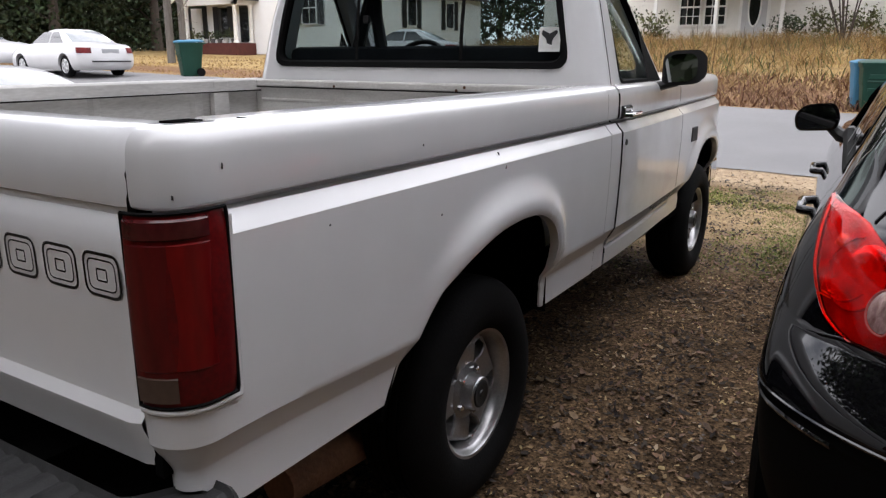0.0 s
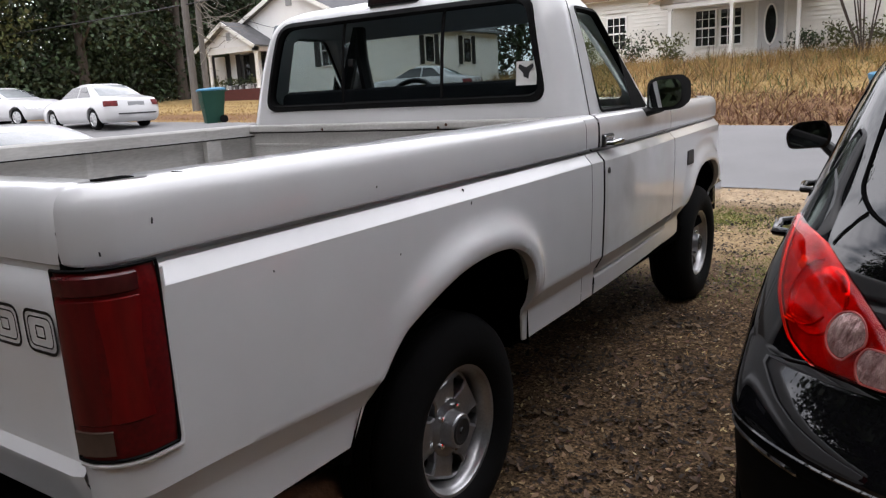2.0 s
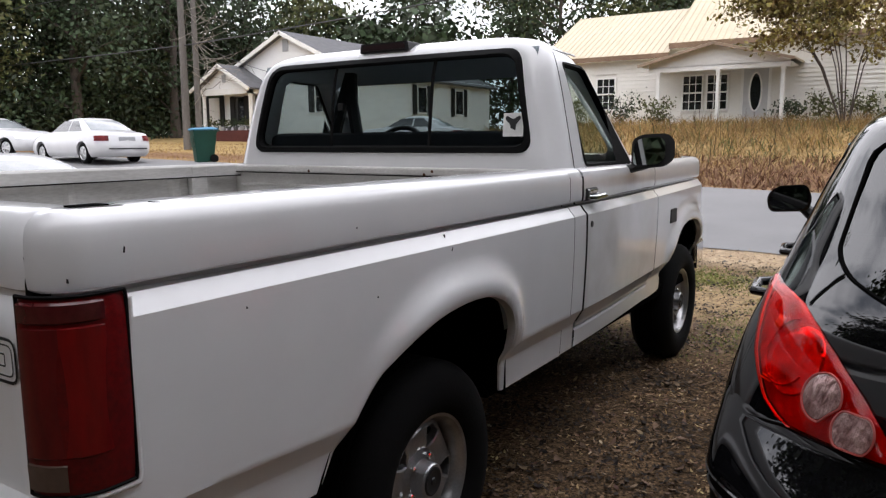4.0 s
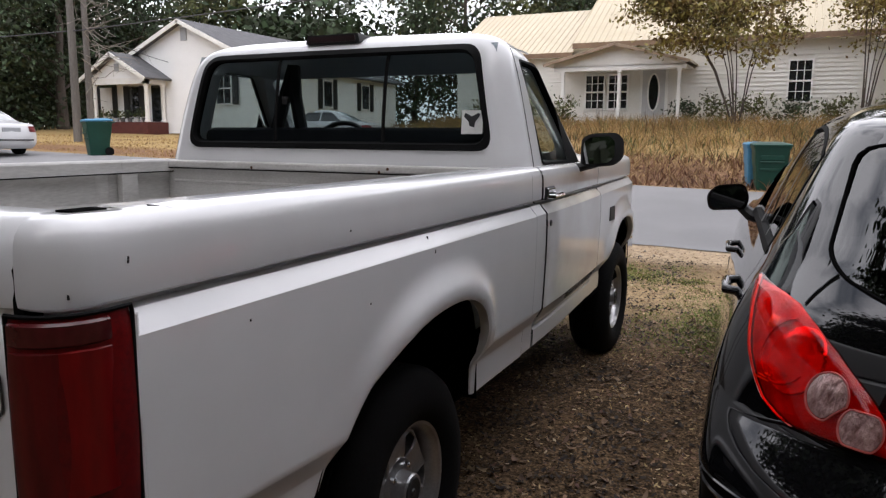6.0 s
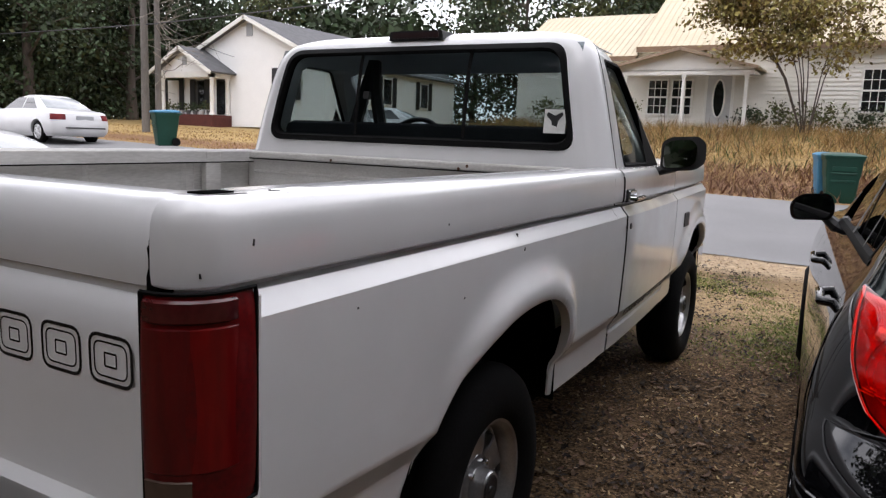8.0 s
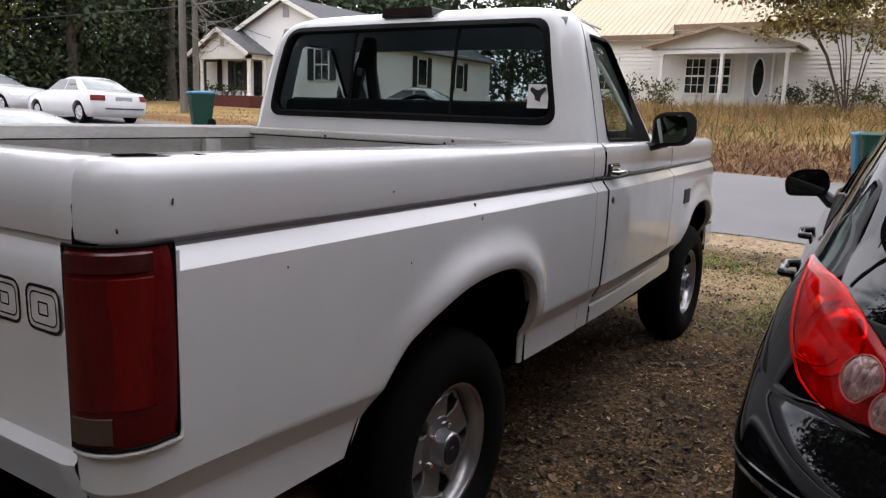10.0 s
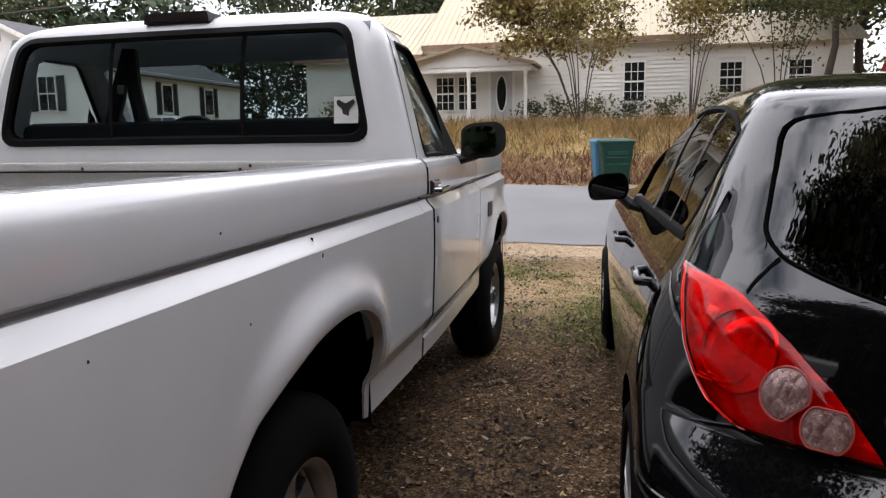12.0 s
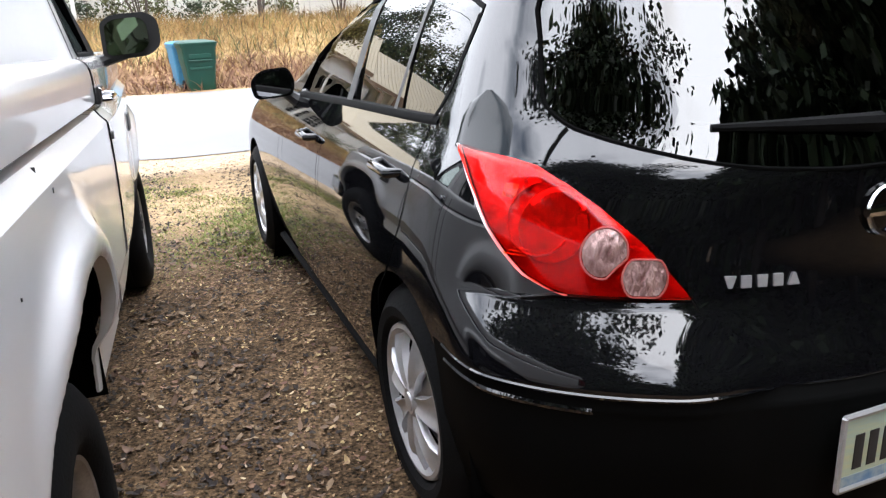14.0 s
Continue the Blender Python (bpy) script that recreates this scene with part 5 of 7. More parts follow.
    rim_rows = [[hatch_point(lamp_out(z) - 0.2, z, 0.004), hatch_point(lamp_out(z) + 0.35, z, 0.008), hatch_point(lamp_out(z) + 0.8, z, 0.0)] for z in np.linspace(0.748, 1.0, 26)]
    g = clean(sheet(rim_rows))
    part("lamp_edge", g if s > 0 else mirror_u("", g), SILVER, lamp, smooth=40)

# glass panes
def pane_v(o, z):
    """The rear window's surface at o from the middle."""
    w, vr, vf, L, F = hatch_at(z)
    u = o / min(0.60, 0.93 * w)
    q = z - 1.0
    bow = -0.643 + 0.54 * q + 0.30 * q * abs(q) - (vr + 0.012)
    return vr + L * (1 - math.sqrt(max(0, 1 - (o / w) ** 2))) + 0.012 + bow * (1 - min(1.0, abs(u)) ** 4)


rows = []
for z in np.linspace(0.955, 1.348, 17):
    w = hatch_at(z)[0]
    rows.append([(UC + u * min(0.60, 0.93 * w), pane_v(u * min(0.60, 0.93 * w), z), z) for u in np.linspace(-1, 1, 25)])
rear_pane = part("rear_window", sheet(rows), DEEP_GLASS, hatch, "dark tinted rear window", smooth=60)
facing_out(rear_pane, (UC, 0.8, 0.9))
rear_pane.visible_shadow = False
edge = dense(rounded(REAR_GLASS_POLY, 0.04, 3), 0.05)
part("gasket", clean(tube([(UC + a, min(pane_v(a, b), hatch_at(b)[1] + hatch_at(b)[3] * (1 - math.sqrt(max(0, 1 - (a / hatch_at(b)[0]) ** 2)))) + 0.002, b) for a, b in edge + edge[:1]], 0.0048, 6, False)), DARK, rear_pane, smooth=50)
for s in (1, -1):
    for v0, v1, nm in ((-0.08, 0.33, "vent_glass"), (0.33, 0.80, "rear_door_glass"), (0.84, 1.66, "front_door_glass")):
        rows = []
        for z in np.linspace(0.965, 1.36, 10):
            q = (z - 0.965) / 0.395
            lift = -0.022 + 0.012 * q + 0.008 * math.sin(math.pi * q)
            w, vr, vf, L, F = hatch_at(z)
            lo, hi = max(v0, vr + 0.05), max(v0 + 0.01, min(v1, vf - 0.04))
            rows.append([((u if s > 0 else 2 * UC - u), v, z) for v in np.linspace(lo, hi, 12) for u in (flank_at(v, z, lift),)])
        p = facing_out(part(nm, sheet(rows), SIDE_TINT, hatch, smooth=60), (UC, 0.6, 1.1))
        p.visible_shadow = False
    for v, lean, wd in ((0.335, 0.02, 0.013), (0.83, 0.12, 0.035)):
        rows = []
        for z in np.linspace(0.985, 1.355, 8):
            vv = v + lean * (z - 1.15)
            rows.append([((u if s > 0 else 2 * UC - u), vv + k * wd, z) for k in (-1, 1) for u in (flank_at(vv + k * wd, z, -0.003),)])
        part("pillar", sheet(rows), TRIM, hatch)
    # belt line strip, window frame along the pillar, and the small quarter light behind it
    rows = []
    for v in np.linspace(0.0, 1.64, 24):
        z = float(np.interp(v, (0.0, 0.1, 0.8, 1.64), (1.032, 1.026, 1.004, 0.972)))
        a = [flank_at(v, z - 0.010, 0.001), flank_at(v, z - 0.003, 0.004), flank_at(v, z + 0.010, 0.000), flank_at(v, z + 0.012, -0.018)]
        rows.append([(x if s > 0 else 2 * UC - x, v, zz) for x, zz in zip(a, (z - 0.010, z - 0.003, z + 0.010, z + 0.012))])
    rear_edge = [(0.03, 1.025), (-0.012, 1.09), (-0.028, 1.16), (-0.044, 1.27), (-0.02, 1.295), (0.16, 1.332), (0.52, 1.356), (0.98, 1.339), (1.30, 1.254), (1.52, 1.124)]
    strip = []
    for v, z in smooth_table(rear_edge, 5):
        tv = 0.022 if z < 1.28 and v < 0.2 else 0.004
        tz = 0.0 if z < 1.28 and v < 0.2 else -0.016
        strip.append([(x if s > 0 else 2 * UC - x, vv, zz) for vv, zz, lift in ((v - 0.002, z + 0.002, 0.0015), (v + tv * 0.5, z + tz * 0.5, 0.003), (v + tv, z + tz, -0.012)) for x in (flank_at(vv, zz, lift),)])
    part("window_frame", clean(sheet(strip)), BELT_BLACK, hatch, smooth=40)
    rows_q = []
    for z in np.linspace(0.992, 1.112, 9):
        lo = float(np.interp(z, (0.992, 1.0, 1.053, 1.085, 1.112), (-0.318, -0.312, -0.272, -0.235, -0.178)))
        hi = float(np.interp(z, (0.992, 1.0, 1.053, 1.085, 1.112), (-0.118, -0.115, -0.104, -0.118, -0.160)))
        rows_q.append([((x if s > 0 else 2 * UC - x), v, z) for k, v in enumerate(np.linspace(lo, hi, 9)) for x in (flank_at(v, z, -0.003 if k in (0, 8) else 0.0025),)])
    part("quarter_light", clean(sheet(rows_q)), QUARTER_TINT, hatch, "small dark triangular quarter window", smooth=60)
    part("belt_moulding", clean(sheet(rows)), BELT_BLACK, hatch, smooth=40)
rows = []
for z in np.linspace(1.05, 1.36, 8):
    w, vr, vf, L, F = hatch_at(z)
    rows.append([(UC + w * u * 0.85, vf - F * (1 - math.sqrt(max(0, 1 - (u * 0.85) ** 2))) - 0.012, z) for u in np.linspace(-1, 1, 11)])
wp = part("windshield", sheet(rows), GLASS, hatch, smooth=60)
facing_out(wp, (UC, 0.8, 1.0))
wp.visible_shadow = False

# seams: hatch edge, bumper line, doors
def skin_line(pts, width=0.0022, lift=0.0012, name="seam", material=None):
    rows = []
    for k, (ph, z) in enumerate(pts):
        q0, q1 = pts[max(0, k - 1)], pts[min(len(pts) - 1, k + 1)]
        d = Vector(((q1[0] - q0[0]) * 0.0125, q1[1] - q0[1]))
        d = d.normalized() if d.length > 0 else Vector((0, 1))
        nrm = Vector((-d.y, d.x)) * width
        rows.append([hatch_point(ph + nrm.x / 0.0125, z + nrm.y, lift), hatch_point(ph - nrm.x / 0.0125, z - nrm.y, lift)])
    g = clean(sheet(rows))
    part(name, g, material or DARK, hatch)
    if material is None and name != "door_seam":
        part("panel_edge", tube([hatch_point(ph + 0.28, z + 0.003, 0.0) for ph, z in pts], 0.0024, 6), BLACK_PAINT, hatch, smooth=60)


skin_line([tuple(p) for p in smooth_table([(54.5, 1.045), (56.5, 1.028), (59, 1.0), (60, 0.98)], 6)], name="hatch_seam")
skin_line([tuple(p) for p in smooth_table([(33, 0.746), (28.5, 0.655), (22.5, 0.597), (15, 0.588), (0, 0.59)], 6)], name="hatch_seam")
skin_line([(p, 0.743) for p in np.linspace(33, 54, 12)], name="bumper_seam")
skin_line([tuple(p) for p in smooth_table([(54, 0.743), (68, 0.715), (82, 0.70)], 5)], name="bumper_seam")
for pts in ([(100, 1.02), (103, 0.94), (104, 0.845), (108, 0.76), (118, 0.66), (132, 0.55), (138, 0.40)], [(193, 1.0), (198, 0.88), (200, 0.75), (201, 0.6), (201, 0.30)], [(262, 0.97), (275, 0.8), (280, 0.6), (281, 0.3)]):
    skin_line([tuple(p) for p in smooth_table(pts, 5)], name="door_seam")
# bumper ridge
for z0, dz, kk, p0, p1 in ((0.560, 0.008, 0.77, 50, 84), (0.592, 0.006, 0.95, 24, 84)):
    rows = [[hatch_point(ph, z0 - dz, 0.046 * kk * sstep(88, 66, ph) * sstep(20, 38, ph) - 0.002), hatch_point(ph, z0, 0.046 * kk * sstep(88, 66, ph) * sstep(20, 38, ph) + 0.003), hatch_point(ph, z0 + dz * 0.6, 0.046 * kk * sstep(88, 66, ph) * sstep(20, 38, ph) - 0.001)] for ph in np.linspace(p0, p1, 30)]
    part("bumper_ridge", clean(sheet(rows)), BLACK_PAINT, hatch, smooth=60)
rows = []
# gloss paint below the ridge, matted and blackened to drop the ground's reflection
LOWER_MATTED = mat("bumper_black", (0.0035, 0.0035, 0.0035), (0.002, 0.002, 0.002), rough=0.6, spec=0.06, fine=200)
for z, k in ((0.7435, -0.02), (0.738, 0.015), (0.732, 0.03), (0.727, 0.05), (0.721, 0.11), (0.71, 0.25), (0.69, 0.47), (0.67, 0.66), (0.65, 0.82), (0.63, 0.93), (0.615, 0.98), (0.604, 1.0), (0.597, 0.98), (0.592, 0.93)):
    rows.append([hatch_point(ph, z, 0.046 * k * sstep(88, 66, ph) * sstep(20, 38, ph) - 0.0005) for ph in np.linspace(89, 20, 70)])
part("bumper_corner", clean(sheet(rows)), BLACK_PAINT, hatch, "full glossy black bumper corner", smooth=60)
rows = []
for z, k in ((0.592, 0.93), (0.586, 0.80), (0.570, 0.76), (0.562, 0.77), (0.556, 0.70), (0.546, 0.62), (0.50, 0.58), (0.42, 0.52), (0.34, 0.40), (0.26, 0.20), (0.20, 0.0)):
    rows.append([hatch_point(ph, z, 0.046 * k * sstep(88, 66, ph) * max(sstep(20, 38, ph), 0.35 * sstep(0.59, 0.56, z)) - 0.0005) for ph in np.linspace(89, 0, 90)])
part("bumper_lower", clean(sheet(rows)), LOWER_MATTED, hatch, "lower bumper, matted black to lose the ground's reflection", smooth=45)

# tail lettering as bars, badge, plate, wiper, spoiler
for k in range(5):
    ph = 28.6 - k * 2.3
    top, foot = ((1.7, 0.5), (1.45, 1.45), (1.5, 1.3), (1.4, 1.4), (0.5, 1.7))[k]
    def bar_at(u, z, lift):
        return hatch_point(ph - 0.85 - (u - 0.5) * (foot + (top - foot) * (z - 0.765) / 0.022), z, lift)
    rows = [[bar_at(u, z, 0.005) for u in (0, 1)] for z in (0.765, 0.772, 0.780, 0.787)]
    rim = [[bar_at(u, z, l) for l in (0.0, 0.005)] for u, z in ((0, 0.765), (1, 0.765), (1, 0.787), (0, 0.787), (0, 0.765))]
    part("badge_bar", clean(joined(sheet(rows), sheet(rim))), SILVER, hatch, "silver badge bar")
rg = [Vector(hatch_point(4.0 + math.degrees(0.045 * math.cos(a) / 0.72), 0.885 + 0.045 * math.sin(a), 0.008)) for a in np.linspace(0, 2 * math.pi, 30)]
part("maker_badge", joined(tube(rg, 0.006, 6, False), tube([hatch_point(8.2, 0.885, 0.010), hatch_point(4.0, 0.885, 0.010), hatch_point(0.0, 0.885, 0.010)], 0.009, 6)), CHROME, hatch, "round chrome badge")
px0, pz0 = UC - 0.247, 0.400
pv = -0.822
plate = part("number_plate", boxes(((px0, pv, pz0), (px0 + 0.305, pv + 0.006, pz0 + 0.153)), bevel=0.002), mat("plate_face", (0.62, 0.60, 0.33), (0.42, 0.55, 0.50), rough=0.4, scale=3, stretch=(0.3, 1, 3)), hatch, "pale yellow-green number plate")
part("plate_band", boxes(((px0 + 0.004, pv - 0.001, pz0 + 0.004), (px0 + 0.301, pv - 0.0004, pz0 + 0.028))), mat("plate_blue", (0.12, 0.24, 0.42), (0.5, 0.55, 0.5), scale=12), plate)
for k in range(7):
    x = px0 + 0.032 + k * 0.036
    part("plate_bar", boxes(((x, pv - 0.002, pz0 + 0.04), (x + 0.022, pv - 0.0005, pz0 + 0.112))), DECAL_BLACK, plate)
part("plate_frame", joined(*[tube(seg, 0.006, 6) for seg in ([(px0, pv, pz0), (px0 + 0.305, pv, pz0)], [(px0, pv, pz0 + 0.153), (px0 + 0.305, pv, pz0 + 0.153)], [(px0, pv, pz0), (px0, pv, pz0 + 0.153)], [(px0 + 0.305, pv, pz0), (px0 + 0.305, pv, pz0 + 0.153)])]), SILVER, plate)
wv = hatch_at(1.07)
part("wiper", joined(tube([hatch_point(30, 1.046, 0.010), hatch_point(18, 1.046, 0.020), hatch_point(2, 1.040, 0.026)], [0.007, 0.012, 0.020], 8), tube([hatch_point(33, 1.052, 0.004), hatch_point(18, 1.054, 0.006)], 0.006, 6)), RUBBER, hatch, smooth=40)
rows = []
for u in np.linspace(-1, 1, 25):
    w = 0.53
    o = u * w
    curve = 0.27 * abs(u) ** 2.2
    drop = 0.03 * u * u
    rows.append([(UC + o * 0.9, -0.20 + curve, 1.372 - drop), (UC + o, -0.36 + curve, 1.362 - drop), (UC + o, -0.430 + curve * 1.2, 1.348 - drop), (UC + o, -0.447 + curve * 1.2, 1.341 - drop), (UC + o * 0.99, -0.430 + curve * 1.2, 1.330 - drop), (UC + o * 0.98, -0.36 + curve, 1.328 - drop)])
spoiler = part("spoiler", clean(sheet(rows)), BLACK_PAINT, hatch, "black roof spoiler", smooth=45)
rows = [[(UC + u * 0.27, -0.449 + 0.27 * 1.2 * abs(u * 0.27 / 0.53) ** 2.2 - k, 1.351 - z) for k, z in ((0.0, 0.0), (0.003, 0.006), (0.003, 0.016), (-0.004, 0.022))] for u in np.linspace(-1, 1, 13)]
part("high_brake_light", clean(sheet(rows)), LAMP_RED, spoiler, smooth=40)
part("aerial", joined(tube([(UC - 0.11, -0.10, 1.385), (UC - 0.11, -0.14, 1.425)], [0.02, 0.009], 8), tube([(UC - 0.11, -0.14, 1.425), (UC - 0.11, -0.34, 1.70)], [0.005, 0.003], 6)), TRIM, hatch, "short roof aerial")
for u in (UC - 0.44, UC + 0.44):
    part("roof_rail", tube([(u, -0.05, 1.375), (u, 0.35, 1.388), (u, 0.75, 1.375)], 0.010, 6), TRIM, hatch)
# handles, mirrors
for s in (1, -1):
    for v, z in ((0.20, 0.893), (1.15, 0.862)):
        u = flank_u(z, 0.0)
        g = joined(tube([(u + 0.01, v - 0.085, z), (u - 0.028, v - 0.065, z), (u - 0.032, v + 0.05, z + 0.004), (u + 0.01, v + 0.085, z + 0.005)], [0.012, 0.014, 0.014, 0.012], 8))
        if s < 0:
            g = ([(2 * UC - p[0], p[1], p[2]) for p in g[0]], g[1])
        part("door_handle", g, BLACK_PAINT, hatch, smooth=50)
    z = 1.0
    u = flank_u(z, 0)
    poly = rounded([(u - 0.20, 0.965), (u - 0.04, 0.975), (u - 0.025, 1.03), (u - 0.05, 1.095), (u - 0.17, 1.085), (u - 0.215, 1.04)], 0.03)
    g = prism(poly, 1.55, 1.65, "y")
    n = len(poly)
    cx, cz = u - 0.12, 1.03
    g = ([(cx + (p[0] - cx) * (0.78 if k >= n else 1), p[1], cz + (p[2] - cz) * (0.75 if k >= n else 1)) for k, p in enumerate(g[0])], g[1])
    arm = tube([(u + 0.03, 1.59, 0.945), (u - 0.02, 1.59, 0.95), (u - 0.06, 1.60, 0.985)], [0.035, 0.03, 0.024], 8)
    gl = prism([(cx + (a - cx) * 0.84, cz + (b - cz) * 0.84) for a, b in poly], 1.538, 1.55, "y")
    gl = ([(p[0], p[1] - 0.012 + (p[0] - cx) * 0.22, p[2]) for p in gl[0]], gl[1])
    if s < 0:
        g, arm, gl = [([(2 * UC - p[0], p[1], p[2]) for p in q[0]], q[1]) for q in (g, arm, gl)]
    mir = part("door_mirror", clean(g), BLACK_PAINT, hatch, "black door mirror", smooth=40)
    part("mirror_arm", clean(arm), TRIM, mir, smooth=40)
    part("mirror_glass", clean(gl), MIRROR, mir)
# interior and underside
part("interior_floor", boxes(((0.12, -0.5, 0.35), (2 * UC - 0.12, 2.2, 0.42))), DARK, hatch)
part("rear_seat", boxes(((0.20, 0.10, 0.42), (2 * UC - 0.20, 0.65, 0.75)), ((0.20, 0.05, 0.7), (2 * UC - 0.20, 0.20, 1.06)), bevel=0.04), SEAT_CLOTH, hatch, smooth=40)
for u in (UC - 0.36, UC + 0.36):
    part("front_seat", boxes(((u - 0.25, 1.0, 0.42), (u + 0.25, 1.5, 0.72)), ((u - 0.24, 0.92, 0.7), (u + 0.24, 1.06, 1.07)), ((u - 0.12, 0.95, 1.10), (u + 0.12, 1.03, 1.22)), bevel=0.035), SEAT_CLOTH, hatch, smooth=40)
part("dashboard", boxes(((0.15, 1.75, 0.75), (2 * UC - 0.15, 2.1, 0.98)), bevel=0.03), TRIM, hatch, smooth=40)
part("underside", boxes(((0.28, -0.70, 0.19), (2 * UC - 0.28, 3.2, 0.30)), bevel=0.02), DARK, hatch)
part("sill", boxes(((0.045, 0.36, 0.172), (0.11, 2.24, 0.20)), bevel=0.012), RUBBER, hatch)
for v in (0.0, 2.6):
    part("arch_liner", clean(lathe([(0.36, 0.01), (0.36, 0.30), (0.0, 0.30)], 32)), DARK, hatch).matrix_basis = pose(0.01, v, 0.315)
    for s in (1, -1):
        w = new("wheel")
        w.parent = hatch
        w.matrix_basis = pose(0.012, v, 0.312, 8, 0, 180) if s > 0 else pose(2 * UC - 0.012, v, 0.312, 30, 0, 0)
        wheel_parts(w, 0.312, 0.19, 0.20, "cover")

# ---- houses ----
def window_unit(parent, x0, x1, z0, z1, y, cols=2, rows=2, fr=0.06, name="window"):
    """A sash window on a wall that faces -y: frame, sill, panes and bars."""
    w = part(name, boxes(((x0 - fr, y - 0.05, z0 - fr), (x0, y + 0.02, z1 + fr)), ((x1, y - 0.05, z0 - fr), (x1 + fr, y + 0.02, z1 + fr)), ((x0, y - 0.05, z1), (x1, y + 0.02, z1 + fr)), ((x0, y - 0.05, z0 - fr), (x1, y + 0.02, z0)), ((x0, y - 0.045, (z0 + z1) / 2 - 0.03), (x1, y + 0.01, (z0 + z1) / 2 + 0.03))), TRIM_WHITE, parent)
    zm = (z0 + z1) / 2
    for a, b in ((z0, zm - 0.03), (zm + 0.03, z1)):
        part("pane", boxes(((x0, y - 0.012, a), (x1, y - 0.004, b))), WINDOW_DARK, w)
    for k in range(1, cols + 1):
        x = x0 + (x1 - x0) * k / (cols + 1)
        part("glazing_bar", boxes(((x - 0.012, y - 0.03, z0), (x + 0.012, y - 0.014, z1))), TRIM_WHITE, w)
    for a, b in ((z0, zm - 0.03), (zm + 0.03, z1)):
        for k in range(1, rows):
            z = a + (b - a) * k / rows
            part("glazing_bar", boxes(((x0, y - 0.028, z - 0.011), (x1, y - 0.015, z + 0.011))), TRIM_WHITE, w)
    return w


def clapboards(x0, x1, z0, z1, y, pitch, holes=(), axis="x", side=-1):
    """Lapped boards on a wall along x facing -y (or along y facing +x with axis y); holes are (a0, a1, z0, z1)."""
    vs, fs = [], []
    z = z0
    while z < z1 - 1e-3:
        top = min(z + pitch, z1)
        spans = [(x0, x1)]
        for a, b, c, d in holes:
            if z < d and top > c:
                nxt = []
                for p, q in spans:
                    if a > p:
                        nxt.append((p, min(q, a)))
                    if b < q:
                        nxt.append((max(p, b), q))
                spans = [s for s in nxt if s[1] - s[0] > 0.02]
        for p, q in spans:
            k = len(vs)
            for a in (p, q):
                pr = [(a, y + side * 0.0, z), (a, y + side * 0.036, z), (a, y + side * 0.006, top)]
                vs += pr if axis == "x" else [(c[1], c[0], c[2]) for c in pr]
            fs += [(k, k + 3, k + 4, k + 1), (k + 1, k + 4, k + 5, k + 2)]
        z = top
    return vs, fs


def slab(pts, th):
    """A sloping plate from its four upper corners."""
    a = [Vector(p) for p in pts]
    n = (a[1] - a[0]).cross(a[2] - a[0]).normalized() * th
    if n.z < 0:
        n = -n
    v = a + [p - n for p in a]
    return [tuple(p) for p in v], [(0, 1, 2, 3), (7, 6, 5, 4), (0, 4, 5, 1), (1, 5, 6, 2), (2, 6, 7, 3), (3, 7, 4, 0)]


def ribbed_roof(name, holder, x0, x1, ya, za, yb, zb, label="", pitch=0.23, back=None):
    """A metal roof plane from the eave (ya, za) up to the ridge (yb, zb), with its standing ribs as parts."""
    geo = [slab([(x0, ya, za), (x1, ya, za), (x1, yb, zb), (x0, yb, zb)], 0.04)]
    if back:
        geo.append(slab([(x0, yb, zb), (x1, yb, zb), (x1, back[0], back[1]), (x0, back[0], back[1])], 0.04))
    roof = part(name, joined(*geo), METAL_ROOF, holder, label)
    n = Vector((0, -(zb - za), yb - ya)).normalized() * 0.022
    k = int((x1 - x0) / pitch)
    p, q, e = Vector((0, ya, za)), Vector((0, yb, zb)), Vector((0.014, 0, 0))
    v = [p - e * 1.6, p + n - e, p + n + e, p + e * 1.6, q - e * 1.6, q + n - e, q + n + e, q + e * 1.6]
    first = None
    for i in range(k + 1):
        if first is None:
            first = part("rib", ([tuple(c) for c in v], [(0, 1, 5, 4), (1, 2, 6, 5), (2, 3, 7, 6), (0, 3, 2, 1)]), METAL_ROOF, roof)
            rib = first
        else:
            rib = new("rib", first.data)
            rib.parent = roof
        rib.location.x = x0 + i * (x1 - x0) / k
    return roof


# white house with the porch, facing -y
WY, WB = 26.5, 1.62
house = thing("white_house", "white clapboard house with cream metal roof and small porch", "house", m=pose(0, 0, 0))
XL, XM, XR = -11.8, -6.9, 2.98
EAVE_L, EAVE_R = 4.60, 4.92
win_a = [(-6.42, -5.75, 2.50, 3.70), (-5.55, -4.88, 2.50, 3.70)]
win_b = [(0.58, 1.26, 2.68, 4.02)]
win_c = [(-9.75, -9.05, 2.6, 3.75)]
DOORX, DOORZ = (-4.32, -3.50), (1.98, 3.95)
part("wall", boxes(((XL, WY + 0.02, WB - 0.6), (XM, WY + 0.17, EAVE_L + 0.1)), ((XM, WY + 0.02, WB - 0.6), (XR, WY + 0.17, EAVE_R + 0.05))), SIDING, house)
fr = 0.07
holes = [(a - fr, b + fr, c - fr, d + fr) for a, b, c, d in win_a + win_b + win_c] + [(DOORX[0] - 0.1, DOORX[1] + 0.1, DOORZ[0] - 0.2, DOORZ[1] + 0.1)]
tagged(part("clapboard_front", clapboards(XM, XR, WB, EAVE_R, WY, 0.145, holes), SIDING, house), kind="stuff")
tagged(part("clapboard_front", clapboards(XL, XM, WB, EAVE_L, WY, 0.145, holes), SIDING, house), kind="stuff")
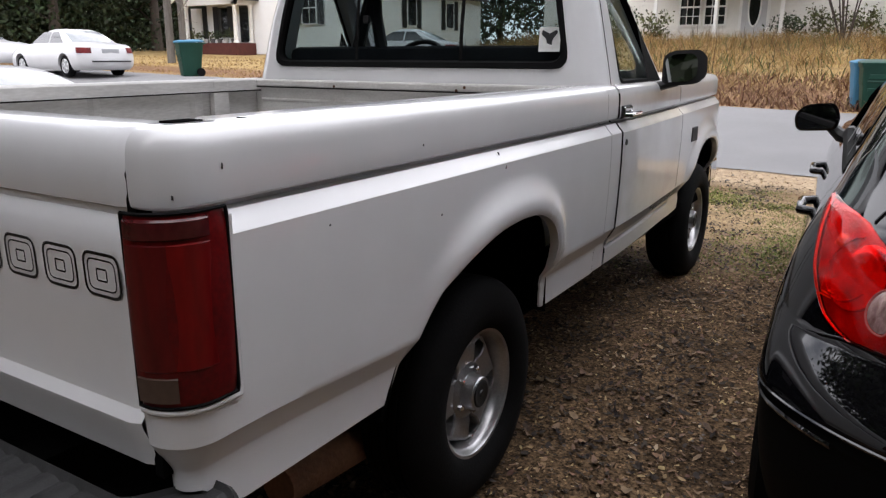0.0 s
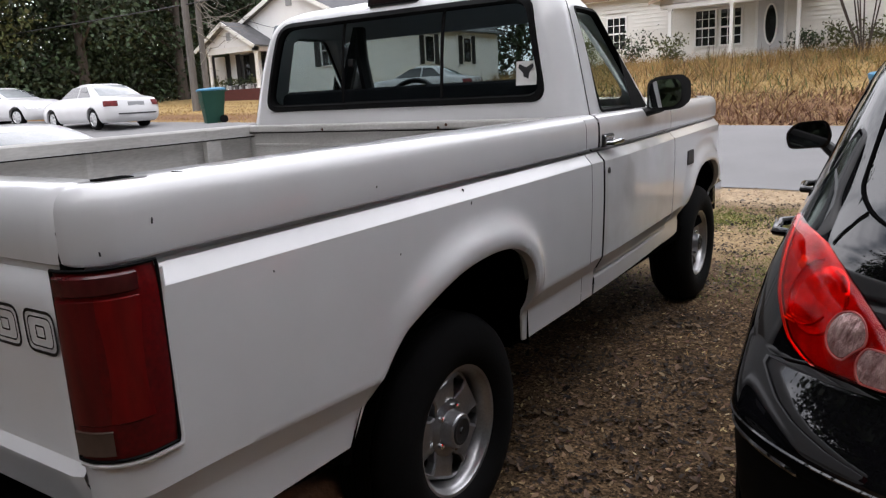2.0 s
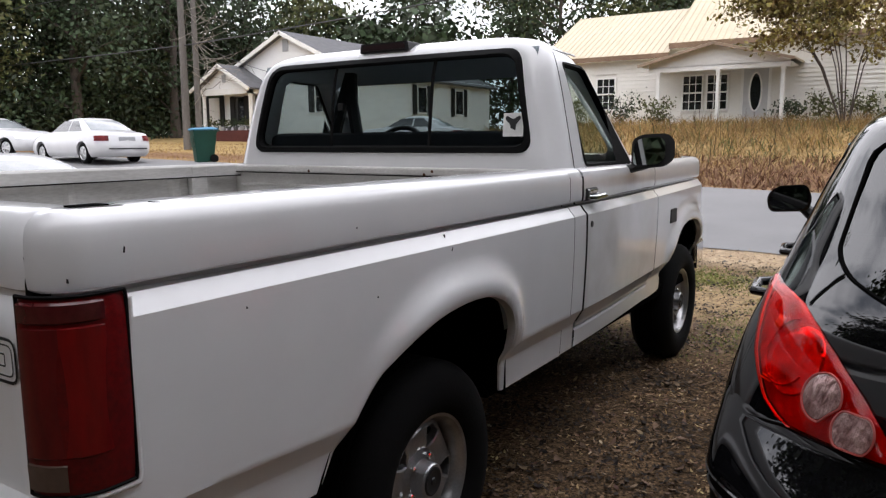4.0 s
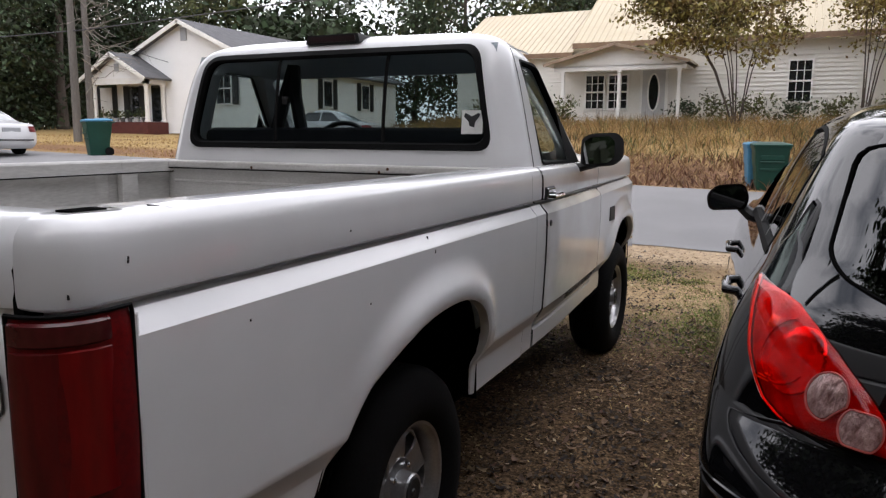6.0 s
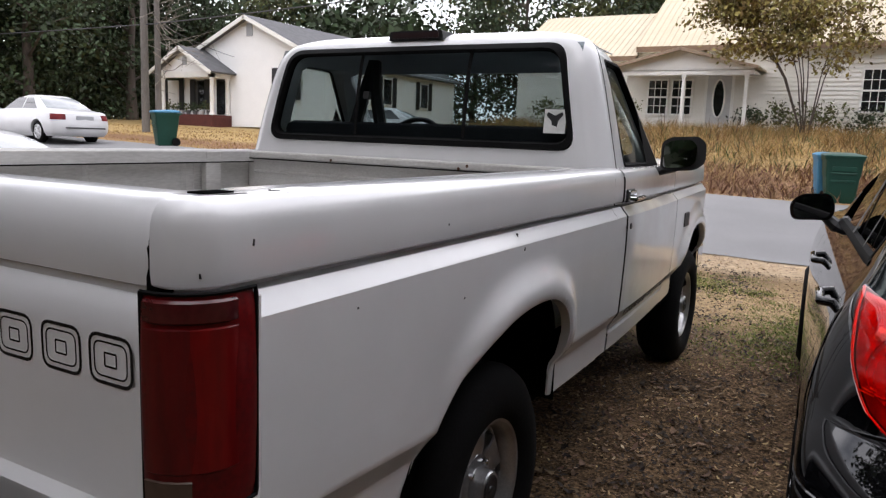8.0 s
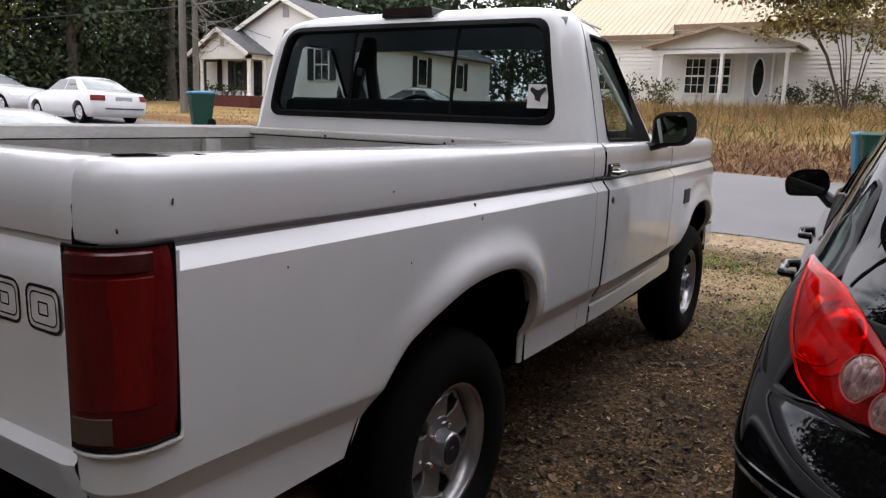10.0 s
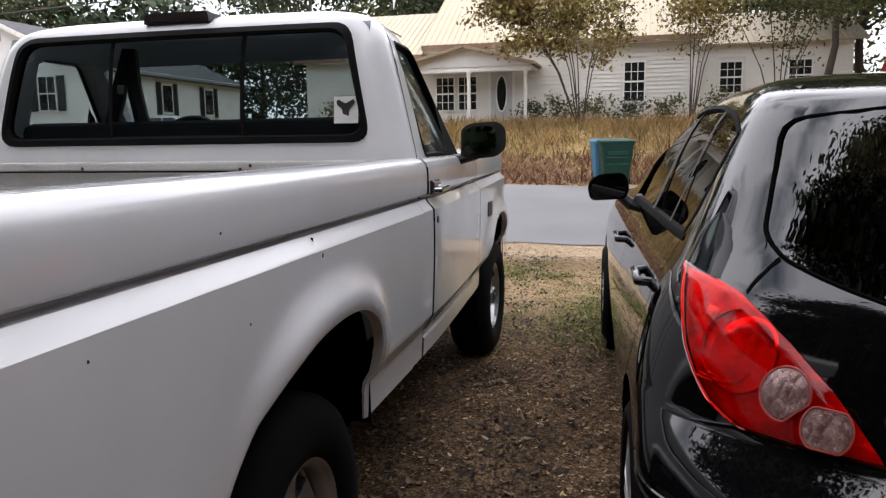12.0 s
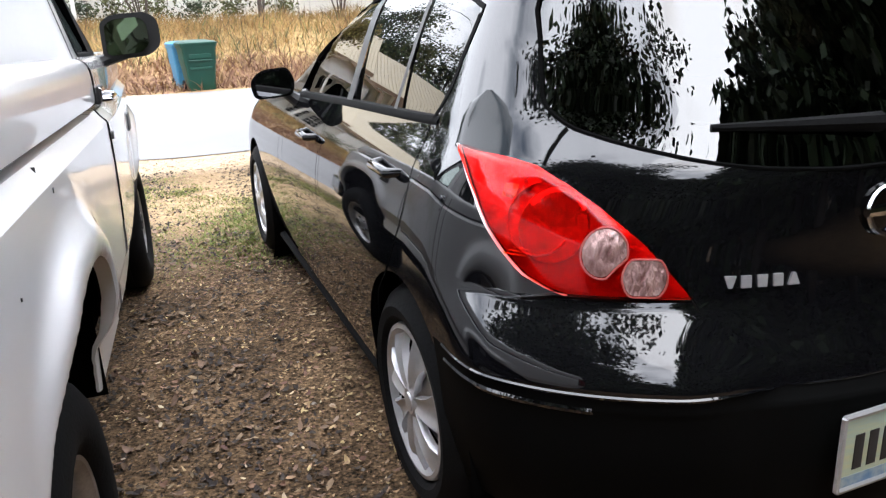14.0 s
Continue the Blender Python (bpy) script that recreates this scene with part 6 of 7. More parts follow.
part("side_wall", boxes(((XL, WY + 0.17, WB - 0.6), (XL + 0.12, WY + 8, EAVE_L)), ((XR - 0.12, WY + 0.17, WB - 0.6), (XR, WY + 8, EAVE_R))), SIDING, house)
for gx_, ge, ga in ((XL, EAVE_L, 6.75), (XR, EAVE_R, 7.6)):
    part("gable", ([(gx_, WY, ge), (gx_, WY + 8, ge), (gx_, WY + 4, ga)], [(0, 1, 2)]), SIDING, house)
ribbed_roof("roof_low", house, XL - 0.35, XM, WY - 0.4, EAVE_L - 0.02, WY + 4, 6.8, back=(WY + 8.4, EAVE_L))
ribbed_roof("roof", house, XM, XR + 0.35, WY - 0.4, EAVE_R - 0.02, WY + 4.4, 7.75, "cream ribbed metal roof", back=(WY + 8.6, EAVE_R))
# brown fascia, its tone also carrying the dark shadow line under the eaves
part("fascia", boxes(((XL - 0.35, WY - 0.43, EAVE_L - 0.20), (XM, WY - 0.39, EAVE_L - 0.03)), ((XM, WY - 0.43, EAVE_R - 0.22), (XR + 0.35, WY - 0.39, EAVE_R - 0.03))), mat("shaded_brown_fascia", (0.24, 0.16, 0.105), (0.13, 0.085, 0.055), rough=0.85, scale=2, fine=25), house)
part("soffit", boxes(((XL, WY - 0.39, EAVE_L - 0.2), (XM, WY, EAVE_L - 0.17)), ((XM, WY - 0.39, EAVE_R - 0.22), (XR + 0.2, WY, EAVE_R - 0.19))), TRIM_WHITE, house)
part("corner_board", boxes(((XR - 0.06, WY - 0.05, WB - 0.3), (XR + 0.06, WY + 0.03, EAVE_R - 0.2))), TRIM_WHITE, house)
part("foundation", boxes(((XL, WY + 0.0, WB - 0.7), (XR, WY + 0.2, WB))), mat("block_wall", (0.36, 0.34, 0.31), (0.24, 0.22, 0.2), rough=0.9, scale=2, fine=12), house)
for a, b, c, d in win_a + win_b + win_c:
    window_unit(house, a, b, c, d, WY - 0.02, 2, 2)
dr = part("front_door", boxes(((DOORX[0], WY - 0.05, DOORZ[0]), (DOORX[1], WY + 0.0, DOORZ[1])), bevel=0.01), mat("grey_door", (0.52, 0.52, 0.52), (0.45, 0.45, 0.45), rough=0.5), house, "grey door with a tall oval light")
oval = [((DOORX[0] + DOORX[1]) / 2 + 0.20 * math.cos(a), 3.06 + 0.66 * math.sin(a)) for a in np.linspace(0, 2 * math.pi, 33)[:-1]]
part("oval_light", clean(prism(oval, WY - 0.058, WY - 0.048, "y")), WINDOW_DARK, dr)
part("oval_frame", tube([(a, WY - 0.055, b) for a, b in oval + oval[:1]], 0.03, 6, False), TRIM_WHITE, dr)
part("door_frame", boxes(((DOORX[0] - 0.09, WY - 0.06, DOORZ[0]), (DOORX[0], WY + 0.0, DOORZ[1] + 0.09)), ((DOORX[1], WY - 0.06, DOORZ[0]), (DOORX[1] + 0.09, WY + 0.0, DOORZ[1] + 0.09)), ((DOORX[0], WY - 0.06, DOORZ[1]), (DOORX[1], WY + 0.0, DOORZ[1] + 0.09))), TRIM_WHITE, house)
# porch with a shallow gable
PY = 24.5
part("porch_floor", boxes(((-6.98, PY - 0.1, 1.55), (-2.5, WY, 1.93)), bevel=0.01), mat("porch_boards", (0.62, 0.60, 0.54), (0.5, 0.48, 0.42), rough=0.8), house)
for x in (-6.78, -4.77, -2.76):
    part("porch_post", boxes(((x - 0.055, PY, 1.93), (x + 0.055, PY + 0.11, 3.72)), ((x - 0.08, PY - 0.025, 1.93), (x + 0.08, PY + 0.135, 2.03)), ((x - 0.08, PY - 0.025, 3.64), (x + 0.08, PY + 0.135, 3.74)), bevel=0.004), TRIM_WHITE, house)
px0_, px1_, pm = -7.42, -2.40, -4.90
part("porch_gable", ([(px0_ + 0.3, PY, 3.74), (px1_ - 0.15, PY, 3.74), (px1_ - 0.15, PY, 4.02), (pm, PY, 4.56), (px0_ + 0.3, PY, 4.05)], [(0, 1, 2, 3, 4)]), TRIM_WHITE, house)
part("porch_beam", boxes(((px0_ + 0.3, PY - 0.02, 3.72), (px1_ - 0.15, PY + 0.12, 3.86))), TRIM_WHITE, house)
for a, b in (((px0_, 3.98), (pm, 4.62)), ((px1_, 3.98), (pm, 4.62))):
    part("porch_roof", clean(slab([(a[0], PY - 0.35, a[1]), (b[0], PY - 0.35, b[1]), (b[0], WY + 0.3, b[1] + 0.04), (a[0], WY + 0.3, a[1] + 0.04)], 0.05)), METAL_ROOF, house)
    part("barge_board", clean(slab([(a[0], PY - 0.38, a[1] - 0.01), (b[0], PY - 0.38, b[1] - 0.01), (b[0], PY - 0.34, b[1] - 0.01), (a[0], PY - 0.34, a[1] - 0.01)], 0.09)), mat("barge_wood", (0.36, 0.27, 0.20), (0.22, 0.16, 0.11), rough=0.85, scale=3, fine=30), house)
part("porch_ceiling", boxes(((px0_ + 0.3, PY, 3.86), (px1_ - 0.15, WY, 3.89))), TRIM_WHITE, house)
# set-back wing
SY = 28.6
part("wing_wall", boxes(((XR, SY + 0.02, 1.0), (8.6, SY + 0.15, 4.75))), SIDING, house)
tagged(part("clapboard_wing", clapboards(XR + 0.05, 8.6, 1.4, 4.75, SY, 0.145, [(4.0, 4.95, 2.9, 4.2), (6.4, 7.3, 2.9, 4.2)]), SIDING, house), kind="stuff")
for x in (4.07, 6.47):
    window_unit(house, x, x + 0.75, 3.0, 4.1, SY - 0.02)
ribbed_roof("wing_roof", house, XR + 0.36, 9.0, SY - 0.4, 4.75, SY + 3.5, 6.4)

# gabled white house on the other lot
lh = thing("gabled_house", "white gabled house with grey shingle roof and columned porch", "house", m=pose(0.25, 0.15, 0.08))
HX0, HX1, HY0, HY1, HB, HE, HA = -33.0, -23.0, 27.6, 40.9, 1.9, 4.9, 7.15
hm = (HX0 + HX1) / 2
part("front_wall", boxes(((HX0, HY0, HB - 0.5), (HX1, HY0 + 0.15, HE))), WHITE_BOARD, lh)
part("gable", ([(HX0, HY0 - 0.005, HE - 0.02), (HX1, HY0 - 0.005, HE - 0.02), (hm, HY0 - 0.005, HA - 0.15)], [(0, 1, 2)]), WHITE_BOARD, lh)
part("side_wall", boxes(((HX1 - 0.15, HY0 + 0.15, HB - 0.5), (HX1, HY1, HE))), WHITE_BOARD, lh)
for s in (-1, 1):
    e = HX0 - 0.4 if s < 0 else HX1 + 0.4
    part("roof", clean(slab([(e, HY0 - 0.45, HE - 0.2), (hm, HY0 - 0.45, HA), (hm, HY1 + 0.4, HA), (e, HY1 + 0.4, HE - 0.2)], 0.12)), SHINGLE, lh, "grey shingle roof")
    part("barge_board", clean(slab([(e, HY0 - 0.50, HE - 0.22), (hm, HY0 - 0.50, HA - 0.02), (hm, HY0 - 0.44, HA - 0.02), (e, HY0 - 0.44, HE - 0.22)], 0.2)), TRIM_WHITE, lh)
part("gable_vent", boxes(((hm - 0.2, HY0 - 0.06, 6.1), (hm + 0.2, HY0 - 0.01, 6.75))), GREY_SIDING, lh)


def shuttered(x0, x1, z0, z1, y):
    w = window_unit(lh, x0, x1, z0, z1, y, 1, 1)
    for a in (x0 - 0.5, x1 + 0.1):
        part("shutter", boxes(((a, y - 0.05, z0 - 0.05), (a + 0.4, y - 0.01, z1 + 0.05)), bevel=0.006), SHUTTER, w)


for x in (-25.9,):
    shuttered(x, x + 0.9, 2.9, 4.4, HY0 - 0.06)
# windows on the side wall
for y in (32.6, 36.6):
    w = part("window", boxes(((HX1 + 0.02, y, 2.85), (HX1 + 0.06, y + 0.95, 4.4))), TRIM_WHITE, lh)
    part("pane", boxes(((HX1 + 0.062, y + 0.08, 2.95), (HX1 + 0.068, y + 0.87, 4.3))), WINDOW_DARK, w)
    for a in (y - 0.45, y + 1.0):
        part("shutter", boxes(((HX1 + 0.03, a, 2.8), (HX1 + 0.07, a + 0.4, 4.45)), bevel=0.006), SHUTTER, w)
# its porch
QX0, QX1, QY, QF, QE, QA = -33.35, -29.35, 26.2, 1.97, 4.30, 5.52
qm = (QX0 + QX1) / 2
part("porch_floor", boxes(((QX0, QY, 1.2), (QX1, HY0, QF))), BRICK_RED, lh, "red brick porch base")
for x, y in ((QX0 + 0.15, QY + 0.15), (QX1 - 0.15, QY + 0.15), (QX1 - 0.15, HY0 - 0.15)):
    part("column", clean(lathe([(0.0, 0.0), (0.15, 0.0), (0.15, 0.08), (0.11, 0.12), (0.10, 1.8), (0.13, 1.86), (0.15, 1.95), (0.0, 1.95)], 14)), TRIM_WHITE, lh, smooth=40).matrix_basis = pose(x, y, QF, 0, -90, 0)
part("porch_beam", boxes(((QX0, QY, 3.9), (QX1, QY + 0.25, 4.2)), ((QX1 - 0.25, QY, 3.9), (QX1, HY0, 4.2))), TRIM_WHITE, lh)
part("porch_gable", ([(QX0, QY + 0.02, 4.2), (QX1, QY + 0.02, 4.2), (qm, QY + 0.02, QA - 0.12)], [(0, 1, 2)]), WHITE_BOARD, lh)
part("porch_vent", boxes(((qm - 0.15, QY - 0.02, 4.55), (qm + 0.15, QY + 0.015, 4.95))), GREY_SIDING, lh)
for s in (-1, 1):
    e = QX0 - 0.4 if s < 0 else QX1 + 0.4
    part("porch_roof", clean(slab([(e, QY - 0.4, QE - 0.12), (qm, QY - 0.4, QA), (qm, HY0 + 0.2, QA), (e, HY0 + 0.2, QE - 0.12)], 0.1)), SHINGLE, lh)
    part("porch_barge", clean(slab([(e, QY - 0.45, QE - 0.13), (qm, QY - 0.45, QA - 0.01), (qm, QY - 0.39, QA - 0.01), (e, QY - 0.39, QE - 0.13)], 0.18)), TRIM_WHITE, lh)
door_l = part("front_door", boxes(((-34.15, HY0 - 0.14, QF), (-33.30, HY0 - 0.08, 3.85)), bevel=0.01), TRIM_WHITE, lh)
for x in (-34.55, -33.25):
    part("sidelight", boxes(((x, HY0 - 0.12, QF + 0.05), (x + 0.30, HY0 - 0.06, 3.95)), bevel=0.006), SHUTTER, door_l)
porch_window = part("porch_window", boxes(((-32.0, HY0 - 0.11, QF + 0.35), (-31.3, HY0 - 0.06, 3.85))), WINDOW_DARK, lh)
for x in (-32.4, -31.25):
    part("shutter", boxes(((x, HY0 - 0.12, QF + 0.3), (x + 0.36, HY0 - 0.06, 3.9)), bevel=0.006), SHUTTER, porch_window)
part("second_door", boxes(((-30.35, HY0 - 0.12, QF + 0.05), (-29.5, HY0 - 0.06, 3.9)), bevel=0.01), WINDOW_DARK, lh)
part("porch_soffit", boxes(((QX0, QY + 0.1, 4.16), (QX1, HY0, 4.2))), TRIM_WHITE, lh)
for k in range(7):
    x = QX0 + 0.3 + k * 0.52
    pot = thing("potted_plant", "small potted plant on the porch", "plant", "porch plants", pose(x + 0.25, QY + 0.5, QF + 0.08))
    part("pot", clean(lathe([(0.0, 0.0), (0.10, 0.0), (0.14, 0.22), (0.12, 0.22), (0.0, 0.2)], 12)), mat("pot_%d" % k, random.choice([(0.3, 0.1, 0.06), (0.5, 0.5, 0.48), (0.12, 0.12, 0.12)])), pot).matrix_basis = pose(0, 0, 0, 0, -90, 0)
    vs, fs = [], []
    for j in range(60):
        c = Vector((random.gauss(0, 0.14), random.gauss(0, 0.14), 0.42 + random.gauss(0, 0.13)))
        u, w = [Vector((random.gauss(0, 1), random.gauss(0, 1), random.gauss(0, 1))).normalized() * 0.06 for _ in range(2)]
        i = len(vs)
        vs += [c - u, c + w, c + u, c - w]
        fs.append((i, i + 1, i + 2, i + 3))
    part("foliage", (vs, fs), random.choice([LEAF_DARK, LEAF_OLIVE]), pot)

# far houses to the east
rh = thing("red_roofed_house", "house with a red metal roof behind trees", "house")
part("wall", boxes(((16.0, 42.0, 1.6), (26.0, 50.0, 4.5))), SIDING, rh)
for gxx in (16.0, 26.0):
    part("gable", ([(gxx, 42, 4.5), (gxx, 50, 4.5), (gxx, 46, 6.9)], [(0, 1, 2)]), SIDING, rh)
for a in (41.4, 50.6):
    part("roof", clean(slab([(15.5, a, 4.25), (26.5, a, 4.25), (26.5, 46, 7.15), (15.5, 46, 7.15)], 0.08)), RED_ROOF, rh, "red metal roof")
gh = thing("grey_house", "grey sided house with white-framed windows", "house")
part("wall", boxes(((16.0, 28.0, 1.2), (27.0, 36.0, 6.2))), GREY_SIDING, gh)
tagged(part("clapboard", clapboards(16.0, 27.0, 1.2, 6.2, 27.99, 0.16), GREY_SIDING, gh), kind="stuff")
for x in (16.8, 17.9, 19.0, 21.0, 22.1):
    window_unit(gh, x, x + 0.8, 2.6, 3.9, 27.95, 0, 1, 0.09)
part("roof", clean(slab([(15.5, 27.4, 6.1), (27.5, 27.4, 6.1), (27.5, 32, 8.4), (15.5, 32, 8.4)], 0.1)), SHINGLE, gh)

# ---- trees and plants ----
def leaf_cloud(centres, per, spread, size, rng, flat=0.0):
    """Many small bent leaves round the centres."""
    n = len(centres) * per
    c = np.repeat(np.array(centres), per, axis=0) + rng.normal(0, 1, (n, 3)) * np.array(spread)
    a = rng.normal(0, 1, (n, 3))
    a /= np.linalg.norm(a, axis=1)[:, None]
    b = rng.normal(0, 1, (n, 3))
    b -= a * np.sum(a * b, axis=1)[:, None]
    b /= np.linalg.norm(b, axis=1)[:, None]
    s = size * rng.uniform(0.6, 1.35, (n, 1))
    a, b = a * s, b * s * 0.55
    v = np.stack([c - a, c + b, c + a, c - b], axis=1).reshape(-1, 3)
    f = np.arange(n * 4).reshape(-1, 4)
    return v.tolist(), [tuple(q) for q in f.tolist()]


def tree(x, y, height, crown, base, leaves, size, material, seed, label, trunk=0.22, clusters=60, lean=0.0, group="trees of the lot", name="tree"):
    """Tapered trunk, forking limbs, and clumps of leaves at their ends."""
    rng = np.random.default_rng(seed)
    z0 = ground_z(x, y) - 0.1
    t = thing(name, label, "tree", group, pose(x, y, z0))
    pts = [(lean * k * height * 0.1 + rng.normal(0, 0.05) * k, rng.normal(0, 0.05) * k, height * 0.8 * k / 6) for k in range(7)]
    geo = [tube(pts, [trunk * (1.25 if k == 0 else 1 - 0.14 * k) for k in range(7)], 9)]
    tips = []
    for k in range(14):
        i = rng.integers(1, 6)
        h0 = base + (height * 0.75 - base) * (k + 0.5) / 14
        j = min(5, int(h0 / (height * 0.8) * 6))
        p = Vector(pts[j]).lerp(Vector(pts[j + 1]), (h0 / (height * 0.8) * 6) % 1)
        a = rng.uniform(0, 2 * math.pi)
        reach = crown * rng.uniform(0.55, 1.0) * (1 - 0.45 * max(0, (h0 - height * 0.45) / (height * 0.5)))
        mid = p + Vector((math.cos(a) * reach * 0.5, math.sin(a) * reach * 0.5, reach * 0.30))
        end = p + Vector((math.cos(a) * reach, math.sin(a) * reach, reach * rng.uniform(0.2, 0.75)))
        geo.append(tube([p, mid, end], [trunk * 0.32, trunk * 0.18, trunk * 0.05], 5, False))
        tips += [mid, end, mid.lerp(end, 0.5)]
        e2 = mid + Vector((rng.normal(0, 0.4), rng.normal(0, 0.4), rng.uniform(0.2, 0.6))) * reach * 0.6
        geo.append(tube([mid, e2], [trunk * 0.14, trunk * 0.04], 4, False))
        tips.append(e2)
    tips.append(Vector(pts[-1]) + Vector((0, 0, height * 0.12)))
    part("trunk", joined(*geo), BARK, t, smooth=50)
    idx = rng.integers(0, len(tips), clusters)
    cen = [tuple(tips[i] + Vector(rng.normal(0, crown * 0.16, 3))) for i in idx]
    k = crown * 0.14
    part("crown", leaf_cloud(cen, max(1, leaves // clusters), (k, k, k * 0.7), size, rng), material, t)
    return t


DARKTREE = "tall dark green broadleaf tree at the wood's edge"
spots = [(-41, 17, 15, 5.0), (-38, 22, 17, 5.5), (-44, 24, 16, 5), (-48, 19, 16, 5), (-37.5, 28, 15, 4.5), (-53, 15, 16, 5.5), (-46, 31, 18, 6), (-56, 22, 17, 6), (-40, 36, 17, 5), (-62, 14, 17, 6), (-66, 24, 18, 6), (-41.5, 13, 13, 4.5)]
for k, (x, y, hgt, cr) in enumerate(spots):
    tree(x, y, hgt, cr, 1.2, 15000, 0.14, LEAF_DARK if k % 3 else LEAF_OLIVE, 100 + k, DARKTREE, 0.3, 220, group="wood beside the lawn")
back = [(-36, 52), (-29, 56), (-22, 50), (-16, 54), (-10, 50), (-4, 56), (2, 52), (8, 50), (-20, 62), (-8, 64), (5, 62), (14, 58), (24, 56), (-43, 46), (32, 50), (38, 42)]
for k, (x, y) in enumerate(back):
    tree(x, y, 15 + (k * 37 % 5), 5.2, 2.5, 9000, 0.18, LEAF_OLIVE if k % 2 else LEAF_DARK, 200 + k, "broadleaf tree behind the houses", 0.28, 160, group="trees behind the houses")
for k, (x, y, hgt, tr) in enumerate([(11.3, 26.7, 13, 0.36), (11.7, 21.8, 14, 0.42), (8.3, 31, 12, 0.25), (14.5, 34, 13, 0.28), (19, 22, 14, 0.3), (9.6, 24.2, 9, 0.14), (7.4, 27.2, 10, 0.16), (9.2, 30.0, 11, 0.2), (12.8, 31, 11, 0.2)]):
    tree(x, y, hgt, 4.2, 3.2, 7000, 0.11, LEAF_OLIVE if k % 2 else LEAF_DARK, 300 + k, "broadleaf tree with a dark bare trunk", tr, 80, group="trees east of the house")
for k, (x, y, hgt, cr) in enumerate([(-5.5, -17, 9.5, 4.2), (1.5, -14.5, 9.0, 3.6), (8.5, -14, 15, 5), (13, -7, 13, 4.6), (16, 1, 13, 4.5), (20, -13, 15, 5), (5.0, -20, 17, 5.5), (-12, -22, 15, 5), (12.5, 8, 12, 4), (-15, -13, 10, 4.6), (-21, -9, 10, 4.6), (-14.5, -6, 8, 3.6), (4.6, -9.5, 11.5, 3.8), (2.9, -9.5, 10.5, 3.2), (9.5, -4, 11, 4), (10.5, 3.5, 11, 4), (8.5, -9, 12, 4)]):
    tree(x, y, hgt, cr, 1.0, 13000, 0.28, LEAF_DARK, 400 + k, "dark tree behind the yard", 0.26, 100, group="trees behind the yard")
for k, (x, y, hgt, cr, base) in enumerate([(-6.8, -5.2, 14.5, 5.2, 2.2), (-8.2, -9.8, 13.0, 4.2, 2.6), (5.6, -8.6, 10.0, 3.6, 2.0), (8.6, -4.0, 11.5, 4.0, 2.5)]):
    tree(x, y, hgt, cr, base, 42000, 0.19, LEAF_DARK, 470 + k, "tall leafy tree over the yard", 0.24, 300, group="shade trees of the yard")


def sapling(x, y, seed, hgt, spread, leaves, size, material, label, stems=7):
    rng = np.random.default_rng(seed)
    z0 = ground_z(x, y)
    t = thing("sapling", label, "shrub", "", pose(x, y, z0))
    geo, tips = [], []
    for k in range(stems):
        a = rng.uniform(0, 2 * math.pi)
        r = spread * rng.uniform(0.25, 1.0)
        pts = [Vector((0.08 * math.cos(a), 0.08 * math.sin(a), 0)), Vector((r * 0.3 * math.cos(a), r * 0.3 * math.sin(a), hgt * 0.4)), Vector((r * 0.65 * math.cos(a), r * 0.65 * math.sin(a), hgt * 0.72)), Vector((r * math.cos(a), r * math.sin(a), hgt * rng.uniform(0.85, 1.0)))]
        geo.append(tube(pts, [0.026, 0.018, 0.011, 0.004], 5, False))
        tips += [pts[3], pts[2].lerp(pts[3], 0.5), pts[3].lerp(pts[2], 0.2), pts[3] + Vector((0, 0, 0.25)), pts[3].lerp(pts[2], 0.35)]
        for j in range(4):
            q = pts[1].lerp(pts[3], rng.uniform(0.2, 0.9))
            e = q + Vector((rng.normal(0, 0.35), rng.normal(0, 0.35), rng.uniform(0.05, 0.5)))
            geo.append(tube([q, e], [0.010, 0.003], 4, False))
            tips.append(e)
    part("wood", joined(*geo), BARK, t)
    idx = rng.integers(0, len(tips), 70)
    part("leaves", leaf_cloud([tuple(tips[i] + Vector(rng.normal(0, 0.22, 3))) for i in idx], leaves // 70, (0.34, 0.34, 0.17), size, rng), material, t)


sapling(-0.75, 22.6, 11, 4.25, 2.5, 11000, 0.07, LEAF_YELLOW, "many-stemmed sapling with yellowing leaves before the house", 9)
sapling(2.6, 22.8, 12, 4.3, 2.0, 4200, 0.06, LEAF_YELLOW, "thin sapling with yellowing leaves beside the house", 6)
sapling(5.2, 23.5, 13, 4.2, 2.0, 4900, 0.06, LEAF_OLIVE, "thin olive sapling beside the house", 6)
for k, (x, y, r, hgt) in enumerate([(-2.6, 25.6, 0.5, 0.8), (-1.6, 25.4, 0.7, 1.1), (-0.4, 25.7, 0.7, 1.0), (0.8, 25.8, 0.6, 0.8), (2.0, 25.6, 0.6, 0.9), (-6.6, 23.9, 0.5, 0.9), (-8.0, 24.4, 0.7, 1.2), (-9.6, 24.3, 0.7, 1.0), (3.6, 25.5, 0.7, 1.1), (-27.2, 28.6, 0.8, 0.9), (-26.3, 28.8, 0.7, 0.8)]):
    rng = np.random.default_rng(500 + k)
    sh = thing("shrub", "low leafy weed shrub along the wall", "shrub", "shrubs along the wall", pose(x, y, ground_z(x, y)))
    part("wood", joined(*[tube([(0, 0, 0), tuple(rng.normal(0, r * 0.4, 2)) + (hgt * rng.uniform(0.6, 1),)], [0.012, 0.004], 4, False) for _ in range(9)]), BARK, sh)
    part("leaves", leaf_cloud([tuple(rng.normal(0, r * 0.45, 2)) + (hgt * rng.uniform(0.25, 0.95),) for _ in range(26)], 16, (0.16, 0.16, 0.12), 0.06, rng), LEAF_OLIVE if k % 3 else LEAF_DARK, sh)

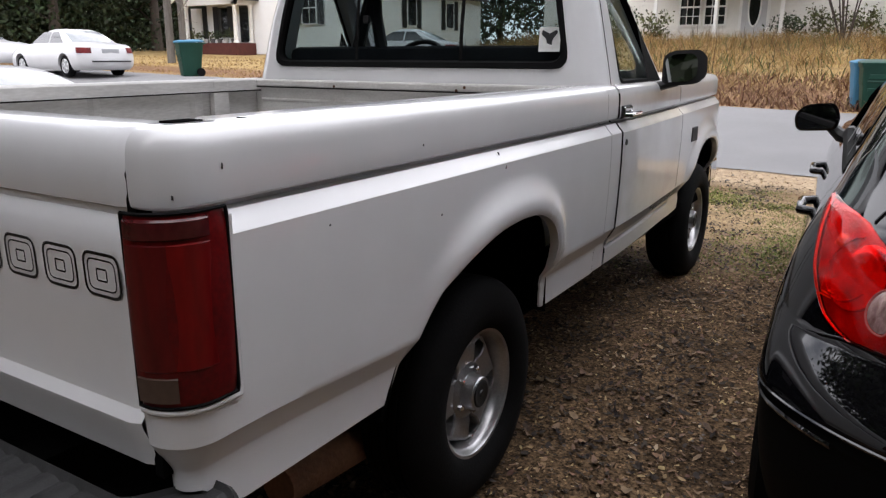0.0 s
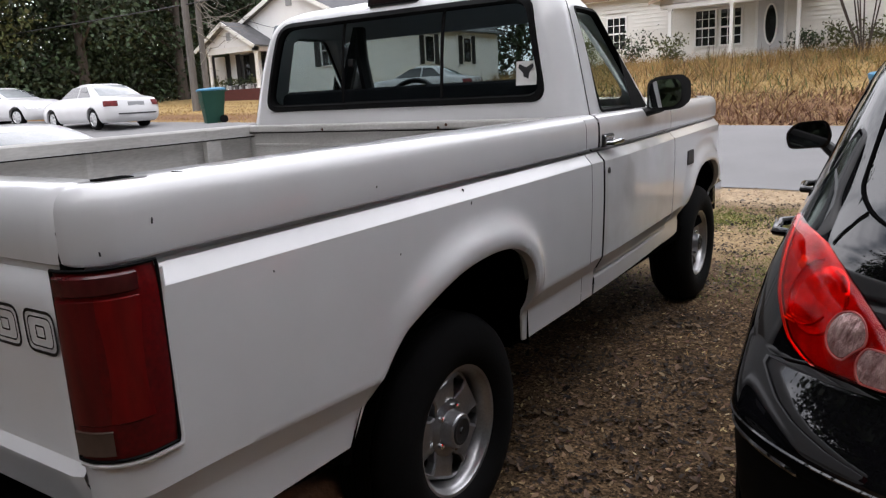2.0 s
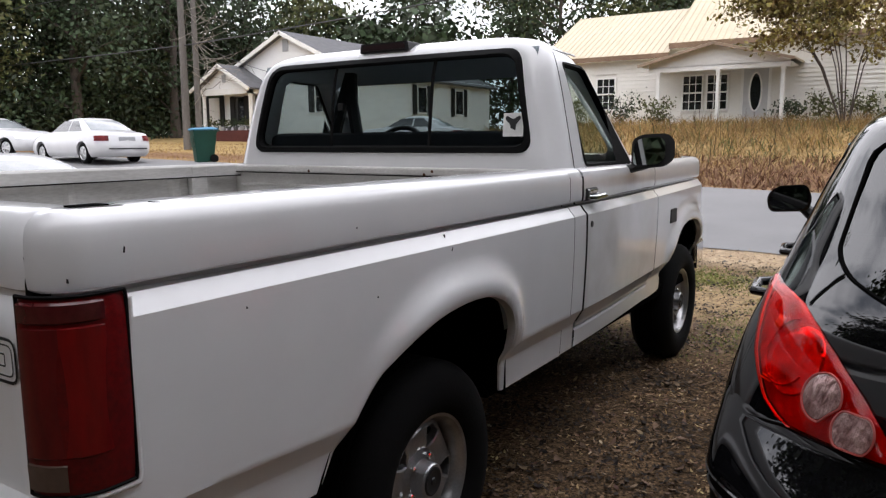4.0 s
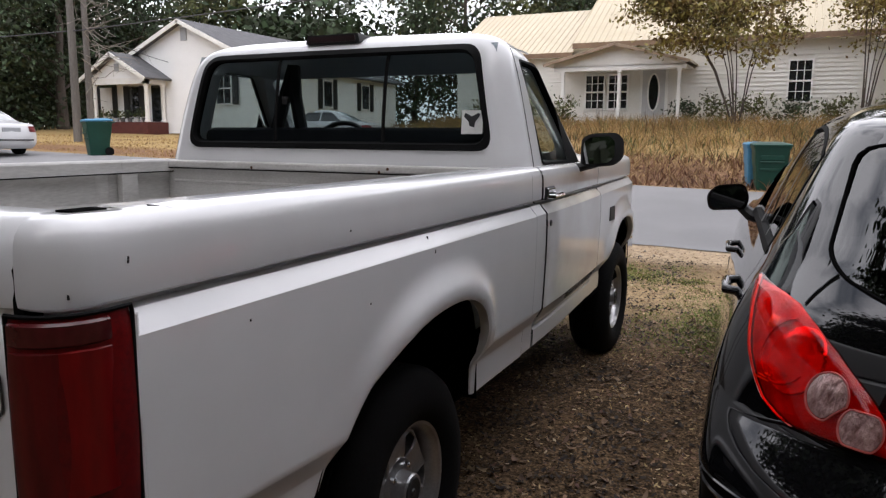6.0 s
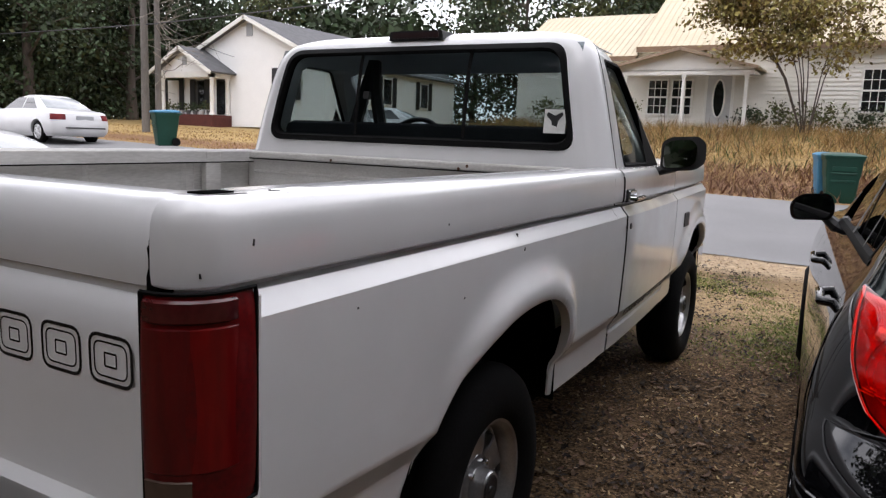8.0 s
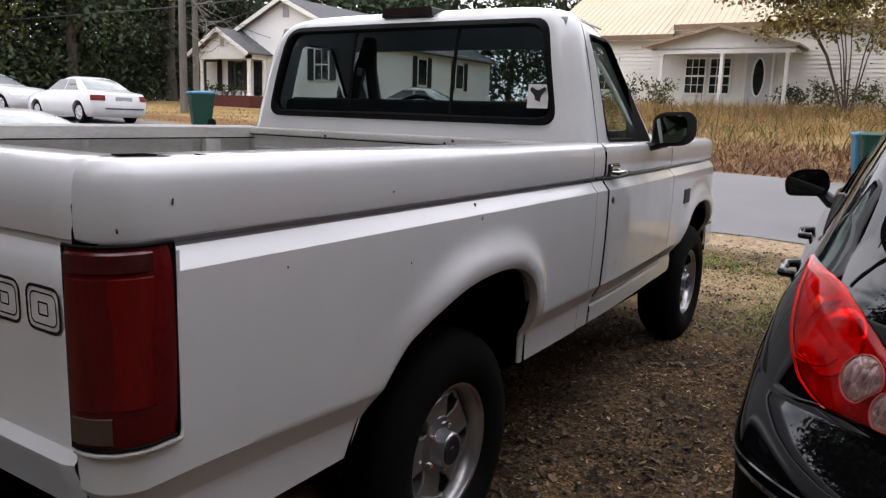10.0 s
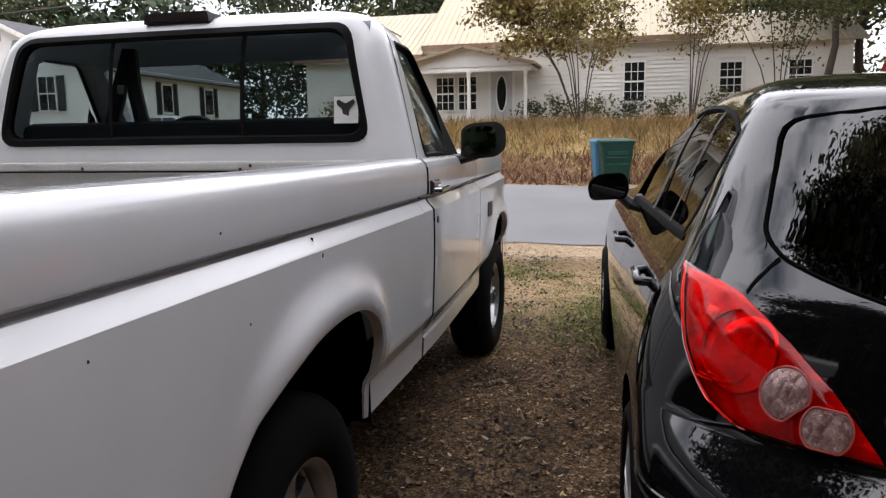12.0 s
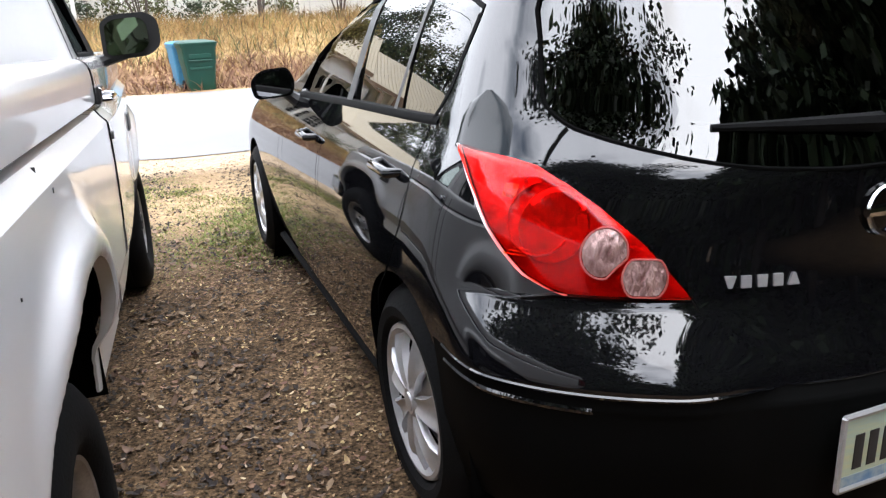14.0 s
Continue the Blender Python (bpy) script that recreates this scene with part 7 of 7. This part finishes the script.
# dark undergrowth under the wood
rng = np.random.default_rng(77)
cen = [(rng.uniform(-72, -35), rng.uniform(13, 34), 0) for _ in range(900)]
cen = [(x - 0.15 * (y - 13), y, ground_z(x, y) + rng.uniform(0.2, 2.6)) for x, y, _ in cen]
tagged(part("undergrowth", leaf_cloud(cen, 42, (0.7, 0.7, 0.5), 0.14, rng), LEAF_DARK), "dark tangled undergrowth below the trees", "undergrowth", kind="stuff")
cen = [(rng.uniform(-48, 45), rng.uniform(46, 60), 0) for _ in range(620)]
cen = [(x, y, ground_z(x, y) + rng.uniform(0.2, 3.6)) for x, y, _ in cen]
tagged(part("far_undergrowth", leaf_cloud(cen, 34, (0.9, 0.9, 0.6), 0.18, rng), LEAF_DARK), "dark shrubs behind the houses", "undergrowth", kind="stuff")
cen = [(rng.uniform(-110, -45), rng.uniform(10, 60)) for _ in range(500)] + [(rng.uniform(-75, -30), rng.uniform(43, 58)) for _ in range(600)]
cen = [(x, y, ground_z(x, y) + rng.uniform(0.3, 9.0)) for x, y in cen]
tagged(part("far_woods", leaf_cloud(cen, 34, (1.6, 1.6, 1.2), 0.36, rng), LEAF_DARK), "dark far woods", "woods", kind="stuff")
# unseen leaf screen, added so the black car's tail reflects dark
cen = [(rng.uniform(-24, 22), rng.uniform(-15, -10)) for _ in range(520)]
cen = [(x, y, ground_z(x, y) + rng.uniform(0.1, 3.4)) for x, y in cen]
tagged(part("back_leaf_screen", leaf_cloud(cen, 34, (0.6, 0.6, 0.4), 0.30, rng), LEAF_DARK), "unseen dark leaf screen added behind the yard for reflections", "hedge", kind="stuff")


# ---- grass, leaves, stones ----
def blades(n, area, hmin, hmax, width, rng, bend=0.35, density=None):
    """Upright blades: one thin bent strip each."""
    vs, fs = [], []
    made = 0
    while made < n:
        x, y = rng.uniform(area[0], area[1]), rng.uniform(area[2], area[3])
        if density and rng.uniform() > density(x, y):
            continue
        made += 1
        z = ground_z(x, y) - 0.01
        hgt = rng.uniform(hmin, hmax) * (0.55 + 0.9 * max(0.0, 0.5 + noise.noise((x * 0.8, y * 0.8, 9.0))))
        a = rng.uniform(0, 2 * math.pi)
        d = np.array((math.cos(a), math.sin(a)))
        b = rng.normal(0, bend, 2) * hgt
        i = len(vs)
        w = width * rng.uniform(0.6, 1.4)
        vs += [(x - d[0] * w, y - d[1] * w, z), (x + d[0] * w, y + d[1] * w, z), (x + b[0] * 0.4 + d[0] * w * 0.7, y + b[1] * 0.4 + d[1] * w * 0.7, z + hgt * 0.6), (x + b[0] * 0.4 - d[0] * w * 0.7, y + b[1] * 0.4 - d[1] * w * 0.7, z + hgt * 0.6), (x + b[0], y + b[1], z + hgt)]
        fs += [(i, i + 1, i + 2, i + 3), (i + 3, i + 2, i + 4)]
    return vs, fs


rng = np.random.default_rng(5)


def bank_density(x, y):
    return 0.08 + 0.92 * sstep(16.0, 20.5, y) * (0.35 + 0.65 * (noise.noise((x * 0.7, y * 0.7, 0)) > -0.25))


tagged(part("dry_grass", blades(36000, (-13, 9, 15.0, 24.6), 0.08, 0.42, 0.006, rng, 1.0, density=bank_density), STRAW), "tall dry tan grass on the bank", "grass", kind="stuff")
tagged(part("dead_weeds", blades(9000, (-13, 9, 14.1, 18.0), 0.06, 0.28, 0.018, rng, 0.6), mat("dead_weeds", (0.26, 0.15, 0.085), (0.13, 0.075, 0.045), rough=0.95, scale=1, rand=0.4)), "brown dead weeds beside the street", "weeds", kind="stuff")
tagged(part("weed_stalks", blades(420, (-13, 9, 16.5, 25), 0.35, 0.9, 0.009, rng, 0.12), mat("weed_stalks", (0.11, 0.07, 0.04), (0.05, 0.034, 0.02), rough=0.95, rand=0.4)), "thin brown weed stalks standing in the grass", "weeds", kind="stuff")
tagged(part("bank_greens", blades(4200, (-13, 9, 17.5, 25), 0.10, 0.42, 0.014, rng, 0.6), LEAF_OLIVE), "green weeds in the dry grass", "weeds", kind="stuff")
tagged(part("lawn_grass", blades(9000, (-32, -13, 13.8, 25), 0.03, 0.08, 0.012, rng, 0.5), STRAW), "short dry lawn grass", "grass", kind="stuff")


def yard_density(x, y):
    n = noise.noise((x * 1.1, y * 1.1, 4.0)) + 0.5 * noise.noise((x * 4, y * 4, 2.0))
    return max(0.0, min(1.0, 0.42 + n * 2.2)) * sstep(2.6, 4.0, y) * (1 - sstep(5.6, 7.0, y))


tagged(part("yard_grass", blades(44000, (-2.0, 2.6, 2.4, 7.1), 0.012, 0.034, 0.0036, rng, 0.9, density=yard_density), GRASS_GREEN), "patchy short green grass near the street", "grass", kind="stuff")
tagged(part("yard_straw", blades(12000, (-2.5, 3.5, 0.6, 7.6), 0.006, 0.018, 0.0028, rng, 1.2), STRAW), "short dry straw among the leaves", "grass", kind="stuff")


def litter(n, area, smin, smax, rng, curl=0.3, patch=0.0):
    """Small bent leaves; patch above 0 gathers them in drifts, below 0 between the drifts."""
    vs, fs = [], []
    for _ in range(n):
        x, y = rng.uniform(area[0], area[1]), rng.uniform(area[2], area[3])
        drift = noise.noise((x * 2.3, y * 2.3, 5.0)) + 0.6 * noise.noise((x * 9, y * 9, 8.0))
        if patch and rng.uniform() > 0.5 + patch * drift:
            continue
        s = smin + (smax - smin) * rng.uniform() ** 2.2
        z = ground_z(x, y) + 0.006 + rng.uniform(0, 0.012)
        a = rng.uniform(0, 2 * math.pi)
        d, e = Vector((math.cos(a), math.sin(a), rng.normal(0, 0.25))), Vector((-math.sin(a), math.cos(a), rng.normal(0, 0.25)))
        c = Vector((x, y, z))
        up = Vector((0, 0, s * curl * rng.uniform(-0.3, 1)))
        w = rng.uniform(0.3, 0.6)
        i = len(vs)
        vs += [c - d * s + up, c - d * s * 0.3 + e * s * w, c + d * s * 0.5 + e * s * w * 0.8 + up * 0.4, c + d * s + up, c + d * s * 0.4 - e * s * w, c - d * s * 0.4 - e * s * w * 0.8 + up * 0.5]
        fs += [(i, i + 1, i + 5), (i + 1, i + 2, i + 4, i + 5), (i + 2, i + 3, i + 4)]
    return vs, fs


tagged(part("fallen_leaves", litter(44000, (-1.4, 2.0, -2.4, 7.8), 0.004, 0.018, rng, 0.6, -1.2), LITTER), "brown fallen leaves scattered over the dirt", "leaves", kind="stuff")
tagged(part("dark_leaves", litter(42000, (-1.4, 1.8, -2.4, 6.8), 0.005, 0.021, rng, 0.8, 1.8), mat("wet_leaves", (0.04, 0.027, 0.019), (0.015, 0.010, 0.008), rough=0.8, rand=0.5)), "dark rotting leaves over the dirt", "leaves", kind="stuff")
tagged(part("leaf_flakes", litter(6500, (-1.2, 1.8, -2.6, 4.5), 0.012, 0.030, rng, 0.8, 0.8), mat("leaf_flakes", (0.30, 0.20, 0.125), (0.035, 0.022, 0.014), rough=0.85, scale=9, fine=30, rand=0.35)), "curled brown leaf flakes over the dirt", "leaves", kind="stuff")
tagged(part("pale_leaves", litter(2600, (-1.6, 2.6, -3.0, 8.0), 0.005, 0.020, rng, 0.3, -1.0), mat("pale_leaves", (0.48, 0.38, 0.26), (0.33, 0.25, 0.16), rough=0.8, rand=0.4)), "pale dry leaves over the dirt", "leaves", kind="stuff")
tagged(part("bank_leaves", litter(9000, (-13, 9, 14.0, 18.5), 0.03, 0.09, rng, 0.8), mat("bank_leaves", (0.34, 0.20, 0.11), (0.18, 0.10, 0.06), rough=0.9, rand=0.5)), "brown leaves drifted along the street", "leaves", kind="stuff")
vs, fs = [], []
for _ in range(3600):
    x, y = rng.uniform(-1.6, 2.4), rng.uniform(-3, 8.0)
    r = 0.003 + 0.009 * rng.uniform() ** 3 + (0.02 if rng.uniform() < 0.012 and y > 6.8 else 0)
    c = np.array((x, y, ground_z(x, y) + r * 0.3))
    i = len(vs)
    for dx, dy, dz in ((1, 0, 0), (0, 1, 0), (-1, 0, 0), (0, -1, 0), (0, 0, 0.8), (0, 0, -0.8)):
        vs.append(tuple(c + r * np.array((dx, dy, dz)) * rng.uniform(0.6, 1.3)))
    fs += [(i + a, i + b, i + 4) for a, b in ((0, 1), (1, 2), (2, 3), (3, 0))]
tagged(part("gravel", (vs, fs), PEBBLE), "small stones in the dirt", "gravel", kind="stuff")


# ---- bins, poles, cars ----
def wheelie_bin(m, body_mat, lid_mat, label):
    b = thing("wheelie_bin", label, "bin", "street bins", m)
    rows = []
    for z, hw, d0, d1 in ((0.0, 0.21, -0.24, 0.26), (0.04, 0.225, -0.25, 0.28), (0.55, 0.262, -0.30, 0.33), (0.60, 0.275, -0.315, 0.345), (0.92, 0.292, -0.335, 0.375), (0.96, 0.315, -0.36, 0.40), (1.0, 0.315, -0.36, 0.40), (1.0, 0.28, -0.32, 0.36), (0.6, 0.26, -0.3, 0.33)):
        rows.append([(x, y, z) for x, y in rounded([(-hw, d0), (hw, d0), (hw, d1), (-hw, d1)], 0.06, 4)])
    v, f = sheet(rows, True)
    part("body", clean((v, f + [tuple(range(len(rows[0])))])), body_mat, b, smooth=35)
    rows = []
    for z, g in ((0.995, 0.012), (1.03, 0.014), (1.055, -0.02), (1.075, -0.12), (1.08, -0.24)):
        rows.append([(x, y, z + 0.02 * (y > 0)) for x, y in rounded([(-0.315 - g, -0.37 - g), (0.315 + g, -0.37 - g), (0.315 + g, 0.40 + g), (-0.315 - g, 0.40 + g)], 0.08, 4)])
    v, f = sheet(rows, True)
    lid = part("lid", clean((v, f + [tuple(range(4 * len(rows[0]), 5 * len(rows[0])))])), lid_mat, b, smooth=40)
    part("lift_bar", tube([(-0.2, -0.335, 0.66), (0.2, -0.335, 0.66)], 0.018, 8), body_mat, b)
    part("grab_recess", boxes(((-0.19, -0.335, 0.70), (0.19, -0.31, 0.80)), bevel=0.008), body_mat, b)
    part("lower_rib", boxes(((-0.19, -0.318, 0.47), (0.19, -0.285, 0.52)), bevel=0.008), body_mat, b)
    part("handle", tube([(-0.24, 0.40, 0.96), (-0.24, 0.46, 0.99), (0.24, 0.46, 0.99), (0.24, 0.40, 0.96)], 0.016, 8), body_mat, b)
    for x in (-0.27, 0.25):
        w = part("wheel", clean(lathe([(0.0, 0.0), (0.10, 0.0), (0.125, 0.01), (0.125, 0.05), (0.0, 0.05)], 20)), RUBBER, b)
        w.matrix_basis = pose(x, 0.26, 0.125)
    return b


def on_ground(x, y, rz=0, dz=0.0, rx=0):
    return pose(x, y, ground_z(x, y) + dz, rx, 0, rz)


wheelie_bin(on_ground(0.47, 14.45, 9) @ Matrix.Diagonal((1.10, 1.0, 0.90, 1)), BIN_GREEN, BIN_GREEN, "dark green wheelie bin beside the street")
wheelie_bin(on_ground(0.20, 15.2, 12) @ Matrix.Diagonal((0.82, 0.85, 0.86, 1)), BIN_BLUE, BIN_BLUE, "light blue wheelie bin beside the street")
wheelie_bin(on_ground(-17.9, 13.9, -25), BIN_GREEN, BIN_BLUE, "dark green wheelie bin with a blue lid")


def pole(x, y, hgt, r, material, label, arm=True):
    p = thing("utility_pole", label, "pole", "utility poles", on_ground(x, y, 20, -0.2))
    part("post", tube([(0, 0, 0), (0.02, 0, hgt * 0.5), (0, 0, hgt)], [r, r * 0.85, r * 0.65], 12), material, p, smooth=50)
    if arm:
        part("cross_arm", boxes(((-1.1, -0.06, hgt - 0.9), (1.1, 0.06, hgt - 0.78)), bevel=0.01), material, p)
    return p


pole(-25.1, 19.0, 9.5, 0.17, WOOD_POLE, "weathered wooden utility pole")
pole(-24.62, 19.25, 8.5, 0.14, WOOD_POLE, "thin weathered wooden pole", False)
pole(14.4, 20.2, 8.0, 0.11, mat("galvanised", (0.5, 0.5, 0.5), (0.42, 0.42, 0.42), rough=0.5, metal=0.4), "grey galvanised meter pole", False)
pole(15.6, 19.6, 9.0, 0.15, WOOD_POLE, "brown wooden utility pole")
WIRE = mat("wire", (0.05, 0.05, 0.055), rough=0.6)
for k, (a, b, sag) in enumerate((((-80, 17.5, 5.8), (-24.6, 19.0, 5.4), 0.25), ((-24.6, 19.0, 5.4), (15.6, 19.6, 7.9), 0.3), ((-24.6, 19.0, 8.2), (15.6, 19.6, 8.6), 0.3), ((-80, 17.5, 8.6), (-24.6, 19.0, 8.2), 0.4), ((-24.6, 19.0, 5.6), (-30.0, 30.0, 5.2), 0.2))):
    pts = [tuple(Vector(a).lerp(Vector(b), t) - Vector((0, 0, sag * 4 * t * (1 - t)))) for t in np.linspace(0, 1, 17)]
    tagged(part("overhead_wire", tube(pts, 0.024 if k < 2 else 0.016, 5), WIRE), "black overhead wire between poles", "wire", "overhead wires")
# bare vines on the pole
rng = np.random.default_rng(21)
geo = []
for k in range(60):
    a = rng.uniform(0, 2 * math.pi)
    p = Vector((0.2 * math.cos(a), 0.2 * math.sin(a), rng.uniform(2.5, 8)))
    pts = [p]
    for j in range(3):
        pts.append(pts[-1] + Vector((rng.normal(0.15, 0.5), rng.normal(0, 0.5), rng.normal(0.05, 0.35))))
    geo.append(tube(pts, [0.02, 0.014, 0.01, 0.005], 4, False))
vine = thing("bare_vine", "tangle of bare grey vines on the pole", "vine", m=on_ground(-24.3, 19.4))
part("wood", joined(*geo), mat("vine_bark", (0.26, 0.24, 0.21), (0.17, 0.155, 0.135), rough=0.95), vine)


def sedan(m, paint, label, seed=0):
    """Four-door saloon: nose towards +y, origin on the ground under its middle."""
    c = thing("sedan_car", label, "car", "parked saloons", m)
    rings = smooth_table([(0.20, 0.78, -2.25, 2.25, 0.3, 0.4), (0.32, 0.86, -2.38, 2.38, 0.35, 0.5), (0.50, 0.89, -2.42, 2.42, 0.38, 0.6), (0.66, 0.89, -2.40, 2.34, 0.38, 0.6), (0.80, 0.87, -2.36, 2.15, 0.38, 0.6), (0.90, 0.84, -2.28, 1.75, 0.35, 0.5), (0.96, 0.80, -1.85, 1.05, 0.3, 0.4), (1.0, 0.77, -1.62, 0.88, 0.28, 0.3), (1.12, 0.72, -1.38, 0.62, 0.26, 0.28), (1.26, 0.65, -1.08, 0.30, 0.24, 0.26), (1.35, 0.58, -0.82, 0.05, 0.22, 0.24), (1.39, 0.46, -0.65, -0.1, 0.2, 0.2), (1.40, 0.25, -0.5, -0.2, 0.1, 0.1)], 3)

    def ring(z, w, vr, vf, L, F, d=0.0):
        half = [((w + d) * math.sin(a), vr - d + L * (1 - math.cos(a))) for a in np.linspace(0, math.pi / 2, 7)]
        half += [(w + d, vr + L + (vf - F - vr - L) * t) for t in np.linspace(0.1, 0.9, 9)]
        half += [((w + d) * math.cos(a), vf + d - F + F * math.sin(a)) for a in np.linspace(0, math.pi / 2, 7)]
        return [(o, v, z) for o, v in half] + [(-o, v, z) for o, v in half[-2:0:-1]]
    body = part("body", clean(ring_solid([ring(*r) for r in rings])), paint, c, smooth=40)
    arch = []
    for v in (-1.33, 1.35):
        circle = [(v + 0.36 * math.cos(a), 0.32 + 0.36 * math.sin(a)) for a in np.linspace(0, 2 * math.pi, 25)[:-1]]
        arch += [prism(circle, -1.2, -0.62, "x"), prism(circle, 0.62, 1.2, "x")]
    carve(body, arch)
    body.data.polygons.foreach_set("use_smooth", [True] * len(body.data.polygons))
    body.data.set_sharp_from_angle(angle=radians(40))

    def at(z):
        return [float(np.interp(z, rings[:, 0], rings[:, i])) for i in range(1, 6)]
    for s in (-1, 1):
        for v0, v1, t0, t1 in ((-1.20, -0.40, -0.78, -0.42), (-0.34, 0.66, -0.36, 0.12)):
            rows = []
            for k in range(6):
                z = 0.985 + (1.30 - 0.985) * k / 5
                w = at(z)[0] + 0.006
                a, b = v0 + (t0 - v0) * k / 5, v1 + (t1 - v1) * k / 5
                rows.append([(s * w, a + (b - a) * j / 4, z) for j in range(5)])
            part("side_window", clean(sheet(rows)), WINDOW_DARK, c, smooth=60)
    for nm, back in (("rear_window", True), ("windshield", False)):
        rows = []
        for z in np.linspace(1.005, 1.33, 7):
            w, vr, vf, L, F = at(z)
            rows.append([(u * w * 0.84, (vr + L * (1 - math.sqrt(1 - (u * 0.84) ** 2)) - 0.008) if back else (vf - F * (1 - math.sqrt(1 - (u * 0.84) ** 2)) + 0.008), z + 0.006) for u in np.linspace(-1, 1, 11)])
        part(nm, clean(sheet(rows)), mat("pale_pane_%d_%s" % (seed, nm), (0.30, 0.32, 0.33), (0.2, 0.22, 0.23), rough=0.08, coat=0.5), c, smooth=60)
    for s in (-1, 1):
        rows = []
        for z in np.linspace(0.68, 0.84, 5):
            w, vr, vf, L, F = at(z)
            rows.append([(s * w * math.sin(math.radians(p)) * 1.004, vr - 0.008 + L * (1 - math.cos(math.radians(p))), z) for p in np.linspace(38, 82, 8)])
        part("tail_light", clean(sheet(rows)), RED_LENS, c)
        rows = []
        for z in np.linspace(0.62, 0.76, 5):
            w, vr, vf, L, F = at(z)
            rows.append([(s * w * math.cos(math.radians(p)) * 1.004, vf + 0.01 - F + F * math.sin(math.radians(p)), z) for p in np.linspace(12, 50, 8)])
        part("headlight", clean(sheet(rows)), CHROME, c)
    w, vr, vf, L, F = at(0.75)
    part("plate_recess", boxes(((-0.26, vr - 0.012, 0.68), (0.26, vr + 0.02, 0.80)), bevel=0.01), GREY_SIDING, c)
    w, vr, vf, L, F = at(0.45)
    part("bumper_strip", boxes(((-0.6, vr - 0.01, 0.43), (0.6, vr + 0.03, 0.47)), bevel=0.008), TRIM, c)
    part("front_grille", boxes(((-0.45, vf - 0.03, 0.30), (0.45, vf + 0.008, 0.46)), bevel=0.008), TRIM, c)
    for v in (-1.33, 1.35):
        for s in (-1, 1):
            wh = new("wheel")
            wh.parent = c
            wh.matrix_basis = pose(s * 0.86, v, 0.315, 20, 0, 0 if s > 0 else 180)
            wheel_parts(wh, 0.315, 0.2, 0.20, "cover")
    return c


sedan(on_ground(-21.5, 12.3, 85), CAR_WHITE, "white four-door saloon parked along the street", 1)
sedan(on_ground(-27.6, 12.6, -78), CAR_WHITE, "white saloon parked nose to tail on the street", 2)
sedan(on_ground(-15.4, 21.8, 100), CAR_GREY, "silver grey saloon parked before the gabled house", 3)
sedan(pose(-7.0, 1.9, -0.12, 0, 0, 95), CAR_WHITE, "white saloon parked beside the pickup", 4)

# lighthouse ornament
lt = thing("lighthouse_ornament", "white striped wooden lighthouse lawn ornament", "ornament", m=pose(-9.55, 2.75, -0.12, 0, 0, 15) @ Matrix.Diagonal((1.45, 1.45, 1.72, 1)))
oct_ = [2 * math.pi * k / 8 for k in range(9)]
rows = [[(r * math.cos(a), r * math.sin(a), z) for a in oct_[:-1]] for z, r in ((0.0, 0.52), (1.35, 0.31))]
part("tower", clean(sheet(rows, True)), TRIM_WHITE, lt)
for k in range(8):
    a0, a1 = oct_[k] + 0.25, oct_[k] + 0.53
    part("stripe", ([(r * math.cos(a) * 0.995, r * math.sin(a) * 0.995, z) for z, r in ((0.05, 0.515), (1.3, 0.322)) for a in (a0, a1)], [(0, 1, 3, 2)]), SHUTTER, lt)
part("gallery", clean(lathe([(0.0, 1.34), (0.35, 1.34), (0.36, 1.37), (0.2, 1.42), (0.0, 1.42)], 8)), TRIM_WHITE, lt).matrix_basis = pose(0, 0, 0, 0, -90, 0)
part("lantern", boxes(((-0.15, -0.15, 1.41), (0.15, 0.15, 1.60)), bevel=0.01), SIDING, lt)
part("lantern_cap", clean(lathe([(0.0, 1.59), (0.22, 1.59), (0.23, 1.62), (0.12, 1.67), (0.0, 1.69)], 8)), GREY_SIDING, lt).matrix_basis = pose(0, 0, 0, 0, -90, 0)
